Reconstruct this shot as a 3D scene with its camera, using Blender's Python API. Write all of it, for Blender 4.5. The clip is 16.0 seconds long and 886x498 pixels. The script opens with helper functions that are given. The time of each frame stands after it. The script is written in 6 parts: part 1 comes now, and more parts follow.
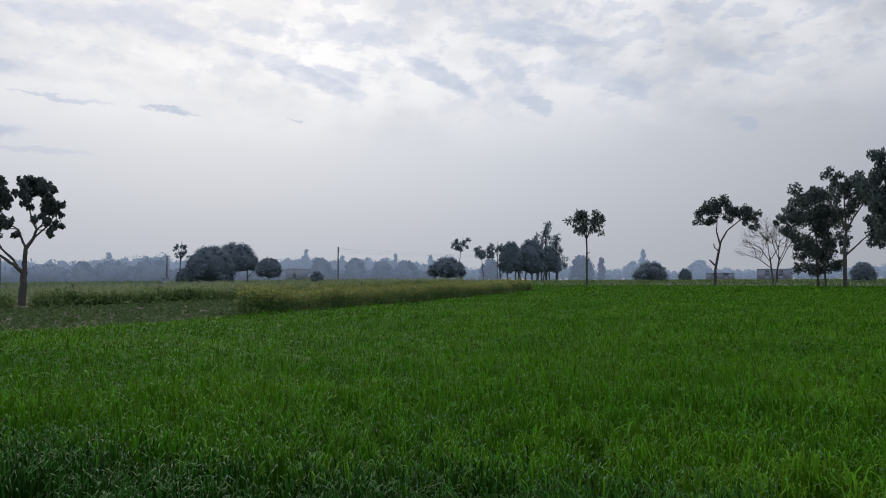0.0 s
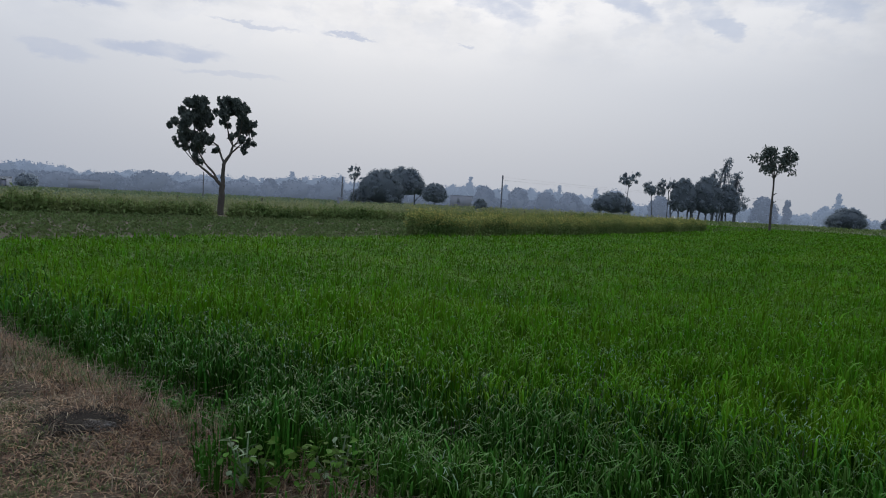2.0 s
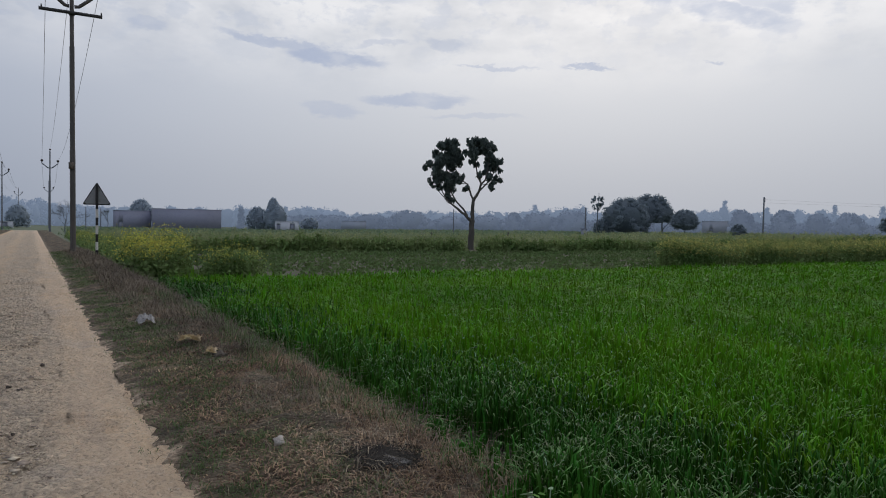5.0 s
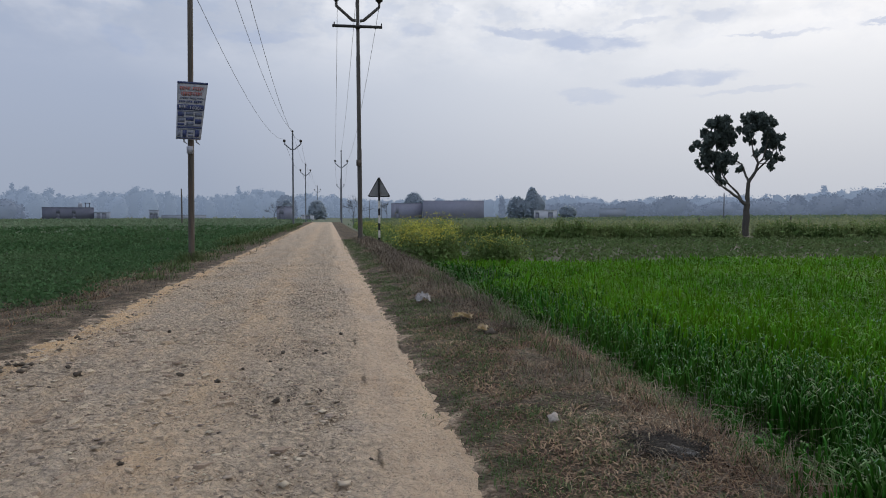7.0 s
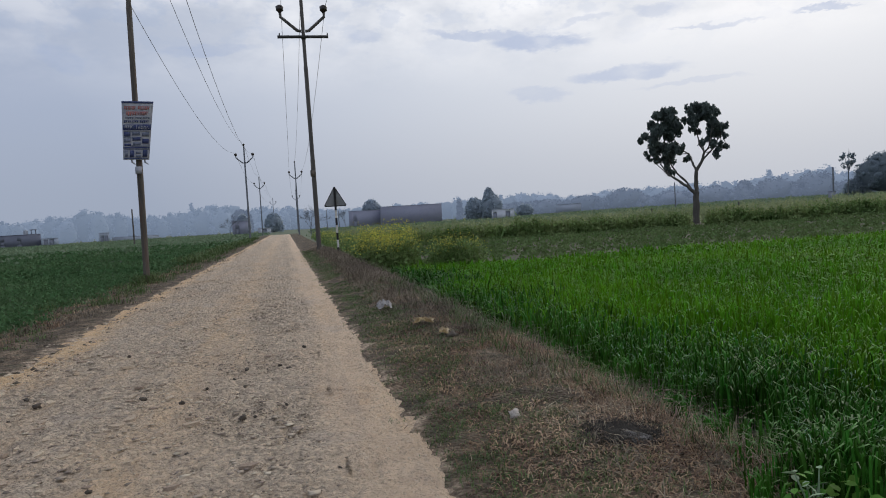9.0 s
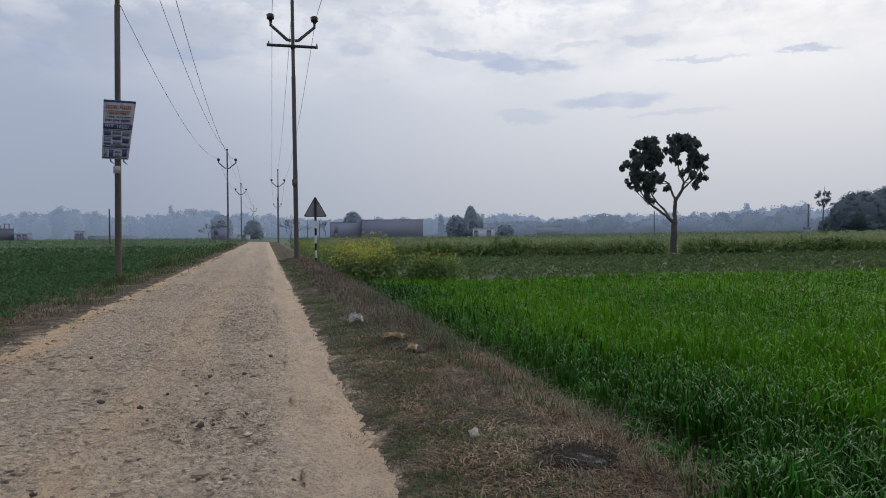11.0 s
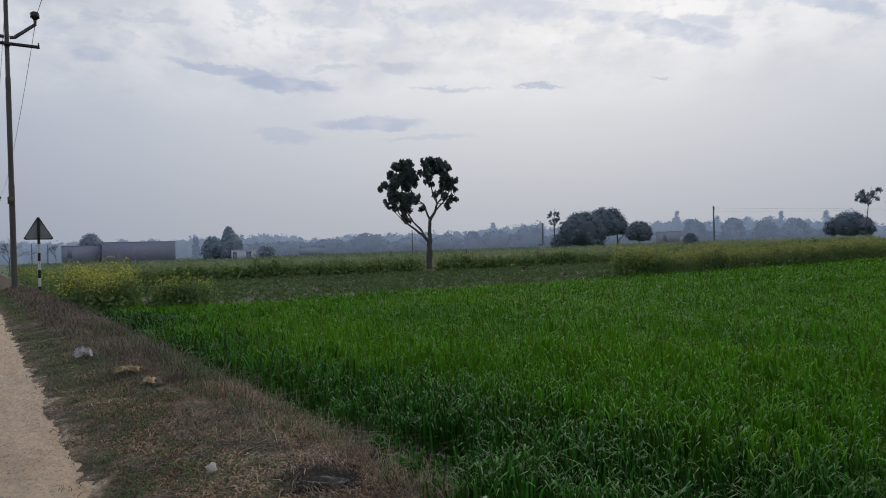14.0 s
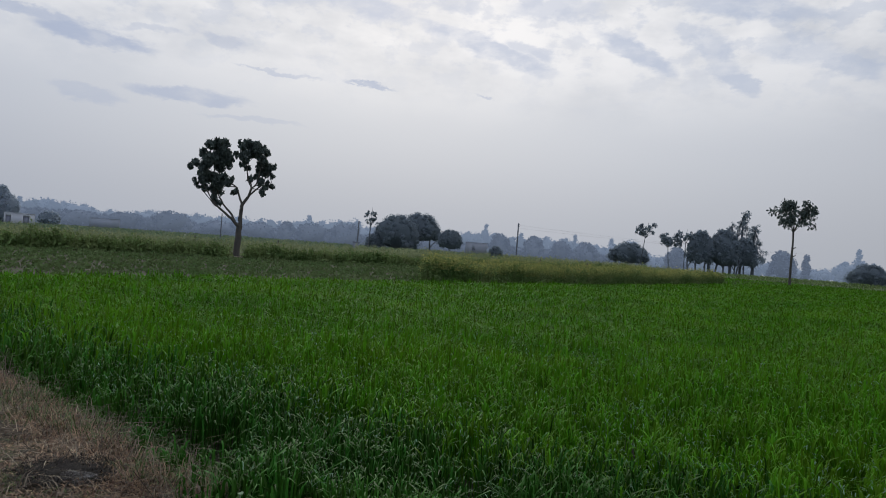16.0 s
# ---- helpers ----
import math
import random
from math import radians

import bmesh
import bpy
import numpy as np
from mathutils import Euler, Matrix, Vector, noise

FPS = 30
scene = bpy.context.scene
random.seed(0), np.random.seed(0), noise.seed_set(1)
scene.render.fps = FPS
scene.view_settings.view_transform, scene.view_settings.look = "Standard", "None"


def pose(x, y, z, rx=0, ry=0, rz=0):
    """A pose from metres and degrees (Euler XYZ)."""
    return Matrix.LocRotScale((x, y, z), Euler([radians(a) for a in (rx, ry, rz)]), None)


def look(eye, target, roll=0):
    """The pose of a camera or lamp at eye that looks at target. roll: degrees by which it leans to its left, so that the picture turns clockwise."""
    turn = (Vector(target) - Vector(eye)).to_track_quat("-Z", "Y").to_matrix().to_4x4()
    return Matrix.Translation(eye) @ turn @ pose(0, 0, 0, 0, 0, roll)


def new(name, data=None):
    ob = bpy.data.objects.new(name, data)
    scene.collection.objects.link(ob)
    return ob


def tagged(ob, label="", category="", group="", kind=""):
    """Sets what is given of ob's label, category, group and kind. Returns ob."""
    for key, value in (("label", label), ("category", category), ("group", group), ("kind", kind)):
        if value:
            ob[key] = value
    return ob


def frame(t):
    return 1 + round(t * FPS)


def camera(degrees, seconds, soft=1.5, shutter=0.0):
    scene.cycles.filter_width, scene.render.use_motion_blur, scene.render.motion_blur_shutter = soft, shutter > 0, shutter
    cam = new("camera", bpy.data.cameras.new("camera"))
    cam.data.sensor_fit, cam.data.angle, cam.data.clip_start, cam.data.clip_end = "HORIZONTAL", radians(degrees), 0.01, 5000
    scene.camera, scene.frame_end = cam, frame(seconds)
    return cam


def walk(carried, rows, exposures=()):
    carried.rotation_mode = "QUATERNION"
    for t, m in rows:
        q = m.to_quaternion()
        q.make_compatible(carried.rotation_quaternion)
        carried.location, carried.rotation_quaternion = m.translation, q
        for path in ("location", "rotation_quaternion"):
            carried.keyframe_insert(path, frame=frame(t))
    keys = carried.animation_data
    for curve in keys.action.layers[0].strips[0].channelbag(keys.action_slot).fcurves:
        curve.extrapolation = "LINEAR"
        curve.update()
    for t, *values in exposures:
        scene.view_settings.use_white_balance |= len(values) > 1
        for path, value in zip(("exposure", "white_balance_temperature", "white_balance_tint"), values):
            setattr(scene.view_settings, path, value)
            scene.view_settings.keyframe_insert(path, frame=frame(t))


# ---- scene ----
cam = camera(67.0, 16.0, soft=1.0)
PATH = [
    (0, (0.072, -0.361, 1.199), (1.886, 0.475, 1.292), -0.2),
    (0.5, (0.138, -0.256, 1.18), (1.856, 0.761, 1.288), 0.7),
    (1, (0.228, -0.146, 1.142), (1.901, 0.95, 1.157), 2.5),
    (1.5, (0.227, -0.113, 1.133), (1.839, 1.07, 1.082), 2.7),
    (2, (0.222, -0.114, 1.129), (1.788, 1.124, 1.002), 3.1),
    (2.5, (0.209, -0.105, 1.144), (1.707, 1.218, 1.044), 2.0),
    (3, (0.208, -0.084, 1.143), (1.614, 1.338, 1.089), 1.5),
    (3.2, (0.213, -0.076, 1.134), (1.591, 1.373, 1.082), 1.1),
    (5.3, (0.176, 0.209, 1.148), (1.165, 1.946, 1.079), 1.8),
    (5.5, (0.135, 0.244, 1.136), (1.097, 1.995, 1.052), 2.5),
    (6, (0.086, 0.283, 1.145), (0.72, 2.178, 1.06), 1.8),
    (6.5, (0.1, 0.303, 1.106), (0.418, 2.276, 1.011), 1.0),
    (7, (0.151, 0.28, 1.074), (0.47, 2.251, 0.974), -0.0),
    (7.5, (0.177, 0.234, 1.088), (0.607, 2.184, 0.992), -1.3),
    (8, (0.163, 0.201, 1.1), (0.644, 2.14, 1.01), -2.4),
    (8.5, (0.155, 0.197, 1.091), (0.597, 2.146, 0.997), -2.4),
    (8.7, (0.158, 0.189, 1.096), (0.593, 2.139, 1.0), -3.4),
    (10.8, (0.215, 0.148, 1.096), (0.687, 2.091, 1.04), -1.7),
    (11, (0.221, 0.153, 1.095), (0.716, 2.09, 1.05), -0.4),
    (11.5, (0.235, 0.129, 1.096), (0.821, 2.041, 1.083), 0.7),
    (12, (0.27, 0.145, 1.086), (1.034, 1.994, 1.06), -0.7),
    (12.5, (0.3, 0.151, 1.088), (1.164, 1.955, 1.064), -1.0),
    (13, (0.32, 0.151, 1.082), (1.288, 1.901, 1.053), -0.6),
    (13.5, (0.33, 0.142, 1.092), (1.378, 1.846, 1.104), 0.4),
    (14, (0.343, 0.146, 1.085), (1.473, 1.796, 1.088), -1.5),
    (14.5, (0.407, 0.142, 1.073), (1.698, 1.667, 0.978), -3.1),
    (15, (0.446, 0.102, 1.081), (1.893, 1.482, 1.03), -0.9),
    (15.5, (0.437, 0.09, 1.09), (1.985, 1.356, 1.115), 2.5),
    (16, (0.419, 0.087, 1.082), (1.955, 1.368, 1.091), 4.4),
]
EXPOSURES = ((0.0, 0.02), (0.5, -0.13), (1.0, -0.16), (1.5, -0.10), (2.2, 0.05), (2.6, 0.08), (3.2, 0.06), (5.5, -0.10), (6.2, 0.02), (7.0, 0.14), (8.5, 0.15), (11.0, 0.08), (12.5, 0.02), (14.0, -0.09), (14.5, -0.11), (15.0, -0.01), (16.0, -0.08))
walk(cam, [(t, look(e, g, r)) for t, e, g, r in PATH], EXPOSURES)

# ---- light ----
EYE = (0.2, 0.1, 1.1)
SUN_BEARING, SUN_ELEVATION = 46, 32

world = bpy.data.worlds.new("sky")
scene.world = world
world.use_nodes = True
wn, wl = world.node_tree.nodes, world.node_tree.links
wn.clear()


def wnode(kind, **settings):
    n = wn.new(kind)
    for key, value in settings.items():
        n.inputs[key.replace("_", " ")].default_value = value
    return n


def wmath(op, a, b=None, clamp=False):
    n = wn.new("ShaderNodeMath")
    n.operation, n.use_clamp = op, clamp
    for i, v in enumerate((a, b)):
        if v is None:
            continue
        if isinstance(v, (int, float)):
            n.inputs[i].default_value = v
        else:
            wl.new(v, n.inputs[i])
    return n.outputs[0]


def wmix(fac, a, b):
    n = wn.new("ShaderNodeMix")
    n.data_type = "RGBA"
    for i, v in ((0, fac), (6, a), (7, b)):
        if isinstance(v, tuple):
            n.inputs[i].default_value = (*v, 1)
        elif isinstance(v, (int, float)):
            n.inputs[i].default_value = v
        else:
            wl.new(v, n.inputs[i])
    return n.outputs[2]


def wramp(fac, lo, hi):
    n = wn.new("ShaderNodeMapRange")
    n.interpolation_type = "SMOOTHSTEP"
    n.inputs[1].default_value, n.inputs[2].default_value = lo, hi
    wl.new(fac, n.inputs[0])
    return n.outputs[0]


coord = wn.new("ShaderNodeTexCoord")
split = wn.new("ShaderNodeSeparateXYZ")
wl.new(coord.outputs["Generated"], split.inputs[0])
up = wmath("MAXIMUM", split.outputs[2], 0.0)
sky = wn.new("ShaderNodeTexSky")
sky.sky_type, sky.sun_disc = "NISHITA", False
sky.sun_elevation, sky.sun_rotation = radians(SUN_ELEVATION), radians(SUN_BEARING)
sky.air_density, sky.dust_density = 1.0, 3.0
blue = wn.new("ShaderNodeVectorMath")
blue.operation = "SCALE"
blue.inputs["Scale"].default_value = 0.07
wl.new(sky.outputs[0], blue.inputs[0])

sun_dir = Vector((math.sin(radians(SUN_BEARING)) * math.cos(radians(SUN_ELEVATION)),
                  math.cos(radians(SUN_BEARING)) * math.cos(radians(SUN_ELEVATION)), math.sin(radians(SUN_ELEVATION))))
aim = wn.new("ShaderNodeVectorMath")
aim.operation = "DOT_PRODUCT"
aim.inputs[1].default_value = sun_dir
wl.new(coord.outputs["Generated"], aim.inputs[0])
near_sun = wmath("DIVIDE", wmath("SUBTRACT", aim.outputs["Value"], 0.49), 0.50, True)
bearing = wmath("MULTIPLY", wmath("ARCTAN2", split.outputs[0], split.outputs[1]), 180 / math.pi)
elevation = wmath("MULTIPLY", wmath("ARCSINE", split.outputs[2]), 180 / math.pi)
greyer = wramp(bearing, 50.0, 95.0)
veil = wmix(near_sun, wmix(greyer, (0.365, 0.42, 0.545), (0.395, 0.42, 0.485)), (0.70, 0.725, 0.775))
chart = wn.new("ShaderNodeCombineXYZ")
wl.new(bearing, chart.inputs[0])
wl.new(elevation, chart.inputs[1])


def chart_noise(scale, stretch, detail, shift):
    """Noise over bearing and elevation, drawn out sideways."""
    m = wn.new("ShaderNodeMapping")
    m.inputs["Location"].default_value = (shift, shift * 0.6, shift)
    m.inputs["Rotation"].default_value = (0, 0, radians(8))
    m.inputs["Scale"].default_value = (scale * stretch, scale, 1)
    wl.new(chart.outputs[0], m.inputs[0])
    n = wnode("ShaderNodeTexNoise", Scale=1.0, Detail=detail, Roughness=0.6)
    wl.new(m.outputs[0], n.inputs["Vector"])
    return n


def sway(noise_node, amount, onto):
    n = wn.new("ShaderNodeVectorMath")
    n.operation = "MULTIPLY_ADD"
    n.inputs[1].default_value = amount
    wl.new(noise_node.outputs["Color"], n.inputs[0])
    shift = wn.new("ShaderNodeVectorMath")
    shift.operation = "SUBTRACT"
    shift.inputs[1].default_value = tuple(q / 2 for q in amount)
    wl.new(onto, shift.inputs[0])
    wl.new(shift.outputs[0], n.inputs[2])
    return n.outputs[0]


swayed = sway(chart_noise(0.22, 0.5, 3, 4.0), (4.0, 2.2, 0), chart.outputs[0])
swayed = sway(chart_noise(1.1, 0.4, 4, 9.0), (1.8, 1.1, 0), swayed)
swayed = sway(chart_noise(3.0, 0.5, 3, 17.0), (0.8, 0.5, 0), swayed)


def cloud_bank(rows):
    """Long thin clouds: (bearing, elevation) of both ends, half thickness, density."""
    total_ = None
    for b0, e0, b1, e1, half, dense in rows:
        m = wn.new("ShaderNodeMapping")
        m.vector_type = "TEXTURE"
        m.inputs["Location"].default_value = ((b0 + b1) / 2, (e0 + e1) / 2, 0)
        m.inputs["Rotation"].default_value = (0, 0, math.atan2(e1 - e0, b1 - b0))
        m.inputs["Scale"].default_value = (math.hypot(b1 - b0, e1 - e0) / 2 * 1.22, half * 0.95, 1)
        wl.new(swayed, m.inputs[0])
        n = wn.new("ShaderNodeVectorMath")
        n.operation = "LENGTH"
        wl.new(m.outputs[0], n.inputs[0])
        k = wn.new("ShaderNodeMapRange")
        k.interpolation_type = "SMOOTHSTEP"
        k.inputs[1].default_value, k.inputs[2].default_value, k.inputs[3].default_value, k.inputs[4].default_value = 0.55, 1.05, dense, 0.0
        wl.new(n.outputs["Value"], k.inputs[0])
        total_ = k.outputs[0] if total_ is None else wmath("MAXIMUM", total_, k.outputs[0])
    return total_


low_bank = cloud_bank([
    (12.6, 15.3, 20.5, 14.9, 0.45, 0.75), (17.5, 14.6, 25.6, 13.7, 0.85, 1.0), (23.5, 15.0, 27.5, 15.2, 0.35, 0.5), (28.4, 15.4, 32.4, 15.2, 0.6, 0.5),
    (32.3, 13.7, 38.5, 13.4, 0.26, 0.6), (40.7, 13.7, 45.2, 13.2, 0.28, 0.8), (51.9, 13.4, 53.1, 13.4, 0.2, 0.6), (24.8, 10.9, 33.1, 11.0, 0.75, 0.75),
    (18.4, 9.8, 24.3, 9.9, 0.7, 0.45), (29.4, 9.6, 37.6, 9.7, 0.35, 0.35), (5.6, 14.8, 8.6, 15.0, 0.5, 0.45), (-9.4, 14.0, -1.8, 14.2, 0.6, 0.5), (-17.5, 13.6, -14.5, 12.6, 1.2, 0.4),
])
high_bank = cloud_bank([
    (31.0, 19.6, 38.0, 19.3, 1.0, 0.5), (38.0, 19.7, 46.2, 19.1, 1.3, 0.85), (46.5, 18.8, 58.2, 15.7, 1.1, 0.95), (48.0, 20.6, 52.0, 20.4, 0.8, 0.5), (54.4, 20.3, 62.0, 20.5, 1.0, 0.7),
    (54.5, 17.7, 58.6, 16.9, 0.7, 0.7), (62.2, 19.0, 68.2, 15.4, 1.1, 0.85), (68.6, 21.0, 78.6, 19.1, 1.2, 0.8), (72.0, 15.6, 74.8, 14.1, 0.8, 0.7), (68.4, 19.4, 73.6, 15.0, 1.2, 0.6),
    (78.0, 16.5, 82.7, 15.0, 0.9, 0.6), (74.0, 17.4, 80.0, 16.6, 1.3, 0.5), (86.8, 17.9, 90.7, 15.8, 0.9, 0.5), (88.2, 12.6, 90.6, 11.7, 0.5, 0.5), (21.7, 19.2, 28.6, 18.9, 1.0, 0.5),
])
wisp = wramp(chart_noise(0.55, 0.45, 5, 15.0).outputs[0], 0.30, 0.58)
mottle = wramp(chart_noise(0.55, 0.6, 5, 27.0).outputs[0], 0.48, 0.60)
bright = wramp(chart_noise(0.13, 0.5, 5, 33.0).outputs[0], 0.36, 0.62)
gaps = wmix(near_sun, (0.30, 0.385, 0.56), (0.49, 0.56, 0.71))
clouds = wmix(wmath("MULTIPLY", wmath("MULTIPLY", bright, wmath("ADD", wmath("MULTIPLY", near_sun, 0.5), 0.40)), wramp(up, 0.16, 0.32)), veil, (0.95, 0.95, 0.97))
clouds = wmix(wmath("MULTIPLY", wmath("MULTIPLY", mottle, wramp(up, 0.18, 0.34)), 0.40), clouds, gaps)
clouds = wmix(wmath("MULTIPLY", wmath("MULTIPLY", high_bank, wmath("ADD", wmath("MULTIPLY", wisp, 0.6), 0.4)), 0.85), clouds, gaps)
covered = wmix(0.93, blue.outputs[0], clouds)
haze = wmix(near_sun, wmix(greyer, (0.302, 0.347, 0.44), (0.345, 0.37, 0.42)), (0.54, 0.555, 0.60))
low = wmath("SUBTRACT", 1.0, wramp(up, 0.0, 0.22))
total = wmix(wmath("MULTIPLY", low, 0.9), covered, haze)
total = wmix(wmath("MULTIPLY", wmath("MULTIPLY", low_bank, wmath("ADD", wmath("MULTIPLY", wisp, 0.5), 0.5)), 0.72), total, wmix(near_sun, (0.29, 0.37, 0.56), (0.40, 0.47, 0.64)))
back = wnode("ShaderNodeBackground", Strength=1.0)
wl.new(total, back.inputs[0])
out = wn.new("ShaderNodeOutputWorld")
wl.new(back.outputs[0], out.inputs[0])

sun = new("sun", bpy.data.lights.new("sun", "SUN"))
sun.data.energy, sun.data.angle, sun.data.color = 0.7, radians(20), (1.0, 0.96, 0.90)
sun.matrix_world = look(tuple(sun_dir * 200), (0, 0, 0))


# ---- materials ----
def material(name, colors, scale=4.0, rough=0.85, bump=0.0, bump_scale=40.0, detail=6.0, island=0.0, translucent=0.0,
             spec=0.3, metal=0.0, stretch=(1, 1, 1), spots=None, object_random=0.0, cells=None, glow=None):
    """A surface whose colour wanders between two or three tones at two scales, with fine relief."""
    m = bpy.data.materials.new(name)
    m.use_nodes = True
    n, l = m.node_tree.nodes, m.node_tree.links
    p = n["Principled BSDF"]
    tc = n.new("ShaderNodeTexCoord")
    mp = n.new("ShaderNodeMapping")
    mp.inputs["Scale"].default_value = stretch
    l.new(tc.outputs["Object"], mp.inputs[0])
    broad = n.new("ShaderNodeTexNoise")
    broad.inputs["Scale"].default_value, broad.inputs["Detail"].default_value = scale, detail
    broad.inputs["Roughness"].default_value = 0.65
    l.new(mp.outputs[0], broad.inputs["Vector"])
    ramp = n.new("ShaderNodeValToRGB")
    for i, c in enumerate(colors):
        at = 0.32 + 0.36 * i / max(1, len(colors) - 1)
        e = ramp.color_ramp.elements[i] if i < 2 else ramp.color_ramp.elements.new(at)
        e.position, e.color = at, (*c, 1)
    l.new(broad.outputs[0], ramp.inputs[0])
    color = ramp.outputs[0]
    if spots:
        tone, size, amount = spots
        fine = n.new("ShaderNodeTexNoise")
        fine.inputs["Scale"].default_value, fine.inputs["Detail"].default_value = size, 3
        l.new(mp.outputs[0], fine.inputs["Vector"])
        pick = n.new("ShaderNodeMapRange")
        pick.inputs[1].default_value, pick.inputs[2].default_value, pick.inputs[4].default_value = 0.52, 0.66, amount
        l.new(fine.outputs[0], pick.inputs[0])
        mx = n.new("ShaderNodeMix")
        mx.data_type = "RGBA"
        l.new(pick.outputs[0], mx.inputs[0])
        l.new(color, mx.inputs[6])
        mx.inputs[7].default_value = (*tone, 1)
        color = mx.outputs[2]
    grain = None
    if cells:
        size, amount = cells
        vor = n.new("ShaderNodeTexVoronoi")
        vor.inputs["Scale"].default_value = size
        l.new(tc.outputs["Object"], vor.inputs["Vector"])
        grain = vor.outputs["Distance"]
        sep = n.new("ShaderNodeSeparateColor")
        l.new(vor.outputs["Color"], sep.inputs[0])
        tone = n.new("ShaderNodeMapRange")
        tone.inputs[3].default_value, tone.inputs[4].default_value = 1 - amount, 1 + amount
        l.new(sep.outputs[0], tone.inputs[0])
        cell = n.new("ShaderNodeHueSaturation")
        l.new(tone.outputs[0], cell.inputs["Value"])
        l.new(color, cell.inputs["Color"])
        color = cell.outputs[0]
    if island or object_random:
        src = n.new("ShaderNodeNewGeometry").outputs["Random Per Island"] if island else n.new("ShaderNodeObjectInfo").outputs["Random"]
        span = island or object_random
        rng = n.new("ShaderNodeMapRange")
        rng.inputs[3].default_value, rng.inputs[4].default_value = 1 - span, 1 + span
        l.new(src, rng.inputs[0])
        hs = n.new("ShaderNodeHueSaturation")
        l.new(rng.outputs[0], hs.inputs["Value"])
        hue = n.new("ShaderNodeMapRange")
        hue.inputs[3].default_value, hue.inputs[4].default_value = 0.5 - 0.03 * span, 0.5 + 0.03 * span
        l.new(src, hue.inputs[0])
        l.new(hue.outputs[0], hs.inputs["Hue"])
        l.new(color, hs.inputs["Color"])
        color = hs.outputs[0]
    l.new(color, p.inputs["Base Color"])
    p.inputs["Roughness"].default_value, p.inputs["Metallic"].default_value = rough, metal
    p.inputs["Specular IOR Level"].default_value = spec
    if bump:
        b = n.new("ShaderNodeBump")
        b.inputs["Strength"].default_value, b.inputs["Distance"].default_value = bump, 0.02
        f = n.new("ShaderNodeTexNoise")
        f.inputs["Scale"].default_value, f.inputs["Detail"].default_value = bump_scale, 5
        l.new(mp.outputs[0], f.inputs["Vector"])
        if grain:
            mix = n.new("ShaderNodeMath")
            mix.operation = "SUBTRACT"
            l.new(f.outputs[0], mix.inputs[0])
            l.new(grain, mix.inputs[1])
            l.new(mix.outputs[0], b.inputs["Height"])
        else:
            l.new(f.outputs[0], b.inputs["Height"])
        l.new(b.outputs[0], p.inputs["Normal"])
    # emission that stands for haze light in front of the far woods
    if glow:
        p.inputs["Emission Color"].default_value, p.inputs["Emission Strength"].default_value = (*glow, 1), 1.0
    if translucent:
        tr = n.new("ShaderNodeBsdfTranslucent")
        l.new(color, tr.inputs[0])
        ms = n.new("ShaderNodeMixShader")
        ms.inputs[0].default_value = translucent
        l.new(p.outputs[0], ms.inputs[1])
        l.new(tr.outputs[0], ms.inputs[2])
        l.new(ms.outputs[0], n["Material Output"].inputs[0])
    return m


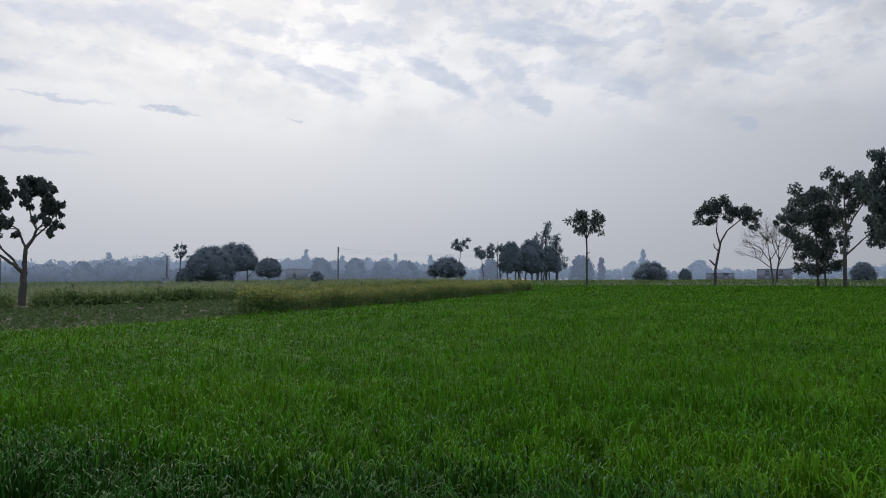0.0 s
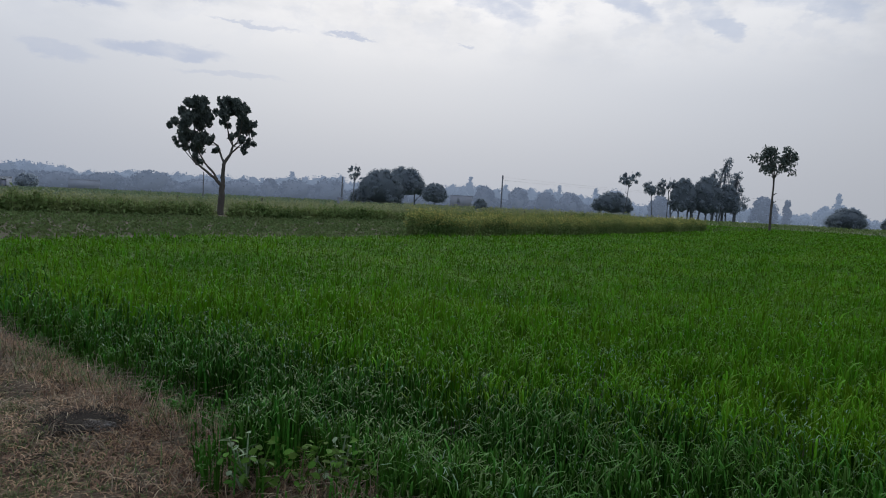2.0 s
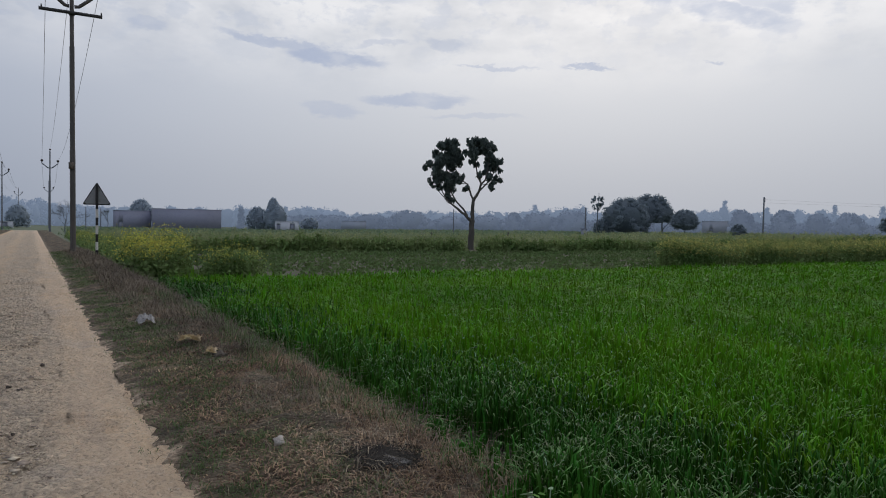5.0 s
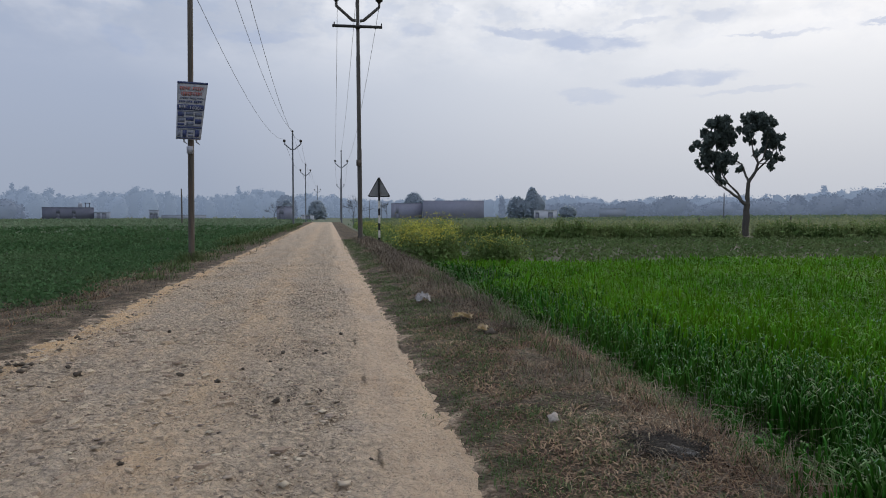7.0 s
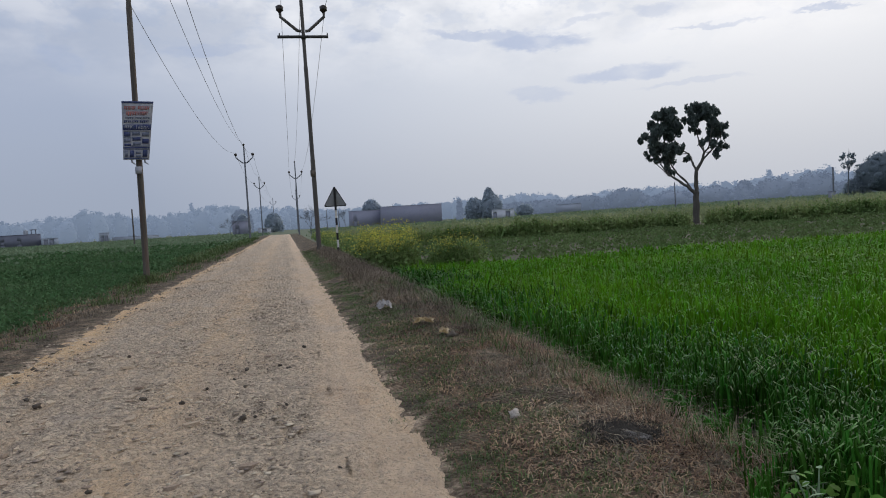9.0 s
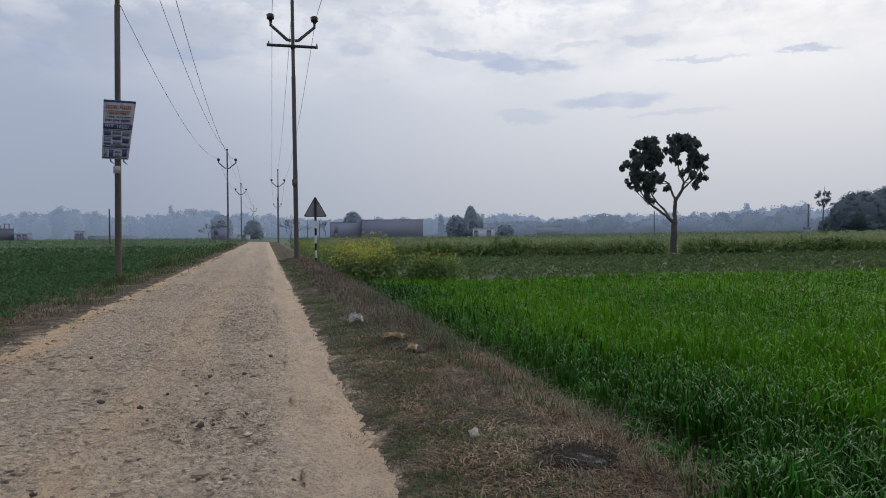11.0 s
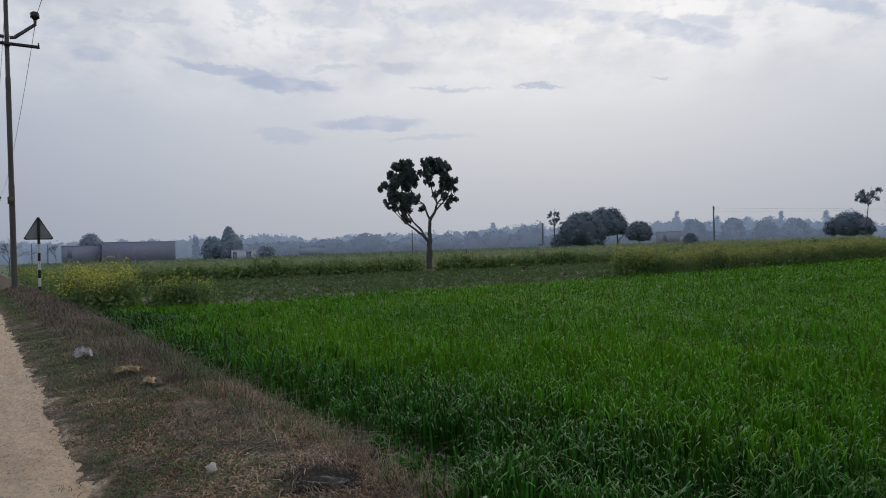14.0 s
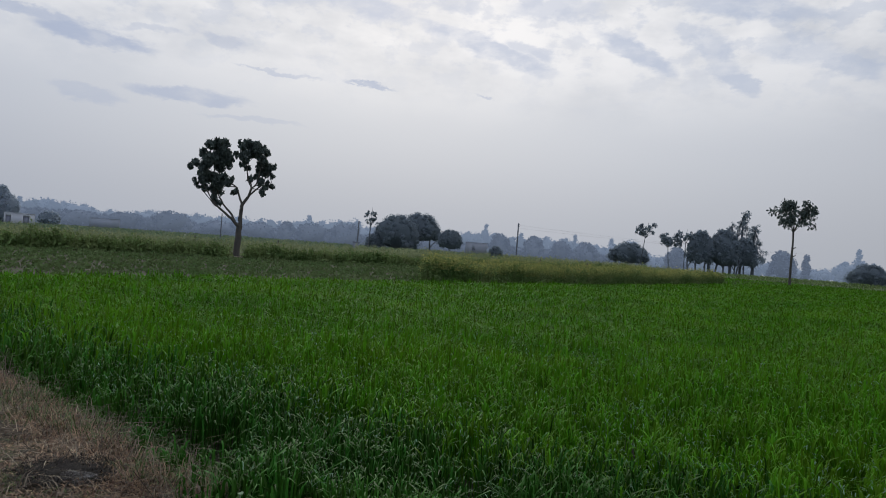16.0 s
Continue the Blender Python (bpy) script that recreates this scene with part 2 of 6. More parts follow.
M = dict(
    earth=material("field_earth", [(0.075, 0.11, 0.06), (0.11, 0.14, 0.085), (0.14, 0.155, 0.105)], 0.12, bump=0.5, bump_scale=8),
    # wheat_soil is near black: the shade between blades is in its colour
    wheat_soil=material("wheat_soil", [(0.020, 0.022, 0.010), (0.032, 0.034, 0.016)], 0.6, bump=0.6, bump_scale=12),
    wheat=material("wheat_blade", [(0.058, 0.182, 0.008), (0.085, 0.234, 0.010), (0.122, 0.280, 0.014)], 0.35, rough=0.55, island=0.4, translucent=0.25, spec=0.06),
    # dusty wheat, with shade near the viewer put into its colour
    dark_wheat=material("dusty_shaded_wheat_blade", [(0.022, 0.084, 0.010), (0.038, 0.126, 0.014), (0.066, 0.180, 0.023)], 0.5, rough=0.5, island=0.5, translucent=0.12, spec=0.08),
    # pale colour stands in for the sky's glint on curled blades
    tip_glint=material("wheat_tip_glint", [(0.11, 0.23, 0.11), (0.25, 0.37, 0.25)], 3.0, rough=0.6, island=0.35, translucent=0.1, spec=0.0),
    potato_soil=material("potato_soil", [(0.06, 0.056, 0.036), (0.092, 0.082, 0.055)], 1.2, bump=0.7, bump_scale=10),
    potato=material("potato_leaf", [(0.085, 0.15, 0.05), (0.12, 0.18, 0.07), (0.16, 0.205, 0.095)], 0.3, rough=0.9, island=0.3, translucent=0.3, spec=0.08),
    crop_soil=material("crop_soil", [(0.028, 0.042, 0.018), (0.045, 0.062, 0.028)], 0.8, bump=0.6, bump_scale=9),
    clover=material("green_crop_leaf", [(0.055, 0.115, 0.05), (0.08, 0.155, 0.065), (0.13, 0.195, 0.10)], 0.2, rough=0.8, island=0.35, translucent=0.25, spec=0.1),
    # distant crop leaf, its paleness being haze put into the colour
    pale_crop=material("haze_tinted_crop_leaf", [(0.13, 0.20, 0.12), (0.18, 0.25, 0.155), (0.26, 0.31, 0.21)], 0.08, rough=0.9, island=0.2, translucent=0.3, spec=0.05),
    mustard=material("mustard_leaf", [(0.095, 0.170, 0.05), (0.165, 0.240, 0.08), (0.26, 0.32, 0.13)], 0.4, rough=0.8, island=0.35, translucent=0.2),
    # copy of the mustard leaf with haze mixed into its colour
    far_mustard=material("haze_tinted_mustard_leaf", [(0.20, 0.255, 0.14), (0.26, 0.305, 0.17), (0.32, 0.36, 0.21)], 0.12, rough=0.9, island=0.15, translucent=0.5, spec=0.05),
    flower=material("mustard_flower", [(0.46, 0.44, 0.06), (0.60, 0.57, 0.14)], 3.0, rough=0.7, island=0.3, translucent=0.35),
    hedge_flower=material("dull_mustard_flower", [(0.36, 0.35, 0.10), (0.48, 0.46, 0.16)], 3.0, rough=0.8, island=0.3, translucent=0.35),
    # copy of the mustard flower, paled as by haze
    far_flower=material("haze_tinted_mustard_flower", [(0.36, 0.37, 0.15), (0.44, 0.44, 0.20)], 3.0, rough=0.8, island=0.2, translucent=0.3),
    gravel=material("gravel_stone", [(0.24, 0.195, 0.15), (0.43, 0.355, 0.275), (0.56, 0.465, 0.365)], 2.0, rough=0.9, bump=0.4, bump_scale=60, island=0.45),
    clod=material("dark_clod", [(0.07, 0.06, 0.05), (0.14, 0.115, 0.09)], 9.0, rough=0.95, bump=0.7, bump_scale=50, object_random=0.3),
    verge=material("verge_earth", [(0.05, 0.040, 0.028), (0.11, 0.082, 0.057), (0.24, 0.18, 0.125)], 3.2, rough=0.95, bump=1.0, bump_scale=30, spots=((0.05, 0.055, 0.03), 9.0, 0.7), cells=(45.0, 0.4)),
    dry=material("dry_grass", [(0.090, 0.056, 0.036), (0.23, 0.148, 0.098), (0.51, 0.36, 0.25)], 1.0, rough=0.85, island=0.6, translucent=0.2),
    stalk=material("grey_dead_stalk", [(0.10, 0.083, 0.062), (0.175, 0.142, 0.108), (0.28, 0.235, 0.18)], 1.0, rough=0.9, island=0.5, translucent=0.1),
    slab=material("worn_road_stone", [(0.40, 0.315, 0.235), (0.52, 0.41, 0.305), (0.62, 0.50, 0.375)], 7.0, rough=0.95, bump=0.5, bump_scale=45, object_random=0.3),
    pale_broad=material("pale_grey_green_leaf", [(0.20, 0.30, 0.17), (0.34, 0.43, 0.29)], 6.0, rough=0.7, island=0.3, translucent=0.2, spec=0.1),
    straw=material("pale_straw", [(0.34, 0.27, 0.18), (0.50, 0.42, 0.30)], 1.0, rough=0.8, island=0.4, translucent=0.2),
    weed=material("short_green_grass", [(0.055, 0.105, 0.034), (0.098, 0.150, 0.05), (0.17, 0.19, 0.09)], 1.0, rough=0.75, island=0.4, translucent=0.2),
    broad=material("broad_green_leaf", [(0.05, 0.145, 0.02), (0.14, 0.28, 0.045)], 6.0, rough=0.6, island=0.4, translucent=0.3, spec=0.1),
    bark=material("grey_brown_bark", [(0.075, 0.07, 0.065), (0.13, 0.12, 0.105)], 5.0, rough=0.95, bump=0.9, bump_scale=18, stretch=(1, 1, 0.3)),
    # this leaf is lightened and greyed for haze, within its base colour
    leaf=material("broad_tree_leaf", [(0.10, 0.130, 0.124), (0.138, 0.170, 0.158)], 0.8, rough=0.75, island=0.35, translucent=0.35, spec=0.12),
    # mid-distance leaves and bark: blue haze is painted into the base colour
    mid_leaf=material("haze_tinted_tree_leaf", [(0.245, 0.298, 0.345), (0.265, 0.318, 0.364)], 0.5, rough=1.0, island=0.06, spec=0.0, translucent=0.5),
    pale_leaf=material("pale_haze_tinted_tree_leaf", [(0.42, 0.49, 0.565), (0.45, 0.515, 0.59)], 0.5, rough=1.0, island=0.08, spec=0.0, translucent=0.5),
    mid_bark=material("haze_tinted_bark", [(0.12, 0.135, 0.155), (0.15, 0.165, 0.185)], 2.0, rough=0.95, spec=0.0),
    # both woods give off a faint blue glow in place of haze
    back_leaf=material("haze_glow_distant_woods", [(0.12, 0.145, 0.18), (0.15, 0.17, 0.205)], 0.15, rough=1.0, spec=0.0, island=0.2, glow=(0.078, 0.099, 0.140)),
    far_leaf=material("haze_glow_far_woods", [(0.14, 0.165, 0.20), (0.165, 0.19, 0.22)], 0.08, rough=1.0, spec=0.0, island=0.2, glow=(0.120, 0.154, 0.217)),
    steel=material("weathered_pole_steel", [(0.06, 0.052, 0.046), (0.115, 0.10, 0.086), (0.22, 0.19, 0.155)], 3.0, rough=0.75, metal=0.0, bump=0.3, bump_scale=30, stretch=(3, 3, 0.2), spots=((0.10, 0.06, 0.045), 6.0, 0.7)),
    dark_steel=material("dark_pole_steel", [(0.060, 0.058, 0.056), (0.105, 0.098, 0.092), (0.165, 0.150, 0.135)], 3.0, rough=0.7, bump=0.3, bump_scale=30, stretch=(3, 3, 0.2), spots=((0.07, 0.055, 0.05), 6.0, 0.5)),
    # steel of far poles and posts, haze painted in as a blue-grey tint
    far_steel=material("haze_tinted_pole_steel", [(0.13, 0.145, 0.17), (0.17, 0.18, 0.20)], 1.0, rough=0.8),
    iron=material("dark_iron", [(0.03, 0.03, 0.032), (0.06, 0.058, 0.055)], 8.0, rough=0.6, bump=0.2),
    glaze=material("brown_glazed_porcelain", [(0.02, 0.014, 0.012), (0.035, 0.022, 0.018)], 6.0, rough=0.25, spec=0.5),
    wire=material("dull_aluminium_wire", [(0.10, 0.10, 0.105), (0.14, 0.14, 0.145)], 3.0, rough=0.6, metal=0.0),
    black=material("black_band_paint", [(0.018, 0.018, 0.02), (0.03, 0.03, 0.03)], 12.0, rough=0.6, bump=0.15),
    white=material("worn_white_paint", [(0.55, 0.54, 0.50), (0.72, 0.71, 0.68)], 9.0, rough=0.6, bump=0.15, spots=((0.35, 0.30, 0.24), 20.0, 0.5)),
    plate=material("bare_sign_sheet", [(0.20, 0.21, 0.22), (0.28, 0.29, 0.30)], 5.0, rough=0.5, metal=0.0, spots=((0.14, 0.13, 0.12), 9.0, 0.5)),
    flex=material("faded_white_print", [(0.33, 0.34, 0.40), (0.47, 0.47, 0.50)], 5.0, rough=0.6, bump=0.1, spots=((0.22, 0.24, 0.31), 14.0, 0.7)),
    red=material("faded_red_print", [(0.36, 0.12, 0.12), (0.46, 0.18, 0.16)], 7.0, rough=0.6, spots=((0.34, 0.28, 0.30), 16.0, 0.6)),
    navy=material("dark_blue_print", [(0.03, 0.045, 0.13), (0.055, 0.07, 0.17)], 7.0, rough=0.6, spots=((0.13, 0.15, 0.21), 16.0, 0.6)),
    greyprint=material("grey_blue_print", [(0.10, 0.12, 0.18), (0.18, 0.20, 0.27)], 9.0, rough=0.6, spots=((0.30, 0.31, 0.35), 16.0, 0.5)),
    plastic=material("white_plastic_film", [(0.20, 0.19, 0.19), (0.52, 0.51, 0.50)], 18.0, rough=0.4, translucent=0.2, spots=((0.12, 0.10, 0.10), 22.0, 0.8)),
    paper=material("orange_brown_wrapper", [(0.10, 0.06, 0.03), (0.24, 0.16, 0.06), (0.52, 0.41, 0.20)], 15.0, rough=0.5, spots=((0.08, 0.06, 0.04), 20.0, 0.7)),
    pale_stone=material("pale_brick_lump", [(0.48, 0.42, 0.37), (0.64, 0.58, 0.52)], 14.0, rough=0.9, bump=0.6, bump_scale=60),
    charred=material("charred_straw", [(0.02, 0.018, 0.016), (0.05, 0.043, 0.038)], 9.0, rough=0.95, island=0.4),
    ash=material("grey_ash", [(0.13, 0.125, 0.12), (0.26, 0.25, 0.245), (0.42, 0.41, 0.40)], 16.0, rough=1.0, bump=1.0, bump_scale=60, cells=(90.0, 0.4)),
    # far walls: base colours shifted pale and blue to paint in haze
    brickwall=material("haze_tinted_brick_wall", [(0.285, 0.295, 0.385), (0.32, 0.33, 0.415)], 0.5, rough=0.95, spots=((0.25, 0.26, 0.345), 2.0, 0.5)),
    darkbrick=material("haze_tinted_dark_brick", [(0.16, 0.175, 0.235), (0.19, 0.20, 0.26)], 0.5, rough=0.95),
    palewall=material("haze_tinted_plaster_wall", [(0.33, 0.36, 0.42), (0.38, 0.40, 0.46)], 0.6, rough=0.95),
    whitewall=material("haze_tinted_white_wall", [(0.55, 0.575, 0.64), (0.60, 0.62, 0.68)], 0.6, rough=0.95),
    pinkwall=material("haze_tinted_pink_wall", [(0.31, 0.325, 0.40), (0.34, 0.35, 0.42)], 0.6, rough=0.95),
    hazewall=material("haze_tinted_faint_wall", [(0.38, 0.42, 0.51), (0.42, 0.46, 0.55)], 0.6, rough=0.95),
    # flat tone for openings, with indoor shade and haze in the colour
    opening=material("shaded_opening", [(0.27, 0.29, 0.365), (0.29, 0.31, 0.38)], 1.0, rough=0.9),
)


def road_material():
    """Sandy dust along the edges and the crown, grey broken stone in the wheel tracks."""
    m = bpy.data.materials.new("road_dust")
    m.use_nodes = True
    n, l = m.node_tree.nodes, m.node_tree.links
    p = n["Principled BSDF"]

    def calc(op, x, y=0.0, clamp=False):
        k = n.new("ShaderNodeMath")
        k.operation, k.use_clamp = op, clamp
        for i, q in enumerate((x, y)):
            if isinstance(q, (int, float)):
                k.inputs[i].default_value = q
            else:
                l.new(q, k.inputs[i])
        return k.outputs[0]

    def grain(scale, stretch, detail=5.0, rough=0.6):
        mp = n.new("ShaderNodeMapping")
        mp.inputs["Scale"].default_value = stretch
        l.new(tc.outputs["Object"], mp.inputs[0])
        k = n.new("ShaderNodeTexNoise")
        k.inputs["Scale"].default_value, k.inputs["Detail"].default_value, k.inputs["Roughness"].default_value = scale, detail, rough
        l.new(mp.outputs[0], k.inputs["Vector"])
        return k.outputs[0]

    def blend(fac, x, y):
        k = n.new("ShaderNodeMix")
        k.data_type = "RGBA"
        l.new(fac, k.inputs[0])
        for i, q in ((6, x), (7, y)):
            if isinstance(q, tuple):
                k.inputs[i].default_value = (*q, 1)
            else:
                l.new(q, k.inputs[i])
        return k.outputs[2]

    def soft(x, lo, hi):
        k = n.new("ShaderNodeMapRange")
        k.interpolation_type = "SMOOTHSTEP"
        k.inputs[1].default_value, k.inputs[2].default_value = lo, hi
        l.new(x, k.inputs[0])
        return k.outputs[0]

    tc = n.new("ShaderNodeTexCoord")
    sp = n.new("ShaderNodeSeparateXYZ")
    l.new(tc.outputs["Object"], sp.inputs[0])
    u = calc("ADD", calc("ADD", sp.outputs[0], 0.80), calc("MULTIPLY", sp.outputs[1], 0.0095))
    off = calc("ABSOLUTE", u)
    drift = calc("SUBTRACT", grain(1.1, (1.2, 0.22, 1)), 0.5)
    edge = soft(calc("ADD", off, drift), 0.96, 1.34)
    crown = calc("SUBTRACT", 1.0, soft(calc("ABSOLUTE", calc("ADD", calc("SUBTRACT", u, 0.22), drift)), 0.05, 0.42))
    sand = calc("ADD", edge, calc("MULTIPLY", crown, 0.45), True)
    sand = calc("ADD", sand, calc("MULTIPLY", soft(grain(2.2, (1, 0.5, 1)), 0.50, 0.72), 0.5), True)
    stone = blend(soft(grain(20.0, (1, 1, 1)), 0.36, 0.66), (0.56, 0.452, 0.345), (0.85, 0.69, 0.52))
    dust = blend(soft(grain(5.0, (1, 0.6, 1)), 0.3, 0.7), (0.60, 0.40, 0.23), (0.76, 0.555, 0.36))
    dust = blend(calc("MULTIPLY", soft(u, 0.2, 1.1), 0.7), dust, blend(soft(grain(7.0, (1, 0.5, 1)), 0.3, 0.7), (0.60, 0.465, 0.345), (0.72, 0.57, 0.43)))
    dust = blend(calc("MULTIPLY", soft(calc("MULTIPLY", u, -1.0), 0.5, 1.3), 0.75), dust, blend(soft(grain(6.0, (1, 0.5, 1)), 0.3, 0.7), (0.60, 0.39, 0.20), (0.74, 0.52, 0.30)))
    color = blend(calc("MULTIPLY", sand, 0.9), stone, dust)
    color = blend(calc("MULTIPLY", soft(grain(0.9, (1.0, 0.7, 1), 7.0, 0.7), 0.50, 0.66), 0.40), color, (0.58, 0.385, 0.235))
    color = blend(calc("MULTIPLY", soft(grain(1.3, (1.0, 0.6, 2.3), 7.0, 0.7), 0.52, 0.66), 0.40), color, (0.55, 0.48, 0.43))
    color = blend(calc("MULTIPLY", soft(grain(3.2, (1.6, 0.10, 1), 6.0), 0.48, 0.66), 0.30), color, (0.42, 0.35, 0.295))
    color = blend(calc("MULTIPLY", soft(grain(2.6, (1.3, 0.14, 1.6), 6.0), 0.52, 0.68), 0.5), color, (0.78, 0.57, 0.37))
    color = blend(calc("MULTIPLY", soft(grain(46.0, (1, 1, 1), 3.0), 0.55, 0.64), 0.45), color, (0.17, 0.145, 0.12))
    color = blend(calc("MULTIPLY", soft(grain(38.0, (1, 1, 1.7), 3.0), 0.57, 0.66), 0.65), color, (0.68, 0.56, 0.43))
    flake = n.new("ShaderNodeTexVoronoi")
    flake.inputs["Scale"].default_value = 21.0
    bent = n.new("ShaderNodeVectorMath")
    bent.operation = "ADD"
    wob = n.new("ShaderNodeTexNoise")
    wob.inputs["Scale"].default_value = 14.0
    shrink = n.new("ShaderNodeVectorMath")
    shrink.operation = "SCALE"
    shrink.inputs["Scale"].default_value = 0.09
    l.new(tc.outputs["Object"], wob.inputs["Vector"])
    l.new(wob.outputs["Color"], shrink.inputs[0])
    l.new(tc.outputs["Object"], bent.inputs[0])
    l.new(shrink.outputs[0], bent.inputs[1])
    l.new(bent.outputs[0], flake.inputs["Vector"])
    tone = n.new("ShaderNodeSeparateColor")
    l.new(flake.outputs["Color"], tone.inputs[0])
    bare = calc("SUBTRACT", 1.0, calc("MULTIPLY", sand, 0.8))
    color = blend(calc("MULTIPLY", calc("MULTIPLY", soft(tone.outputs[0], 0.72, 0.78), bare), 0.55), color, (0.62, 0.50, 0.385))
    color = blend(calc("MULTIPLY", calc("MULTIPLY", soft(flake.outputs["Distance"], 0.52, 0.75), bare), 0.36), color, (0.19, 0.16, 0.13))
    l.new(color, p.inputs["Base Color"])
    p.inputs["Roughness"].default_value, p.inputs["Specular IOR Level"].default_value = 0.95, 0.2
    bump = n.new("ShaderNodeBump")
    bump.inputs["Strength"].default_value, bump.inputs["Distance"].default_value = 1.0, 0.06
    l.new(calc("ADD", calc("SUBTRACT", grain(9.0, (1, 1, 1), 8.0, 0.7), calc("MULTIPLY", calc("MULTIPLY", flake.outputs["Distance"], bare), 0.9)), calc("MULTIPLY", grain(36.0, (1, 1, 1), 4.0), calc("SUBTRACT", 1.0, calc("MULTIPLY", sand, 0.7)))), bump.inputs["Height"])
    l.new(bump.outputs[0], p.inputs["Normal"])
    return m


M["road"] = road_material()


def dusted(m):
    """Road dust blown over the verge's inner margin, in ragged tongues."""
    n, l = m.node_tree.nodes, m.node_tree.links
    p = n["Principled BSDF"]
    old = p.inputs["Base Color"].links[0].from_socket
    tc = n.new("ShaderNodeTexCoord")
    sp = n.new("ShaderNodeSeparateXYZ")
    l.new(tc.outputs["Object"], sp.inputs[0])
    slant = n.new("ShaderNodeMath")
    slant.operation = "MULTIPLY_ADD"
    slant.inputs[1].default_value, slant.inputs[2].default_value = 0.0095, 0.80
    l.new(sp.outputs[1], slant.inputs[0])
    u = n.new("ShaderNodeMath")
    u.operation = "ADD"
    l.new(sp.outputs[0], u.inputs[0])
    l.new(slant.outputs[0], u.inputs[1])
    off = n.new("ShaderNodeMath")
    off.operation = "ABSOLUTE"
    l.new(u.outputs[0], off.inputs[0])
    ragged = n.new("ShaderNodeTexNoise")
    ragged.inputs["Scale"].default_value, ragged.inputs["Detail"].default_value, ragged.inputs["Roughness"].default_value = 3.5, 7, 0.7
    l.new(tc.outputs["Object"], ragged.inputs["Vector"])
    left_side = n.new("ShaderNodeMath")
    left_side.operation = "LESS_THAN"
    left_side.inputs[1].default_value = 0.0
    l.new(u.outputs[0], left_side.inputs[0])
    wider = n.new("ShaderNodeMath")
    wider.operation = "MULTIPLY_ADD"
    wider.inputs[1].default_value = 0.14
    l.new(left_side.outputs[0], wider.inputs[0])
    l.new(off.outputs[0], wider.inputs[2])
    reach = n.new("ShaderNodeMath")
    reach.operation = "MULTIPLY_ADD"
    reach.inputs[1].default_value = 1.1
    l.new(ragged.outputs[0], reach.inputs[0])
    l.new(wider.outputs[0], reach.inputs[2])
    fade = n.new("ShaderNodeMapRange")
    fade.interpolation_type = "SMOOTHSTEP"
    fade.inputs[1].default_value, fade.inputs[2].default_value, fade.inputs[3].default_value, fade.inputs[4].default_value = 1.93, 2.17, 0.92, 0.0
    l.new(reach.outputs[0], fade.inputs[0])
    mx = n.new("ShaderNodeMix")
    mx.data_type = "RGBA"
    l.new(fade.outputs[0], mx.inputs[0])
    l.new(old, mx.inputs[6])
    mx.inputs[7].default_value = (0.55, 0.43, 0.32, 1)
    l.new(mx.outputs[2], p.inputs["Base Color"])


dusted(M["verge"])


# ---- geometry helpers ----
rng = np.random.default_rng(7)


def np_mesh(name, verts, faces, mat):
    """A mesh from arrays: verts (n, 3), faces (m, k)."""
    verts, faces = np.asarray(verts, np.float32), np.asarray(faces, np.int32)
    me = bpy.data.meshes.new(name)
    me.vertices.add(len(verts))
    me.vertices.foreach_set("co", verts.ravel())
    k = faces.shape[1]
    me.loops.add(faces.size)
    me.loops.foreach_set("vertex_index", faces.ravel())
    me.polygons.add(len(faces))
    me.polygons.foreach_set("loop_start", np.arange(len(faces), dtype=np.int32) * k)
    me.update(calc_edges=True)
    me.validate()
    me.materials.append(mat)
    return me


def smooth(me):
    me.polygons.foreach_set("use_smooth", np.ones(len(me.polygons), bool))
    return me


def part(name, shape, mat=None, parent=None, label=""):
    """Links a mesh or a bmesh as one object, under its thing if one is given."""
    if isinstance(shape, bmesh.types.BMesh):
        me = bpy.data.meshes.new(name)
        shape.to_mesh(me)
        shape.free()
        me.materials.append(mat)
        shape = me
    ob = new(name, shape)
    if parent:
        ob.parent = parent
    return tagged(ob, label)


def thing(name, place, label, category, group="", turn_z=0.0, kind=""):
    ob = new(name)
    ob.matrix_basis = pose(*place, 0, 0, turn_z)
    return tagged(ob, label, category, group, kind)


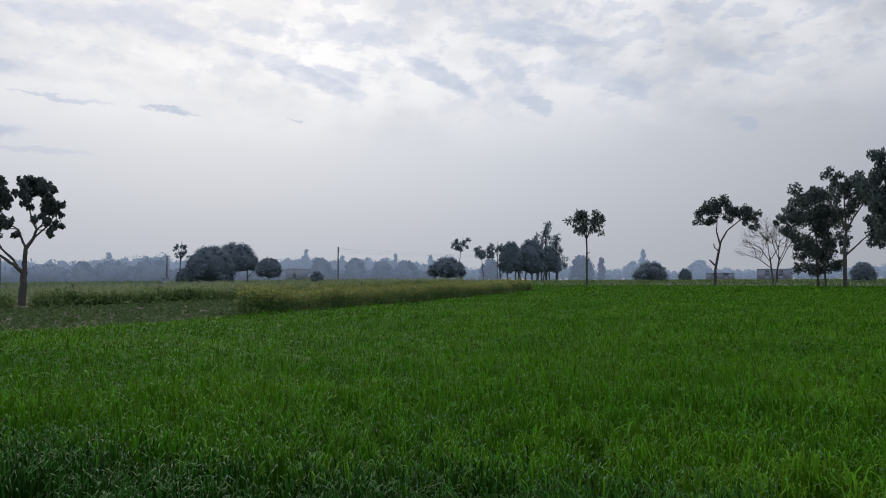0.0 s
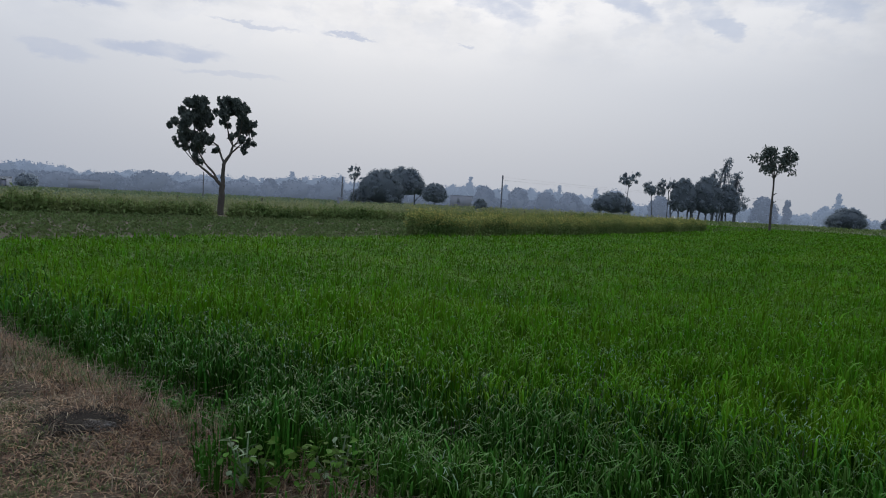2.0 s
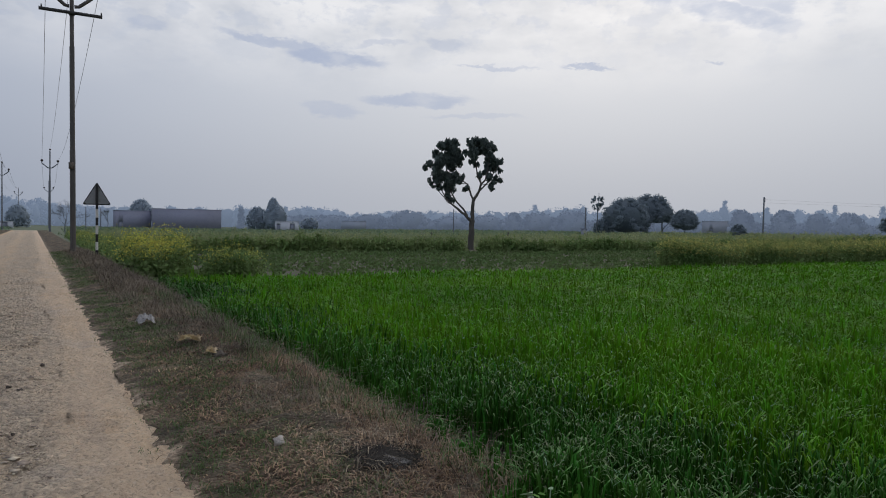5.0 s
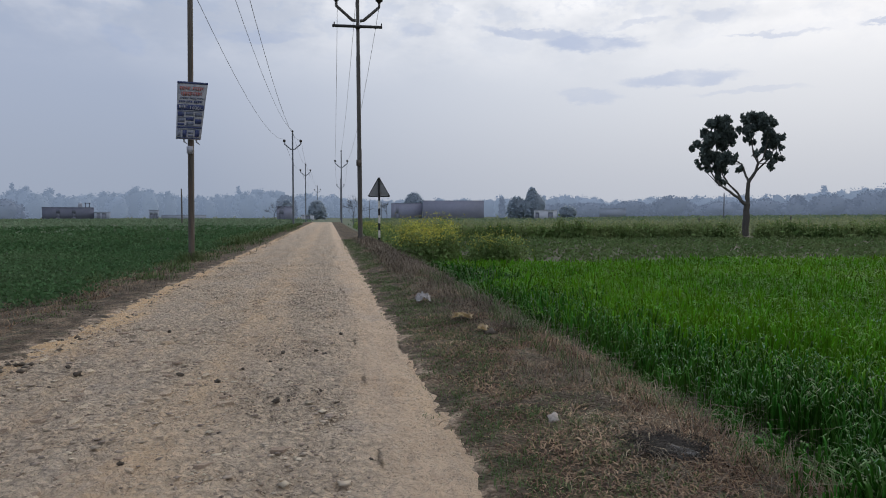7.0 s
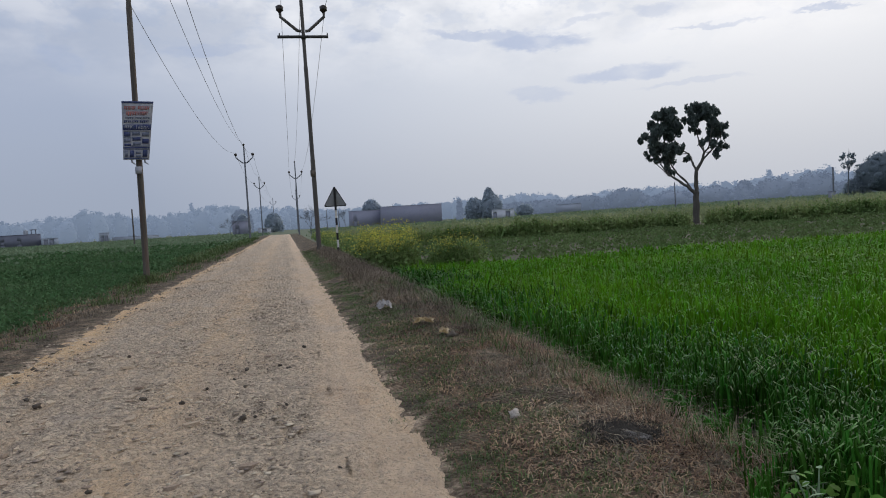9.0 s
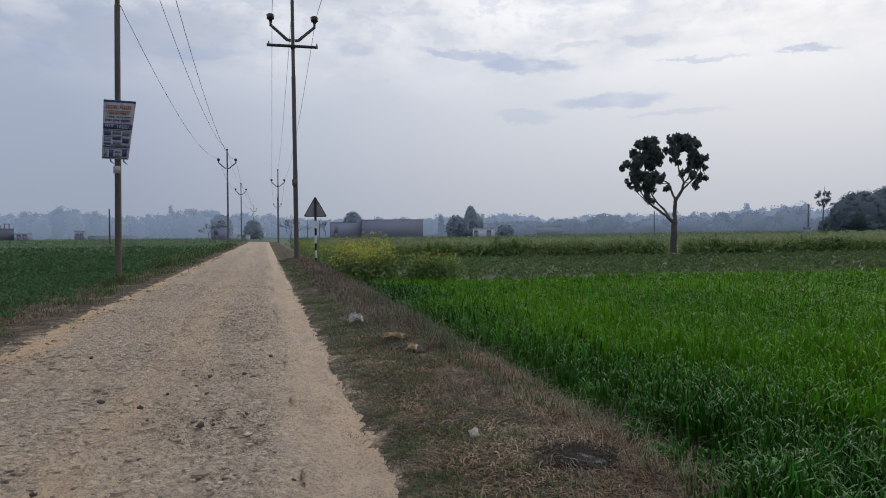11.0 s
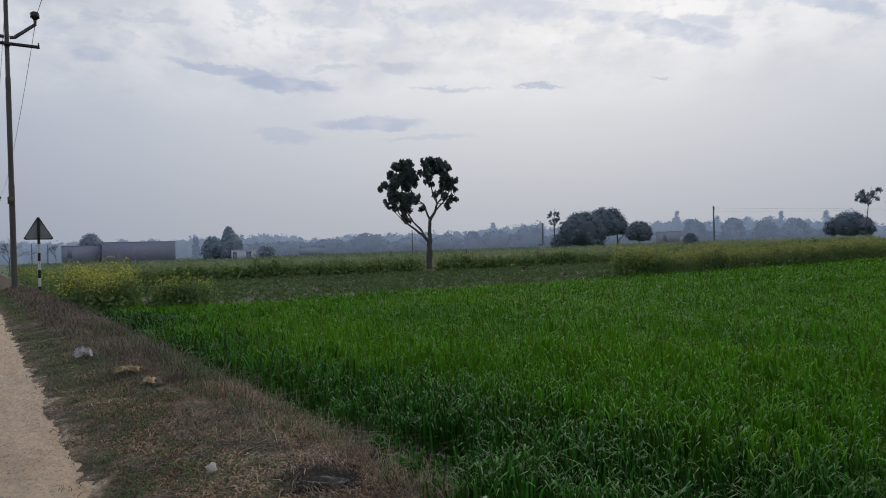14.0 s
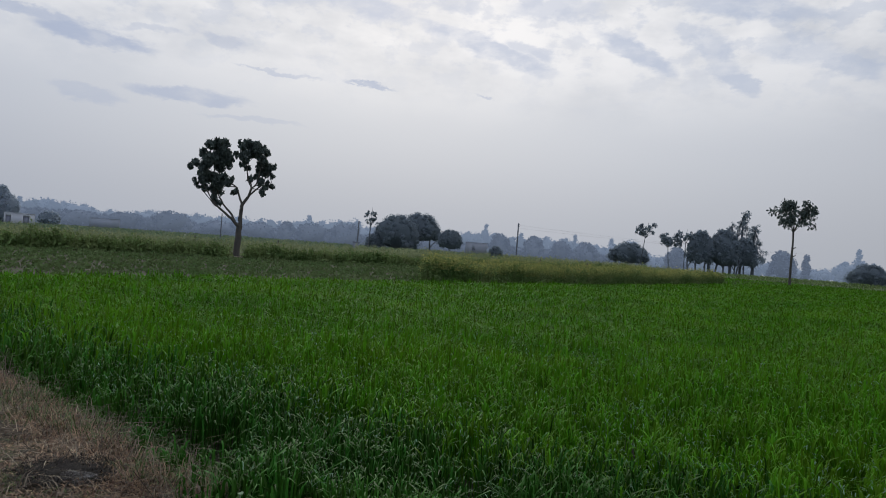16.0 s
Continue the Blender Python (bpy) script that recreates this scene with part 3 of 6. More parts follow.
class Geo:
    """Collects quads."""

    def __init__(self):
        self.v, self.f, self.n = [], [], 0

    def add(self, v, f):
        self.v.append(np.asarray(v, float))
        self.f.append(np.asarray(f, int) + self.n)
        self.n += len(v)

    def tube(self, pts, radii, sides=7):
        pts = np.asarray(pts, float)
        rows = []
        for i, p in enumerate(pts):
            a, b = pts[max(0, i - 1)], pts[min(len(pts) - 1, i + 1)]
            d = (b - a) / (np.linalg.norm(b - a) + 1e-9)
            s = np.cross(d, (0.3, 1, 0.1) if abs(d[1]) < 0.8 else (1, 0, 0.2))
            s /= np.linalg.norm(s)
            w = np.cross(d, s)
            ang = np.arange(sides) * 2 * np.pi / sides
            rows.append(p + radii[i] * (np.cos(ang)[:, None] * s + np.sin(ang)[:, None] * w))
        f = [(i * sides + j, i * sides + (j + 1) % sides, (i + 1) * sides + (j + 1) % sides, (i + 1) * sides + j)
             for i in range(len(pts) - 1) for j in range(sides)]
        self.add(np.concatenate(rows), f)

    def box(self, lo, hi):
        x0, y0, z0 = lo
        x1, y1, z1 = hi
        v = [(x, y, z) for z in (z0, z1) for y in (y0, y1) for x in (x0, x1)]
        self.add(v, [(0, 2, 3, 1), (4, 5, 7, 6), (0, 1, 5, 4), (2, 6, 7, 3), (0, 4, 6, 2), (1, 3, 7, 5)])

    def mesh(self, name, mat):
        if len({f.shape[1] for f in self.f}) > 1:
            self.f = [f if f.shape[1] == 3 else np.concatenate([f[:, :3], f[:, [0, 2, 3]]]) for f in self.f]
        return np_mesh(name, np.concatenate(self.v), np.concatenate(self.f), mat)


def wander(points, amount, r):
    """A polyline with extra bends."""
    pts = [np.array(points[0], float)]
    for a, b in zip(points, points[1:]):
        a, b = np.array(a, float), np.array(b, float)
        for s in (0.34, 0.67):
            pts.append(a + (b - a) * s + r.normal(0, amount, 3))
        pts.append(b)
    return pts


def leaf_quads(centres, size, r, droop=0.5, narrow=0.55):
    """One folded kite for each centre; size may be an array."""
    n = len(centres)
    size = np.broadcast_to(np.asarray(size, float), n) * r.uniform(0.7, 1.3, n)
    d = r.normal(0, 1, (n, 3))
    d[:, 2] -= droop
    d /= np.linalg.norm(d, axis=1)[:, None]
    s = np.cross(d, r.normal(0, 1, (n, 3)))
    s /= np.linalg.norm(s, axis=1)[:, None] + 1e-9
    nrm = np.cross(d, s)
    c, size = np.asarray(centres), size[:, None]
    v = np.stack([c - d * size * 0.5, c + s * size * narrow * 0.5 + nrm * size * 0.1, c + d * size * 0.5, c - s * size * narrow * 0.5 + nrm * size * 0.1], 1).reshape(-1, 3)
    return v, np.arange(n * 4).reshape(-1, 4)


def ball_points(n, centre, radius, r, shell=0.35):
    """Points in an uneven ball, denser to its outside."""
    d = r.normal(0, 1, (n, 3))
    d /= np.linalg.norm(d, axis=1)[:, None]
    return np.asarray(centre) + d * (r.uniform(shell, 1, n) ** 0.6)[:, None] * np.asarray(radius)


ico = bmesh.new()
bmesh.ops.create_icosphere(ico, subdivisions=2, radius=1)
ICO_V = np.array([v.co[:] for v in ico.verts])
ICO_F = np.array([[v.index for v in f.verts] for f in ico.faces])
ico.free()
ico = bmesh.new()
bmesh.ops.create_icosphere(ico, subdivisions=1, radius=1)
LOW_V = np.array([v.co[:] for v in ico.verts])
LOW_F = np.array([[v.index for v in f.verts] for f in ico.faces])
ico.free()


def lump(centre, radius, seed, rough=0.25, low=False):
    """An uneven ball, as quads with a doubled corner turned into triangles later."""
    off = Vector((seed * 3.7, seed * 1.3, seed * 0.7))
    vs, fs = (LOW_V, LOW_F) if low else (ICO_V, ICO_F)
    k = np.array([1 + rough * 1.6 * (noise.noise(Vector(v) * 1.7 + off) + 0.4 * noise.noise(Vector(v) * 4.1 + off)) for v in vs])
    return np.asarray(centre) + vs * k[:, None] * np.asarray(radius), fs


def around(bearing, reach):
    """The plan place at a bearing, clockwise from the road's direction, and a reach from the viewer."""
    return EYE[0] + reach * math.sin(radians(bearing)), EYE[1] + reach * math.cos(radians(bearing))


def height(reach, elevation):
    return EYE[2] + reach * math.tan(radians(elevation))


# ---- ground ----
def step(a, b, x):
    s = np.clip((np.asarray(x, float) - a) / (b - a), 0, 1)
    return s * s * (3 - 2 * s)


def road_x(y):
    return -0.80 - 0.0095 * np.asarray(y, float)


def gz(x, y):
    """The land's height: the road on a low bank, fields below it, a gentle rise far off beside the road."""
    x, y = np.asarray(x, float), np.asarray(y, float)
    u = x - road_x(y)
    right = -0.20 * step(2.75, 3.15, u) + 0.06 * step(1.5, 2.3, u) * (1 - step(2.6, 2.9, u))
    left = -0.10 * step(1.6, 3.2, -u)
    rise = 0.95 * step(22, 120, x) + 0.25 * step(120, 220, x)
    fade = 1 - step(60, 120, np.hypot(x, y)) * 0.6
    return right * fade + left * fade + rise


def grid(xs, ys, lift=0.0, bumps=None):
    X, Y = np.meshgrid(xs, ys)
    Z = gz(X, Y) + lift
    if bumps is not None:
        Z = Z + bumps(X, Y)
    v = np.stack([X, Y, Z], -1).reshape(-1, 3)
    nx, ny = len(xs), len(ys)
    i = (np.arange(ny - 1)[:, None] * nx + np.arange(nx - 1)).ravel()
    return v, np.stack([i, i + 1, i + nx + 1, i + nx], 1)


def waves(X, Y, scale, amount, seed=0.0):
    flatpts = np.stack([X.ravel() * scale + seed, Y.ravel() * scale, np.full(X.size, seed)], 1)
    return (np.array([noise.fractal(p, 0.8, 2.0, 4) for p in flatpts]) * amount).reshape(X.shape)


def spread(lo, hi, fine, reach):
    """Coordinates fine between lo and hi, and ever coarser out to reach."""
    mid = list(np.arange(lo, hi, fine))
    out_hi, out_lo, s = [], [], fine
    p, q = hi, lo
    while p < reach:
        out_hi.append(p)
        s *= 1.25
        p += s
    s = fine
    while q > -reach:
        s *= 1.25
        q -= s
        out_lo.append(q)
    return np.array(out_lo[::-1] + mid + out_hi + [reach])


v, f = grid(spread(-6, 6, 0.25, 2400), spread(-4, 40, 1.0, 2400), -0.06)
ground = tagged(part("ground", smooth(np_mesh("ground", v, f, M["earth"]))), "flat green and brown farmland reaching the horizon", "ground", kind="structure")


def encroach(y):
    """How far the left verge has grown over the road."""
    return 0.20 - 0.06 * step(8.0, 14.0, y)


def strip(name, u0, u1, nu, ys, mat, lift, bumps=None, label="", category=""):
    """A band along the road between two offsets from its middle line."""
    us = np.linspace(u0, u1, nu)
    U, Y = np.meshgrid(us, ys)
    X = U + road_x(Y)
    ragged = (0.5 if u0 > 0 else 1.0) * np.array([0.10 * noise.noise(Vector((y * 0.7, u0, 0))) + 0.05 * noise.noise(Vector((y * 2.9, u0, 4))) + 0.02 * noise.noise(Vector((y * 9.0, u0, 4))) for y in ys])[:, None]
    X = X + ragged * np.where(U > 0, 1, -1) * (np.abs(U) > 1.2)
    if u0 > 0:
        X = X - np.clip(U - 1.9, 0, 2) * (0.13 + 0.35 * (1 - step(2.0, 4.4, Y)))
        X = X + (0.15 - 0.29 * step(6.0, 13.0, Y)) * (1 - step(1.7, 2.6, U))
    if u1 < 0:
        X = X + encroach(Y) * step(-2.7, -1.5, U)
    Z = gz(X, Y) + lift
    if bumps is not None:
        Z = Z + bumps(X, Y)
    v = np.stack([X, Y, Z], -1).reshape(-1, 3)
    i = (np.arange(len(ys) - 1)[:, None] * nu + np.arange(nu - 1)).ravel()
    ob = part(name, smooth(np_mesh(name, v, np.stack([i, i + 1, i + nu + 1, i + nu], 1), mat)))
    return tagged(ob, label, category, kind="structure")


road_ys = np.concatenate([np.arange(-40, 1, 0.5), np.arange(1, 10, 0.04), np.arange(10, 30, 0.15), np.arange(30, 110, 0.8)])
road = strip("road", -1.50, 1.74, 104, road_ys, M["road"], 0.0,
             lambda X, Y: waves(X, Y, 1.1, 0.018) + (waves(X, Y, 7.0, 0.020, 5.0) + waves(X, Y, 17.0, 0.014, 7.0)) * (np.hypot(X, Y) < 16) - 0.04 * step(1.44, 1.72, X - road_x(Y)) - 0.035 * step(1.36, 1.62, road_x(Y) - X), "dusty unsealed village road of worn stones and sand", "road")
verge_ys = np.concatenate([np.arange(-40, 0, 0.5), np.arange(0, 14, 0.08), np.arange(14, 110, 0.6)])
strip("verge_right", 1.38, 3.3, 36, verge_ys, M["verge"], 0.004, lambda X, Y: waves(X, Y, 2.2, 0.03, 2.0) * step(1.4, 1.9, X - road_x(Y)) + waves(X, Y, 9.0, 0.012, 4.0) - 0.05 * (1 - step(1.38, 1.66, X - road_x(Y))), "dry earth verge beside the road", "verge")
strip("verge_left", -3.0, -1.42, 24, verge_ys, M["verge"], 0.012, lambda X, Y: waves(X, Y, 2.2, 0.03, 9.0) * step(1.42, 2.0, road_x(Y) - X + encroach(Y)) + waves(X, Y, 9.0, 0.014, 6.0) - 0.05 * (1 - step(1.40, 1.62, road_x(Y) - X + encroach(Y))), "dusty earth verge beside the road", "verge")
v, f = grid(np.concatenate([np.arange(1.55, 12, 0.35), np.arange(12, 86, 2.0)]), np.concatenate([np.arange(-60, -6, 3.0), np.arange(-6, 17.0, 0.35)]), -0.03)
tagged(part("wheat_soil", smooth(np_mesh("wheat_soil", v, f, M["wheat_soil"]))), "dark soil under the young wheat, shade put into its colour", "soil", kind="structure")
v, f = grid(np.arange(2.3, 76, 0.8), np.arange(16.9, 41.0, 0.8), -0.01)
tagged(part("potato_soil", smooth(np_mesh("potato_soil", v, f, M["potato_soil"]))), "brown soil of the potato field", "soil", kind="structure")

v, f = grid(np.concatenate([np.arange(-62, -12, 2.0), np.arange(-12, -3.55, 0.4)]), np.concatenate([np.arange(-14, 30, 0.8), np.arange(30, 66, 2.0)]), -0.012)
tagged(part("crop_soil", smooth(np_mesh("crop_soil", v, f, M["crop_soil"]))), "dark soil under the low green crop", "soil", kind="structure")


# ---- trees ----
def leafy_tree(name, place, turn_z, limbs, clumps, leaf, count, label, leaf_mat="leaf", bark_mat="bark", seed=1, category="tree", scale=1.0, puff=1.0):
    """A tree of bent, tapered limbs (points, first and last radius) and drooping leaves round clump centres."""
    r = np.random.default_rng(seed)
    tree = thing(name, place, label, category, turn_z=turn_z)
    limbs = [([np.array(p) * scale for p in pts], r0, r1) for pts, r0, r1 in limbs]
    clumps = [(x * scale, y * scale, z * scale, s * scale * puff) for x, y, z, s in clumps]
    for k, (pts, r0, r1) in enumerate(limbs):
        wood = Geo()
        line = wander(pts, r0 * (0.2 if k else 0.08), r)
        wood.tube(line, np.linspace(r0, r1, len(line)) * r.uniform(0.9, 1.12, len(line)), 8)
        part("limb" if k else "trunk", smooth(wood.mesh("limb", M[bark_mat])), parent=tree)
    wood = Geo()
    tips = [np.array(l[0][-1]) for l in limbs]
    for c in clumps:
        near = min(tips, key=lambda t: np.linalg.norm(t - np.array(c[:3])))
        line = wander([near, np.array(c[:3])], 0.05 * c[3], r)
        wood.tube(line, np.linspace(0.03, 0.012, len(line)) * max(1, limbs[0][1] / 0.2), 5)
    tagged(part("twigs", smooth(wood.mesh("twigs", M[bark_mat])), parent=tree), kind="stuff")
    crown = Geo()
    for x, y, z, size in clumps:
        n = max(8, int(count * (size / 0.5) ** 2))
        for k in range(3):
            sub = np.array((x, y, z)) + r.normal(0, 0.45 * size, 3)
            v, f = leaf_quads(ball_points(n // 3, sub, (size * 0.7, size * 0.7, size * 0.7), r, 0.15), leaf, r, 1.5, 0.55)
            crown.add(v, f)
    part("crown", crown.mesh("crown", M[leaf_mat]), parent=tree)
    return tree


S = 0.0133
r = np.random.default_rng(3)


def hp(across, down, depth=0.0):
    """A place in the heart-shaped tree's plane, set across and down to fit the camera's view."""
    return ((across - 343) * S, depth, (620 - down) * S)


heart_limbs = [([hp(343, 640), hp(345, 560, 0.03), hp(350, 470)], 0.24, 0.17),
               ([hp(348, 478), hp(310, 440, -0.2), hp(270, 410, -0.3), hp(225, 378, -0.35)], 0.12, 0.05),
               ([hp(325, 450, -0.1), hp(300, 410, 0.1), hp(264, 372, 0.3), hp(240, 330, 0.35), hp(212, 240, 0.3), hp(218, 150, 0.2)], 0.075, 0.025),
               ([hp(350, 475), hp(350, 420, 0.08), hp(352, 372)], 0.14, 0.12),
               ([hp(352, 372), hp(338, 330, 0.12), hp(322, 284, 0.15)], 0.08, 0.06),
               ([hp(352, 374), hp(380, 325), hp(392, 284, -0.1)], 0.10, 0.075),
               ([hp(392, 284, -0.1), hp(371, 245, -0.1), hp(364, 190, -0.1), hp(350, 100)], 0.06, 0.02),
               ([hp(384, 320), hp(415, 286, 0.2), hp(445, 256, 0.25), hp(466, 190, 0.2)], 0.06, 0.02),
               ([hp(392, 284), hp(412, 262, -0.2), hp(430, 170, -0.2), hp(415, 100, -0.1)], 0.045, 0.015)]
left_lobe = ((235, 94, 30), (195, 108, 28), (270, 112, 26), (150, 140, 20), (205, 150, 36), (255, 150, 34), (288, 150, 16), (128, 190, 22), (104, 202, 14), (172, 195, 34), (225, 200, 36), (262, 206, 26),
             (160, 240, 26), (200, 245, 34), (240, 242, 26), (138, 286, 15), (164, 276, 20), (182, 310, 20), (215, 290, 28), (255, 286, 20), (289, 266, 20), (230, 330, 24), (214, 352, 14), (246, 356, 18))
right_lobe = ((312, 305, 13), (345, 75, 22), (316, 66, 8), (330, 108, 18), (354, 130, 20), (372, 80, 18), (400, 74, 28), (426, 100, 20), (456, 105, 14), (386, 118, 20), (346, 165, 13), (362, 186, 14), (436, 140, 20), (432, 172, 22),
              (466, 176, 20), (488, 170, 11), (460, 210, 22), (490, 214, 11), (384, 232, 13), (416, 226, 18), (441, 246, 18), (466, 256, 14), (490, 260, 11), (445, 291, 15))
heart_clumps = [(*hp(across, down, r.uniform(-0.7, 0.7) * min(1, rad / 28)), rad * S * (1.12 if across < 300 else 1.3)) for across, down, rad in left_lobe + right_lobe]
hx, hy = 25.3, 38.3
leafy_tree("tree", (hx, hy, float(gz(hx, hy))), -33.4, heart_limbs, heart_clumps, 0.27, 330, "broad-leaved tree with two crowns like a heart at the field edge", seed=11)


def tuft_tree(bearing, reach, top, bare, width, label, seed, leaf_mat="mid_leaf", bark_mat="mid_bark", lean=0.0, count=10, fork=True, thick=0.16, leaf=0.35):
    """A tall stem, bare up to a share of its height, with an uneven tuft of leaves on top. Height from the top's elevation."""
    r = np.random.default_rng(seed)
    x, y = around(bearing, reach)
    z = float(gz(x, y))
    h = height(reach, top) - z
    b = h * bare
    limbs = [([(0, 0, -0.2), (lean * 0.35, 0, b * 0.5), (lean * 0.6, 0, b)], thick, thick * 0.62)]
    ends = [(-0.3, 0.1, 0.8), (0.32, -0.1, 0.75), (0.02, 0.3, 0.95)] if fork else [(0, 0, 0.9)]
    for ex, ey, ez in ends:
        limbs.append(([(lean * 0.6, 0, b), (lean * 0.8 + ex * width * 0.4, ey * width, b + (h - b) * 0.35), (lean + ex * width, ey * width, b + (h - b) * ez)], thick * 0.5, thick * 0.15))
    for k in range(2):
        zz = b * r.uniform(0.35, 0.85)
        limbs.append(([(lean * 0.4, 0, zz), (lean * 0.4 + r.choice((-1, 1)) * 0.35, 0.1, zz + 0.25)], thick * 0.4, thick * 0.25))
    clumps = []
    for k in range(count):
        a = r.uniform(0, 6.28)
        q = r.uniform(0.05, 1) ** 0.5
        clumps.append((lean + math.cos(a) * q * width * 0.5, math.sin(a) * q * width * 0.4, b + (h - b) * r.uniform(0.22, 0.9) * (1 - 0.15 * q), width * r.uniform(0.11, 0.19)))
    return leafy_tree("tree", (x, y, z), -bearing, limbs, clumps, leaf, 70, label, leaf_mat, bark_mat, seed)


def dome_tree(bearing0, bearing1, reach, top, mat, label, seed, low=0.12, trunks=1, leaf=0.5, count=2200, bark_mat="mid_bark", name="tree", ragged=0.5):
    """A dense round-headed tree that fills a span of bearings, up to an elevation."""
    r = np.random.default_rng(seed)
    b = (bearing0 + bearing1) / 2
    x, y = around(b, reach)
    z = float(gz(x, y))
    w = reach * math.tan(radians((bearing1 - bearing0) / 2))
    h = height(reach, top) - z
    tree = thing(name, (x, y, z), label, "bush" if name == "bush" else "tree", turn_z=-b)
    for k in range(trunks):
        tx = (k - (trunks - 1) / 2) * 1.7 * w / max(1, trunks) + r.normal(0, 0.1)
        wood = Geo()
        wood.tube(wander([(tx, r.normal(0, 0.3), -0.2), (tx + r.normal(0, 0.3), 0, h * 0.3), (tx * 0.8, 0, h * 0.6)], 0.06, r), np.linspace(0.020 * h, 0.010 * h, 7), 7)
        part("trunk", smooth(wood.mesh("trunk", M[bark_mat])), parent=tree)
        wood = Geo()
        wood.tube(wander([(tx, 0, h * 0.12), (tx + w * 0.3 * r.choice((-1, 1)), 0, h * 0.35)], 0.05, r), np.linspace(0.011 * h, 0.006 * h, 4), 6)
        part("limb", smooth(wood.mesh("limb", M[bark_mat])), parent=tree)
    crown = Geo()
    hz = h * (1 - low)
    mid_z = h * low + hz * 0.44
    crown.add(*lump((0, 0, mid_z), (w * 0.76, w * 0.6, hz * 0.43), seed, 0.2))
    blobs = 70
    for k in range(blobs):
        a, t = k * 2.4 + r.normal(0, 0.25), (k + 0.5) / blobs
        q = r.uniform(0.80, 1.0)
        swell = 1 + 0.16 * ragged * noise.noise(Vector((math.cos(a) * 1.6, t * 3.0, seed)))
        wide = max(0.06, 1 - t ** 2.4) ** 0.5 * (0.98 if t > 0.12 else 0.86) * swell
        s = r.uniform(0.13, 0.24) * min(w, hz * 0.8) * (1.15 - 0.3 * t)
        top_z = h * low + s * 0.7 + t * (hz - s * 1.5) * (1 + 0.05 * ragged * noise.noise(Vector((math.cos(a) * 2, math.sin(a) * 2, seed + 5))))
        c = np.array((math.cos(a) * q * wide * (w - s * 0.8), math.sin(a) * q * wide * w * 0.75, top_z))
        crown.add(*lump(c, (s * 0.6, s * 0.6, s * 0.5), seed + k, 0.35, True))
        crown.add(*leaf_quads(ball_points(int(1.6 * count / blobs), c, np.array((s, s, s * 0.9)) * (1.05 + 0.10 * ragged), r, 0.4), leaf * 0.6, r, 0.6, 0.65))
    part("crown", crown.mesh("crown", M[mat]), parent=tree)
    return tree


def feather_tree(bearing, reach, top, width_deg, mat, label, seed, leaf=0.5, bark_mat="mid_bark", bare=0.22):
    """A tall open crown in wisps, like a eucalyptus."""
    r = np.random.default_rng(seed)
    x, y = around(bearing, reach)
    z = float(gz(x, y))
    h = height(reach, top) - z
    w = reach * math.tan(radians(width_deg / 2))
    limbs = [([(0, 0, -0.2), (0.1, 0, h * 0.5), (0, 0, h * 0.93)], 0.022 * h, 0.006 * h)]
    clumps = []
    for k in range(26):
        t = bare + (1 - bare) * (k + 0.5) / 26
        s = w * (1.2 - t) * 1.3 * r.uniform(0.3, 1)
        a = r.uniform(0, 6.28)
        clumps.append((math.cos(a) * s * 0.9, math.sin(a) * s * 0.7, h * t, w * r.uniform(0.24, 0.44) * (1.25 - 0.5 * t)))
    return leafy_tree("tree", (x, y, z), -bearing, limbs, clumps, leaf * 0.55, 44, label, mat, bark_mat, seed)


def bare_tree(bearing, reach, top, width_deg, label, seed, stems=2, mat="mid_bark"):
    """Leafless: stems that fork again and again into fine twigs."""
    r = np.random.default_rng(seed)
    x, y = around(bearing, reach)
    z = float(gz(x, y))
    h = height(reach, top) - z
    w = reach * math.tan(radians(width_deg / 2))
    tree = thing("bare_tree", (x, y, z), label, "tree", turn_z=-bearing)
    stem, twigs = Geo(), Geo()

    def grow(p, d, length, rad, depth, into):
        q = p + d * length
        into.tube([p, p + d * length * 0.5 + r.normal(0, 0.04 * length, 3), q], [rad, rad * 0.85, rad * 0.7], 5 if depth < 3 else 4)
        if depth == 0:
            return
        for k in range(4 if depth > 2 else 5):
            nd = d + r.normal(0, 0.62, 3) * np.array((w / h * 2.2, w / h * 2.2, 0.7))
            nd[2] = max(nd[2], 0.08)
            nd /= np.linalg.norm(nd)
            grow(p + d * length * r.uniform(0.55, 1.0), nd, length * r.uniform(0.55, 0.8), max(0.007, rad * 0.46), depth - 1, twigs)

    for k in range(stems):
        off = (k - (stems - 1) / 2)
        d = np.array((off * 0.22 + 0.02, 0, 1.0))
        grow(np.array((off * 0.25, 0, -0.2)), d / np.linalg.norm(d), h * 0.42, 0.014 * h, 4, stem)
    part("trunk", smooth(stem.mesh("trunk", M[mat])), parent=tree)
    part("crown", twigs.mesh("crown", M[mat]), parent=tree)
    return tree


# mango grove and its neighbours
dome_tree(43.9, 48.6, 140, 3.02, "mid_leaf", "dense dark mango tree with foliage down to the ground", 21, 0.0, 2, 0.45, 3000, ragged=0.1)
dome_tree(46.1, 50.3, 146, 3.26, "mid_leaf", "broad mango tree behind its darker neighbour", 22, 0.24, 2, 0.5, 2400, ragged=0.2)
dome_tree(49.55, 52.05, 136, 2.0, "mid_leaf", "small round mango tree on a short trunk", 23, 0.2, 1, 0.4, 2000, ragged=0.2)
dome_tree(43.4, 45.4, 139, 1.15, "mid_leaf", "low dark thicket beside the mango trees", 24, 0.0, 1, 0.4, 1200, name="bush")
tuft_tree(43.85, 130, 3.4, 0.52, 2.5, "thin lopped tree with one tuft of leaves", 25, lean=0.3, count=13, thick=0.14)
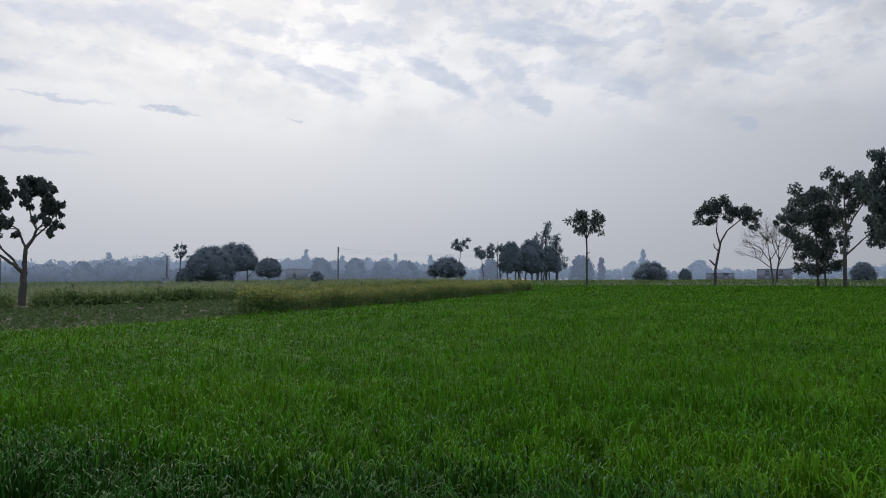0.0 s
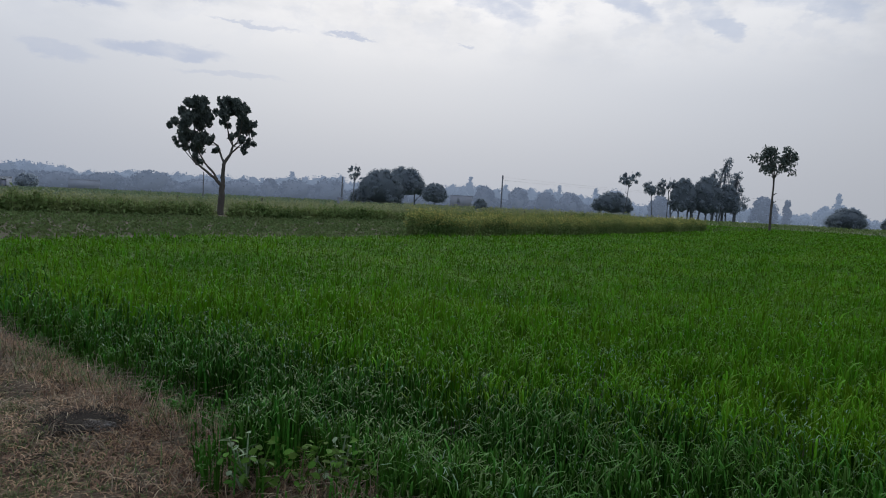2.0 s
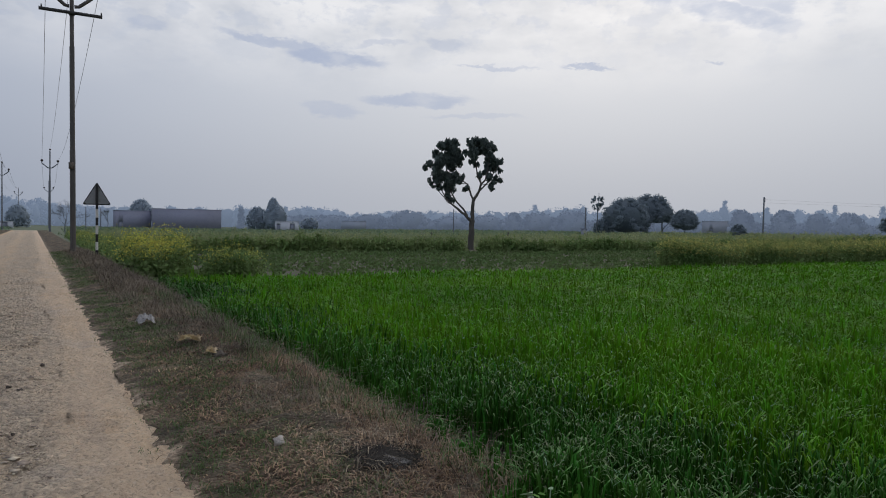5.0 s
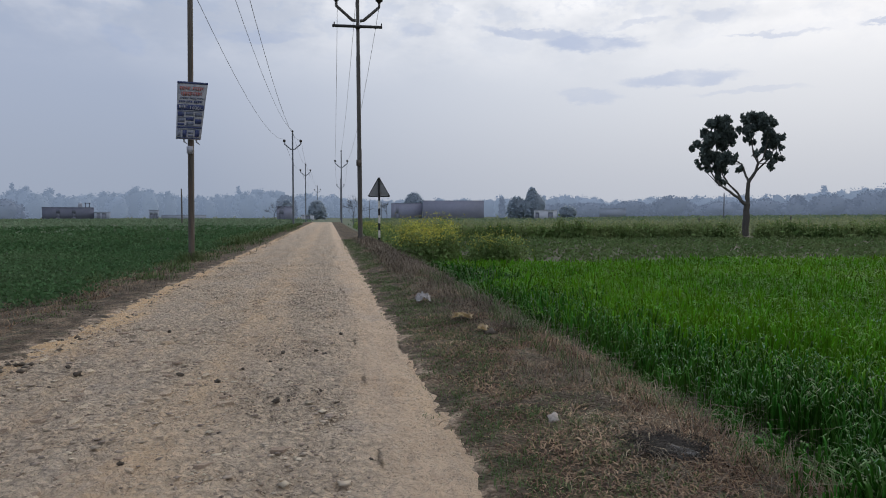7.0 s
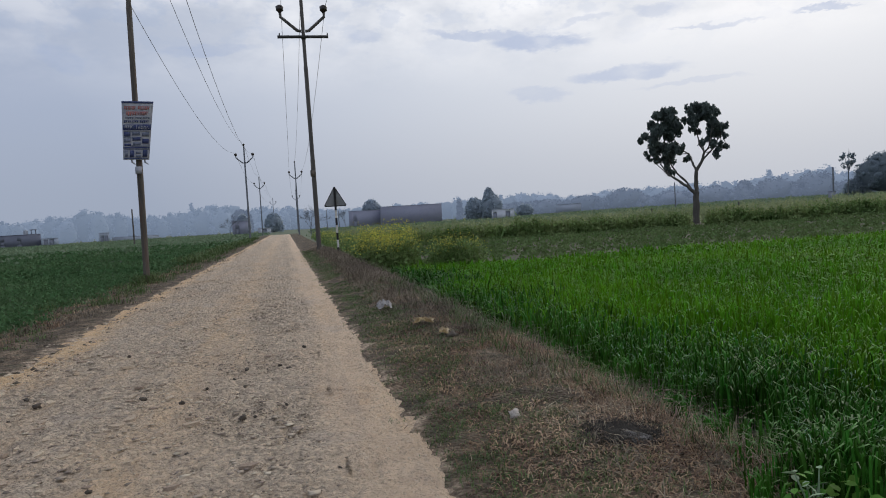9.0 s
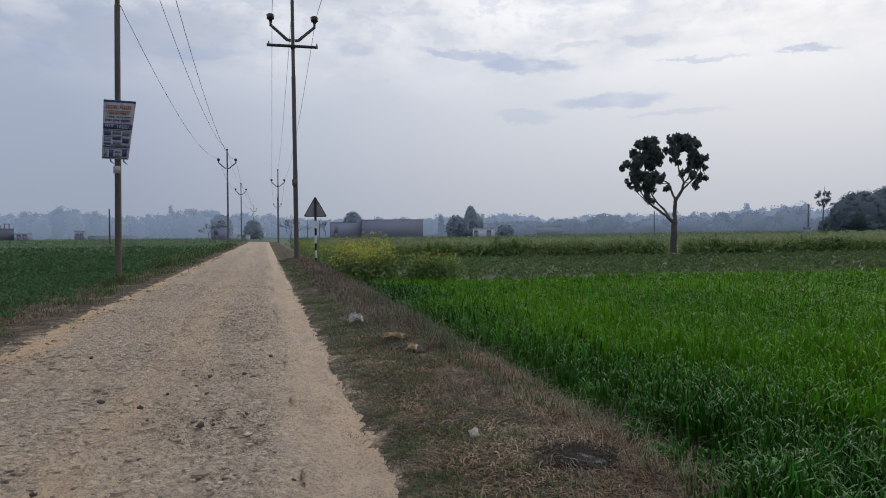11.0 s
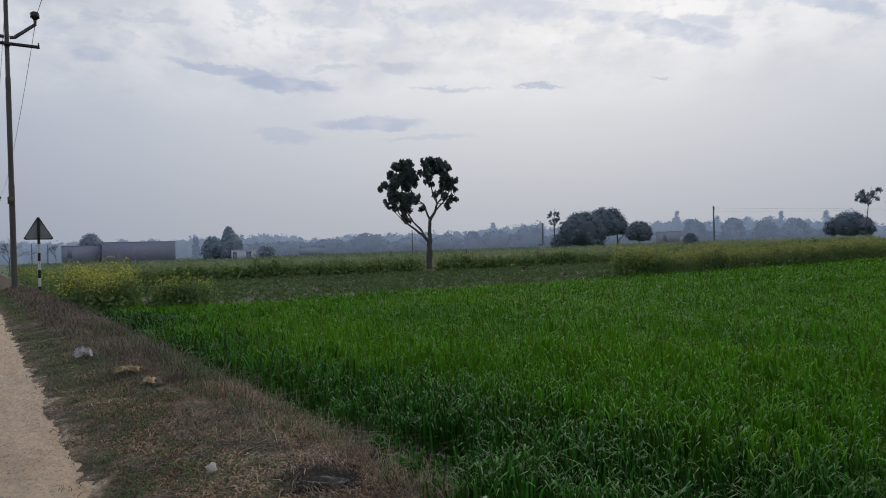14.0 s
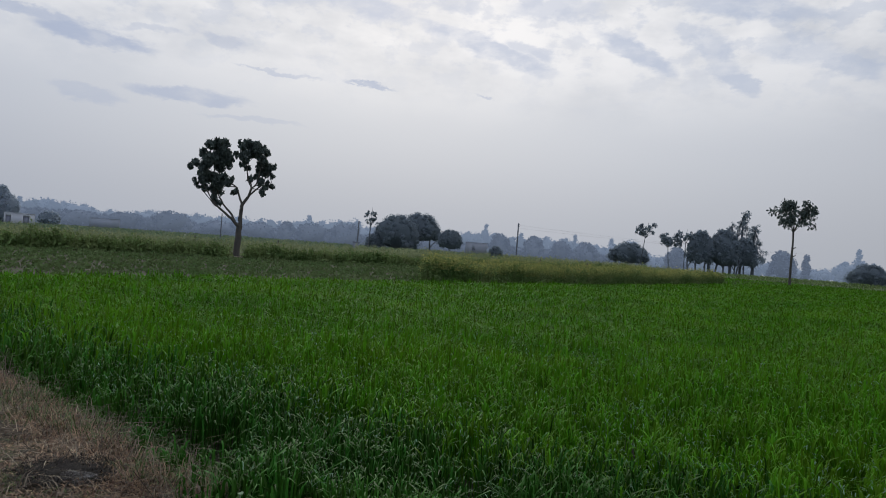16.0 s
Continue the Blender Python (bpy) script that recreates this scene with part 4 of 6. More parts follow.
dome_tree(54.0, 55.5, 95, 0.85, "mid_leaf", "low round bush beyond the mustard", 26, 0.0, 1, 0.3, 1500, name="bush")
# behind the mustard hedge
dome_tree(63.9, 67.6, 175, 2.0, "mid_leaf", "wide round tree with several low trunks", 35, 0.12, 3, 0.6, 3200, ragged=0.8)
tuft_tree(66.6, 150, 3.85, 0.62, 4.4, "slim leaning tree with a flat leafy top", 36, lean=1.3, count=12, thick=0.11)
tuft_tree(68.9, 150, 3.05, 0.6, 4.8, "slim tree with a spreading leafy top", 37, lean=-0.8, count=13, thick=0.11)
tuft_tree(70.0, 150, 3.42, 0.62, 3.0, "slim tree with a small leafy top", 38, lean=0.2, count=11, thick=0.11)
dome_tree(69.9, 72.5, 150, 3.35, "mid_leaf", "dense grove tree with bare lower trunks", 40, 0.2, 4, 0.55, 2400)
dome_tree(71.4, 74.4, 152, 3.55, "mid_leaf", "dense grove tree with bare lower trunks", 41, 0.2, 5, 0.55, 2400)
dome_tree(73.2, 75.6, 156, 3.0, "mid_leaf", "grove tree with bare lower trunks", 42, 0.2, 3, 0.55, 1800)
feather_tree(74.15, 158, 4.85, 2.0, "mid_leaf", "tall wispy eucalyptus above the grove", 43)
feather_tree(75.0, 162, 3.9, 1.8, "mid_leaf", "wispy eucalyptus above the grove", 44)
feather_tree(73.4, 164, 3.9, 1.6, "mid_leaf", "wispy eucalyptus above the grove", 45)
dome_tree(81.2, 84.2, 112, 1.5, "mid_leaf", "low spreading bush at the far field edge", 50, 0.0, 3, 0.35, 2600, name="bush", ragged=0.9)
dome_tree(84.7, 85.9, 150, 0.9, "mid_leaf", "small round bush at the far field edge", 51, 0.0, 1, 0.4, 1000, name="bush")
# the row of trees along the wheat's far edge
tuft_tree(77.7, 75, 5.95, 0.62, 3.5, "tall bare-stemmed tree with a rounded leafy top", 61, "leaf", "bark", lean=0.0, count=25, thick=0.14, leaf=0.28)
x, y = around(87.7, 80)
z = float(gz(x, y))
leafy_tree("tree", (x, y, z), -87.7,
           [([(0, 0, -0.2), (0.0, 0, 1.6), (0.35, 0, 3.4), (0.55, 0, 4.4)], 0.18, 0.10),
            ([(0.5, 0, 4.3), (0.2, 0.2, 5.6), (0.3, 0.3, 7.0)], 0.10, 0.04), ([(0.5, 0, 4.3), (1.2, -0.2, 5.6), (2.4, -0.3, 6.6), (3.3, 0, 7.0)], 0.10, 0.03),
            ([(0.1, 0, 2.0), (-0.35, 0.1, 2.5), (-0.5, 0.1, 2.7)], 0.11, 0.07), ([(0.3, 0, 3.6), (0.0, 0, 3.9), (-0.1, 0, 4.3)], 0.07, 0.05)],
           [(-1.2, 0.2, 7.4, 0.55), (-0.6, -0.3, 7.9, 0.6), (0.2, 0.3, 8.6, 0.7), (0.9, -0.2, 8.4, 0.65), (-0.2, 0.2, 7.3, 0.6), (0.7, 0.2, 7.6, 0.6), (-1.4, 0, 6.7, 0.45), (-0.4, 0.3, 6.7, 0.5),
            (1.6, 0, 7.7, 0.5), (2.2, 0.3, 7.4, 0.55), (3.0, 0, 7.6, 0.6), (3.6, -0.2, 7.2, 0.55), (3.9, 0.1, 6.6, 0.5), (2.9, 0.2, 6.7, 0.5), (3.3, -0.2, 6.1, 0.35), (1.4, 0.2, 6.9, 0.45)],
           0.27, 130, "lopped broad-leaved tree with a forked leaning trunk", seed=62, scale=1.09, puff=1.2)
bare_tree(91.9, 85, 5.1, 4.0, "leafless tree of two thin stems and fine twigs", 71, 2, "bark")
bushy = ((600, 345, 45), (650, 335, 40), (585, 380, 40), (640, 390, 55), (700, 390, 48), (560, 440, 42), (520, 432, 22), (504, 452, 14), (540, 482, 32), (610, 450, 56), (680, 450, 56), (735, 430, 42), (590, 520, 36), (640, 520, 52), (700, 520, 52),
         (755, 510, 32), (772, 542, 16), (580, 562, 24), (590, 604, 26), (640, 590, 46), (700, 590, 46), (750, 580, 24), (600, 650, 30), (650, 660, 36), (700, 650, 36), (735, 632, 20), (572, 640, 12))
q = 0.0235
x, y = around(95.0, 78)
leafy_tree("tree", (x, y, float(gz(x, y))), -95.0,
           [([(-0.2, 0, -0.2), (-0.25, 0, 1.5), (-0.3, 0, 4.0), (-0.2, 0, 8.0)], 0.15, 0.05), ([(0.5, 0, -0.2), (0.4, 0.1, 1.5), (0.6, 0.1, 4.0), (0.8, 0.1, 6.5)], 0.12, 0.04), ([(-0.3, 0, 4.0), (-1.6, 0, 5.4), (-3.0, 0, 6.6)], 0.08, 0.03)],
           [((cx - 665) * q, r.uniform(-0.8, 0.8), (735 - cy) * q, cr * q * 1.05) for cx, cy, cr in bushy], 0.30, 105, "dense dark bushy tree on short trunks", seed=64)
x, y = around(96.6, 74)
z = float(gz(x, y))
leafy_tree("tree", (x, y, z), -96.6,
           [([(0, 0, -0.2), (0, 0, 2.0), (0.05, 0, 4.4), (0.3, 0, 5.8)], 0.20, 0.12), ([(0.2, 0, 5.6), (-0.5, 0, 7.2), (-1.6, 0, 8.8)], 0.09, 0.03),
            ([(0.2, 0, 5.6), (0.1, 0.3, 8.0), (0.2, 0, 10.6)], 0.09, 0.03), ([(0.2, 0, 5.6), (1.2, 0, 7.2), (2.2, 0, 9.0)], 0.09, 0.03), ([(0, 0, 3.0), (1.2, 0, 4.2), (2.0, 0, 5.0)], 0.10, 0.04)],
           [(-0.9, 0, 11.0, 0.5), (-0.4, 0.2, 10.4, 0.45), (-2.6, 0.1, 9.0, 0.6), (-1.9, -0.2, 8.8, 0.6), (-1.1, 0.2, 9.2, 0.6), (-3.2, 0, 8.4, 0.45), (-2.2, 0.2, 8.0, 0.4), (0.2, 0.2, 9.8, 0.6), (1.0, 0, 10.2, 0.6),
            (1.6, -0.2, 9.4, 0.7), (2.3, 0.2, 9.0, 0.7), (0.9, 0.2, 8.8, 0.6), (1.3, 0, 7.8, 0.7), (2.3, -0.2, 7.6, 0.8), (0.6, 0, 7.6, 0.5), (2.6, 0, 6.4, 0.7), (3.2, 0.2, 5.2, 0.7), (2.6, 0, 4.3, 0.6)],
           0.28, 130, "tall pale-barked tree with open dark foliage", seed=65, puff=1.3)
x, y = around(100.2, 66)
z = float(gz(x, y))
leafy_tree("tree", (x, y, z), -100.2,
           [([(0, 0, -0.2), (0.1, 0, 2.5), (0, 0, 6.0)], 0.28, 0.16), ([(0, 0, 5.6), (-0.9, 0, 8.0), (-1.3, 0, 10.6)], 0.1, 0.03), ([(0, 0, 5.6), (1.2, 0.2, 8.2), (1.5, 0, 10.4)], 0.1, 0.03)],
           [(-1.5, 0, 11.3, 0.6), (-1.0, 0.2, 10.4, 0.6), (-1.8, 0, 9.4, 0.7), (-1.0, 0.2, 8.6, 0.8), (-1.7, 0.2, 7.8, 0.8), (-0.6, -0.2, 9.6, 0.7), (0.2, 0, 9.0, 0.8), (0.8, 0, 10.4, 0.8), (1.5, 0.2, 9.4, 0.8),
            (-1.4, 0, 6.8, 0.8), (-0.4, 0, 7.2, 0.8), (0.8, 0, 8.0, 0.8), (-2.3, 0, 8.4, 0.5), (-1.6, 0.2, 5.6, 0.6), (-1.3, 0, 4.4, 0.6), (0.8, 0, 6.4, 0.7)],
           0.30, 140, "large dark broad-leaved tree beside the field", seed=66, puff=1.25)
dome_tree(96.6, 98.6, 100, 1.3, "mid_leaf", "low bush at the far field edge", 67, 0.0, 1, 0.3, 1200, name="bush")
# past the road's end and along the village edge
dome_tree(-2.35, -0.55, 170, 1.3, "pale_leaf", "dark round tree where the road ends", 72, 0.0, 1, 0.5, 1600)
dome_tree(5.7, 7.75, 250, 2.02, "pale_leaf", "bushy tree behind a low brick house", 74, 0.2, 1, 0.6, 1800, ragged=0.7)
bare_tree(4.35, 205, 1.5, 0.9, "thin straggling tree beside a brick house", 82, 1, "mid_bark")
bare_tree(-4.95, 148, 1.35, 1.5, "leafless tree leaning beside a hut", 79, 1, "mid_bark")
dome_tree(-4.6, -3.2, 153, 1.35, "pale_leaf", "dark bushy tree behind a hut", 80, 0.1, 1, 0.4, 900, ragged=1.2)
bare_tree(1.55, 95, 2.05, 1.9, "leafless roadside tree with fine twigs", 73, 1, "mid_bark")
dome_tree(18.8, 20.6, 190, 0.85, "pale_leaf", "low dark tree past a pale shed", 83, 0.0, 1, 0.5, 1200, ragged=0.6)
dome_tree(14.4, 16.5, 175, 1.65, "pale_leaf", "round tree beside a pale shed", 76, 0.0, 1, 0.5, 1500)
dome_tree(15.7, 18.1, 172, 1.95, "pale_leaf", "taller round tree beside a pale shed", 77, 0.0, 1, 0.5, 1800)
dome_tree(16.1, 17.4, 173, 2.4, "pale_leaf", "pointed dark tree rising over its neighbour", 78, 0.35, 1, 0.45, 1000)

# the hazy distance: woods all round the horizon, so far that nobody could count them; their haze is a glow added to the
# leaf material
woods, nearer = Geo(), Geo()
r = np.random.default_rng(90)


def crowd(bearing0, bearing1, reach, top, into, pointed=False, n=18, leaves=40):
    """One far crown that fills a span of bearings up to an elevation."""
    x, y = around((bearing0 + bearing1) / 2, reach)
    z = float(gz(x, y))
    w, h = reach * math.tan(radians((bearing1 - bearing0) / 2)), height(reach, top) - z
    side = np.array((math.cos(radians((bearing0 + bearing1) / 2)), -math.sin(radians((bearing0 + bearing1) / 2)), 0))
    foot = np.array((x, y, z))
    n = 14 if pointed else n
    if not pointed:
        into.add(*lump(foot + np.array((0, 0, h * 0.42)), (w * 0.78, w * 0.5, h * 0.44), reach, 0.3))
    for k in range(n):
        t = (k + 0.5) / n
        wide = 0.5 * (1 - t) ** 0.7 if pointed else max(0.05, 1 - t ** 2.4) ** 0.5 * r.uniform(0.6, 1)
        s = r.uniform(0.20, 0.36) * min(w, h * 0.9) if not pointed else r.uniform(0.5, 0.75) * w * (1.2 - 0.5 * t)
        c = foot + side * r.choice((-1, 1)) * wide * max(0.2 * w, w - s * 0.8) + np.array((0, 0, s * 0.4 + t * (h - s * 1.3)))
        into.add(*lump(c, (s * 0.75, s * 0.75, max(s * 0.7, 0.6 * h / n if pointed else 0)), reach + k, 0.5, True))
        into.add(*leaf_quads(ball_points(leaves, c, (s * 1.1, s * 1.1, s * 1.0), r, 0.5), 0.55, r, 0.2, 0.7))
    if not pointed:
        into.add(*leaf_quads(ball_points(leaves * 7, foot + np.array((0, 0, h * 0.44)), (w * 0.97, w * 0.55, h * 0.54), r, 0.8), 0.7, r, 0.2, 0.75))


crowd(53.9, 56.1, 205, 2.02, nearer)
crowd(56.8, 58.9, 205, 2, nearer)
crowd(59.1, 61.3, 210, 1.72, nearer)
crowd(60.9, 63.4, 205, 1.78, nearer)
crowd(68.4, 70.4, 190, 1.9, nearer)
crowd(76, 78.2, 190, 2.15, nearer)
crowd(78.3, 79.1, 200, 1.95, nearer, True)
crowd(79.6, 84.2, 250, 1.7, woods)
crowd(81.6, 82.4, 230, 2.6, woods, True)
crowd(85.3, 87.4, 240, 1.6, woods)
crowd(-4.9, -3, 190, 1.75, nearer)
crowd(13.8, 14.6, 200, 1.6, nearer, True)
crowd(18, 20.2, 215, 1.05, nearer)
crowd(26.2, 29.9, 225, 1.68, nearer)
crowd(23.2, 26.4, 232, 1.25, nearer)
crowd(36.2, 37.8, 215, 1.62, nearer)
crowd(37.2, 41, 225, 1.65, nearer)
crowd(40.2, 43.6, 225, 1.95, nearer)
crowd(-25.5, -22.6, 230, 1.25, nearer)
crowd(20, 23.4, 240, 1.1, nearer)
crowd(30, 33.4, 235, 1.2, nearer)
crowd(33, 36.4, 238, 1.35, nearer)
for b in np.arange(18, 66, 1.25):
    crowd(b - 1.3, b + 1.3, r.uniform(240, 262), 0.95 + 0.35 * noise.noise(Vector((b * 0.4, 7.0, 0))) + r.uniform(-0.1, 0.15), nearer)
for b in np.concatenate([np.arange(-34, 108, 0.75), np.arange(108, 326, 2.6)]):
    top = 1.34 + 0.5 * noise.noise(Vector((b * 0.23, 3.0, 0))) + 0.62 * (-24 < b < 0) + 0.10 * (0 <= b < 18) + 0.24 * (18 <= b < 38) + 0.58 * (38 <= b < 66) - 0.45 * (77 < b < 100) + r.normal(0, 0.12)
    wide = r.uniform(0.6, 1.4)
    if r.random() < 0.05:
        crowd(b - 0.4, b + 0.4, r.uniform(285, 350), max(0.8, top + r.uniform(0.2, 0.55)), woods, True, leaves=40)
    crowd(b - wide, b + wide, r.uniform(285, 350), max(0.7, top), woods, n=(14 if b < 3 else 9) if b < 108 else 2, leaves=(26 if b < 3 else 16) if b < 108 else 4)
tagged(part("distant_woods", nearer.mesh("distant_woods", M["back_leaf"])), "blue-grey woods beyond the fields, haze given off as glow", "woods", kind="stuff")
tagged(part("far_woods", woods.mesh("far_woods", M["far_leaf"])), "pale blue-grey woods along the horizon, haze given off as glow", "woods", kind="stuff")


# ---- buildings ----
def house(bearing0, bearing1, reach, top, wall_mat, label, openings=(), depth=7.0, parapet=0.35, name="house", tank=False):
    """A flat-roofed block facing the viewer, with parapet and recessed openings (share along, sill, width, height)."""
    b = (bearing0 + bearing1) / 2
    x, y = around(b, reach)
    z = float(gz(x, y)) - 0.3
    w = reach * math.tan(radians((bearing1 - bearing0) / 2))
    h = height(reach, top) - z
    ob = thing(name, (x, y, z), label, "building", turn_z=-b)
    g = Geo()
    cuts = sorted((-w + 2 * w * s - ww / 2, -w + 2 * w * s + ww / 2, zz, zz + hh) for s, zz, ww, hh in openings)
    at = -w
    for x0, x1, z0, z1 in cuts:
        g.box((at, -0.12, 0), (x0, 0.12, h))
        if z0 > 0:
            g.box((x0, -0.12, 0), (x1, 0.12, z0))
        g.box((x0, -0.12, z1), (x1, 0.12, h))
        at = x1
    g.box((at, -0.12, 0), (w, 0.12, h))
    for sx in (-w, w - 0.24):
        g.box((sx, 0.12, 0), (sx + 0.24, depth, h))
    g.box((-w, depth, 0), (w, depth + 0.24, h))
    bm = bmesh.new()
    bm.from_mesh(g.mesh("wall", M[wall_mat]))
    bmesh.ops.remove_doubles(bm, verts=bm.verts, dist=0.001)
    part("wall", bm, M[wall_mat], ob)
    g = Geo()
    g.box((-w + 0.25, 0.13, h - parapet - 0.2), (w - 0.25, depth - 0.01, h - parapet))
    g.box((-w - 0.12, -0.2, h), (w + 0.12, 0.2, h + 0.10))
    part("roof", g.mesh("roof", M[wall_mat]), parent=ob)
    for x0, x1, z0, z1 in cuts:
        g = Geo()
        g.box((x0, 0.05, z0), (x1, 0.10, z1))
        part("window" if z0 > 0.4 else "door", g.mesh("opening", M["opening"]), parent=ob)
    if tank:
        g = Geo()
        for px in (0.1, 1.2):
            for py in (0.4, 1.6):
                g.box((w - 2.4 + px, py, h), (w - 2.2 + px, py + 0.2, h + 1.3))
        g.box((w - 2.6, 0.2, h + 1.3), (w - 0.8, 2.1, h + 1.45))
        part("tank_stand", g.mesh("tank_stand", M[wall_mat]), parent=ob)
        g = Geo()
        g.tube([(w - 3.6, 1.0, h), (w - 3.6, 1.0, h + 1.1), (w - 3.6, 1.0, h + 1.3), (w - 3.6, 1.0, h + 1.5)], [0.6, 0.6, 0.45, 0.15], 12)
        part("water_tank", g.mesh("water_tank", M["palewall"]), parent=ob)
    return ob


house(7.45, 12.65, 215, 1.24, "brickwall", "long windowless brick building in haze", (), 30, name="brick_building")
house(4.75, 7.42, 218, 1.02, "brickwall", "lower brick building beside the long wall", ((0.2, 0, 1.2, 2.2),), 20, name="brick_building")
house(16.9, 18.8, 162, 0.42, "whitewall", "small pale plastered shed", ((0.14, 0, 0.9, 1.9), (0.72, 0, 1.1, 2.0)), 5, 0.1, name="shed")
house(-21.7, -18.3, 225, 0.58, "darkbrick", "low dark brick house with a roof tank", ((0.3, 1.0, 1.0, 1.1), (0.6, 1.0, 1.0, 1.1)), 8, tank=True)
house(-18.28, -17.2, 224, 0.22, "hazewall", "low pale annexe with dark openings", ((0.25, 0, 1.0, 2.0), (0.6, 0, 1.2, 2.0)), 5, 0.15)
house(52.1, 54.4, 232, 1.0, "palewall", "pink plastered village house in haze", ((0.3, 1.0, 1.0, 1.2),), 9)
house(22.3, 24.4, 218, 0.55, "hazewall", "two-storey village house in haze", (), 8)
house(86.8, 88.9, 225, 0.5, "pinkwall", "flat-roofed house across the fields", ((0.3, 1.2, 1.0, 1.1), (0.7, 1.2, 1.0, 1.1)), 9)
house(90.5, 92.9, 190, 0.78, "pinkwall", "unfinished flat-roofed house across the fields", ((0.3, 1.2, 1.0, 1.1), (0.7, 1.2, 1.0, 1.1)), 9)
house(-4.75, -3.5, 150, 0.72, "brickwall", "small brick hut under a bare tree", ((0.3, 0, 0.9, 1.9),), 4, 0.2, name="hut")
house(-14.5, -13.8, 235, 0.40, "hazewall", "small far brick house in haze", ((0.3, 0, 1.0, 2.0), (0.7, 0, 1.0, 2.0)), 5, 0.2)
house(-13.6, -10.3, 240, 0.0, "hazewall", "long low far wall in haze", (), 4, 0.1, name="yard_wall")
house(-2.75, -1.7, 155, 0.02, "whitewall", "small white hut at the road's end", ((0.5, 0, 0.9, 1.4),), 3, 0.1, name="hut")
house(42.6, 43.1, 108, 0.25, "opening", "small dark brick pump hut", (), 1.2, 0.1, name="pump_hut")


# ---- power lines ----
def power_pole(x, y, tall, lean, steel, label, arms=True, bar=True, group="power poles", arm_z=None, girth=0.10):
    z = float(gz(x, y))
    pole = thing("power_pole", (x, y, z), label, "pole", group)
    pole.matrix_basis = pose(x, y, z, 0, lean, 0)
    g = Geo()
    g.tube([(0, 0, -0.4), (0, 0, tall * 0.34), (0, 0, tall * 0.345), (0, 0, tall * 0.68), (0, 0, tall * 0.685), (0, 0, tall)], [girth, girth, girth * 0.9, girth * 0.88, girth * 0.76, girth * 0.72], 14)
    g.tube([(0, 0, tall), (0, 0, tall + 0.01)], [0.08, 0.001], 14)
    part("shaft", smooth(g.mesh("shaft", M[steel])), parent=pole)
    if not arms:
        return pole
    az = arm_z or tall - 2.0
    if bar:
        g = Geo()
        g.box((-1.0, -0.17, az - 0.17), (0.95, -0.10, az - 0.07))
        bar_ob = part("crossarm", g.mesh("crossarm", M["iron"]), parent=pole)
        for bx in (-0.92, 0.92):
            g = Geo()
            g.tube([(bx, -0.14, az - 0.09), (bx, -0.14, az - 0.03), (bx, -0.14, az + 0.03)], [0.025, 0.025, 0.018], 6)
            part("bolt", g.mesh("bolt", M["iron"]), parent=bar_ob)
        for bx in (-0.16, 0.16):
            g = Geo()
            g.tube([(bx, -0.175, az - 0.12), (bx, -0.20, az - 0.12)], [0.03, 0.02], 6)
            part("bolt", g.mesh("bolt", M["iron"]), parent=bar_ob)
        g = Geo()
        g.tube([(0, 0, az - 0.19), (0, 0, az - 0.16), (0, 0, az - 0.08), (0, 0, az - 0.05)], [girth * 0.8, girth * 1.06, girth * 1.06, girth * 0.8], 14)
        part("clamp", g.mesh("clamp", M["iron"]), parent=bar_ob)
    for s in (-1, 1):
        g = Geo()
        g.tube([(s * 0.08, -0.12, az + 0.10), (s * 0.22, -0.12, az + 0.12), (s * 0.84, -0.12, az + 0.66), (s * 0.84, -0.12, az + 0.80)], [0.062, 0.062, 0.058, 0.05], 8)
        arm = part("v_arm", g.mesh("v_arm", M[steel]), parent=pole)
        g = Geo()
        g.tube([(s * 0.84, -0.12, az + q) for q in (0.78, 0.84, 0.90, 0.96, 1.04, 1.10, 1.12)], [0.04, 0.07, 0.15, 0.14, 0.16, 0.08, 0.01], 12)
        part("insulator", smooth(g.mesh("insulator", M["glaze"])), parent=arm, label="dark brown porcelain insulator")
    g = Geo()
    g.tube([(0, 0, tall + q) for q in (0.0, 0.10, 0.16, 0.24, 0.30)], [0.03, 0.05, 0.12, 0.11, 0.01], 12)
    part("insulator", smooth(g.mesh("insulator", M["glaze"])), parent=pole)
    return pole


def wires(a, b, sag, az_a, az_b, top_a, top_b, radius=0.0095):
    """Three wires from pole to pole, each a thing of its own."""
    for off, za, zb, extra in ((-0.84, az_a + 1.08, az_b + 1.08, 1.0), (0.84, az_a + 1.08, az_b + 1.08, 1.15), (0.0, top_a + 0.24, top_b + 0.24, 0.9)):
        g = Geo()
        pts = []
        for k in range(25):
            t = k / 24
            pts.append((a[0] + (b[0] - a[0]) * t + off, a[1] + (b[1] - a[1]) * t - 0.12, za + (zb - za) * t - 4 * sag * extra * t * (1 - t)))
        g.tube(pts, [radius] * 25, 5)
        tagged(part("power_line", smooth(g.mesh("power_line", M["wire"]))), "thin sagging overhead wire between power poles", "cable", "overhead wires")


P1, P2R, P3R = (1.17, 27.3), around(0.56, 94), around(0.49, 165)
near_pole = power_pole(*P1, 10.7, -0.35, "dark_steel", "tall weathered steel power pole with crossarm", arm_z=8.55, girth=0.092)
g = Geo()
g.box((-0.13, -0.16, 2.98), (0.05, -0.10, 3.22))
part("tag_plate", g.mesh("tag_plate", M["steel"]), parent=near_pole, label="small rusty plate strapped to the pole")
power_pole(*P2R, 9.75, 0, "far_steel", "distant power pole with two raised arms", bar=False, arm_z=7.6)
power_pole(*P3R, 9.75, 0, "far_steel", "distant power pole with two raised arms", bar=False, arm_z=7.6)
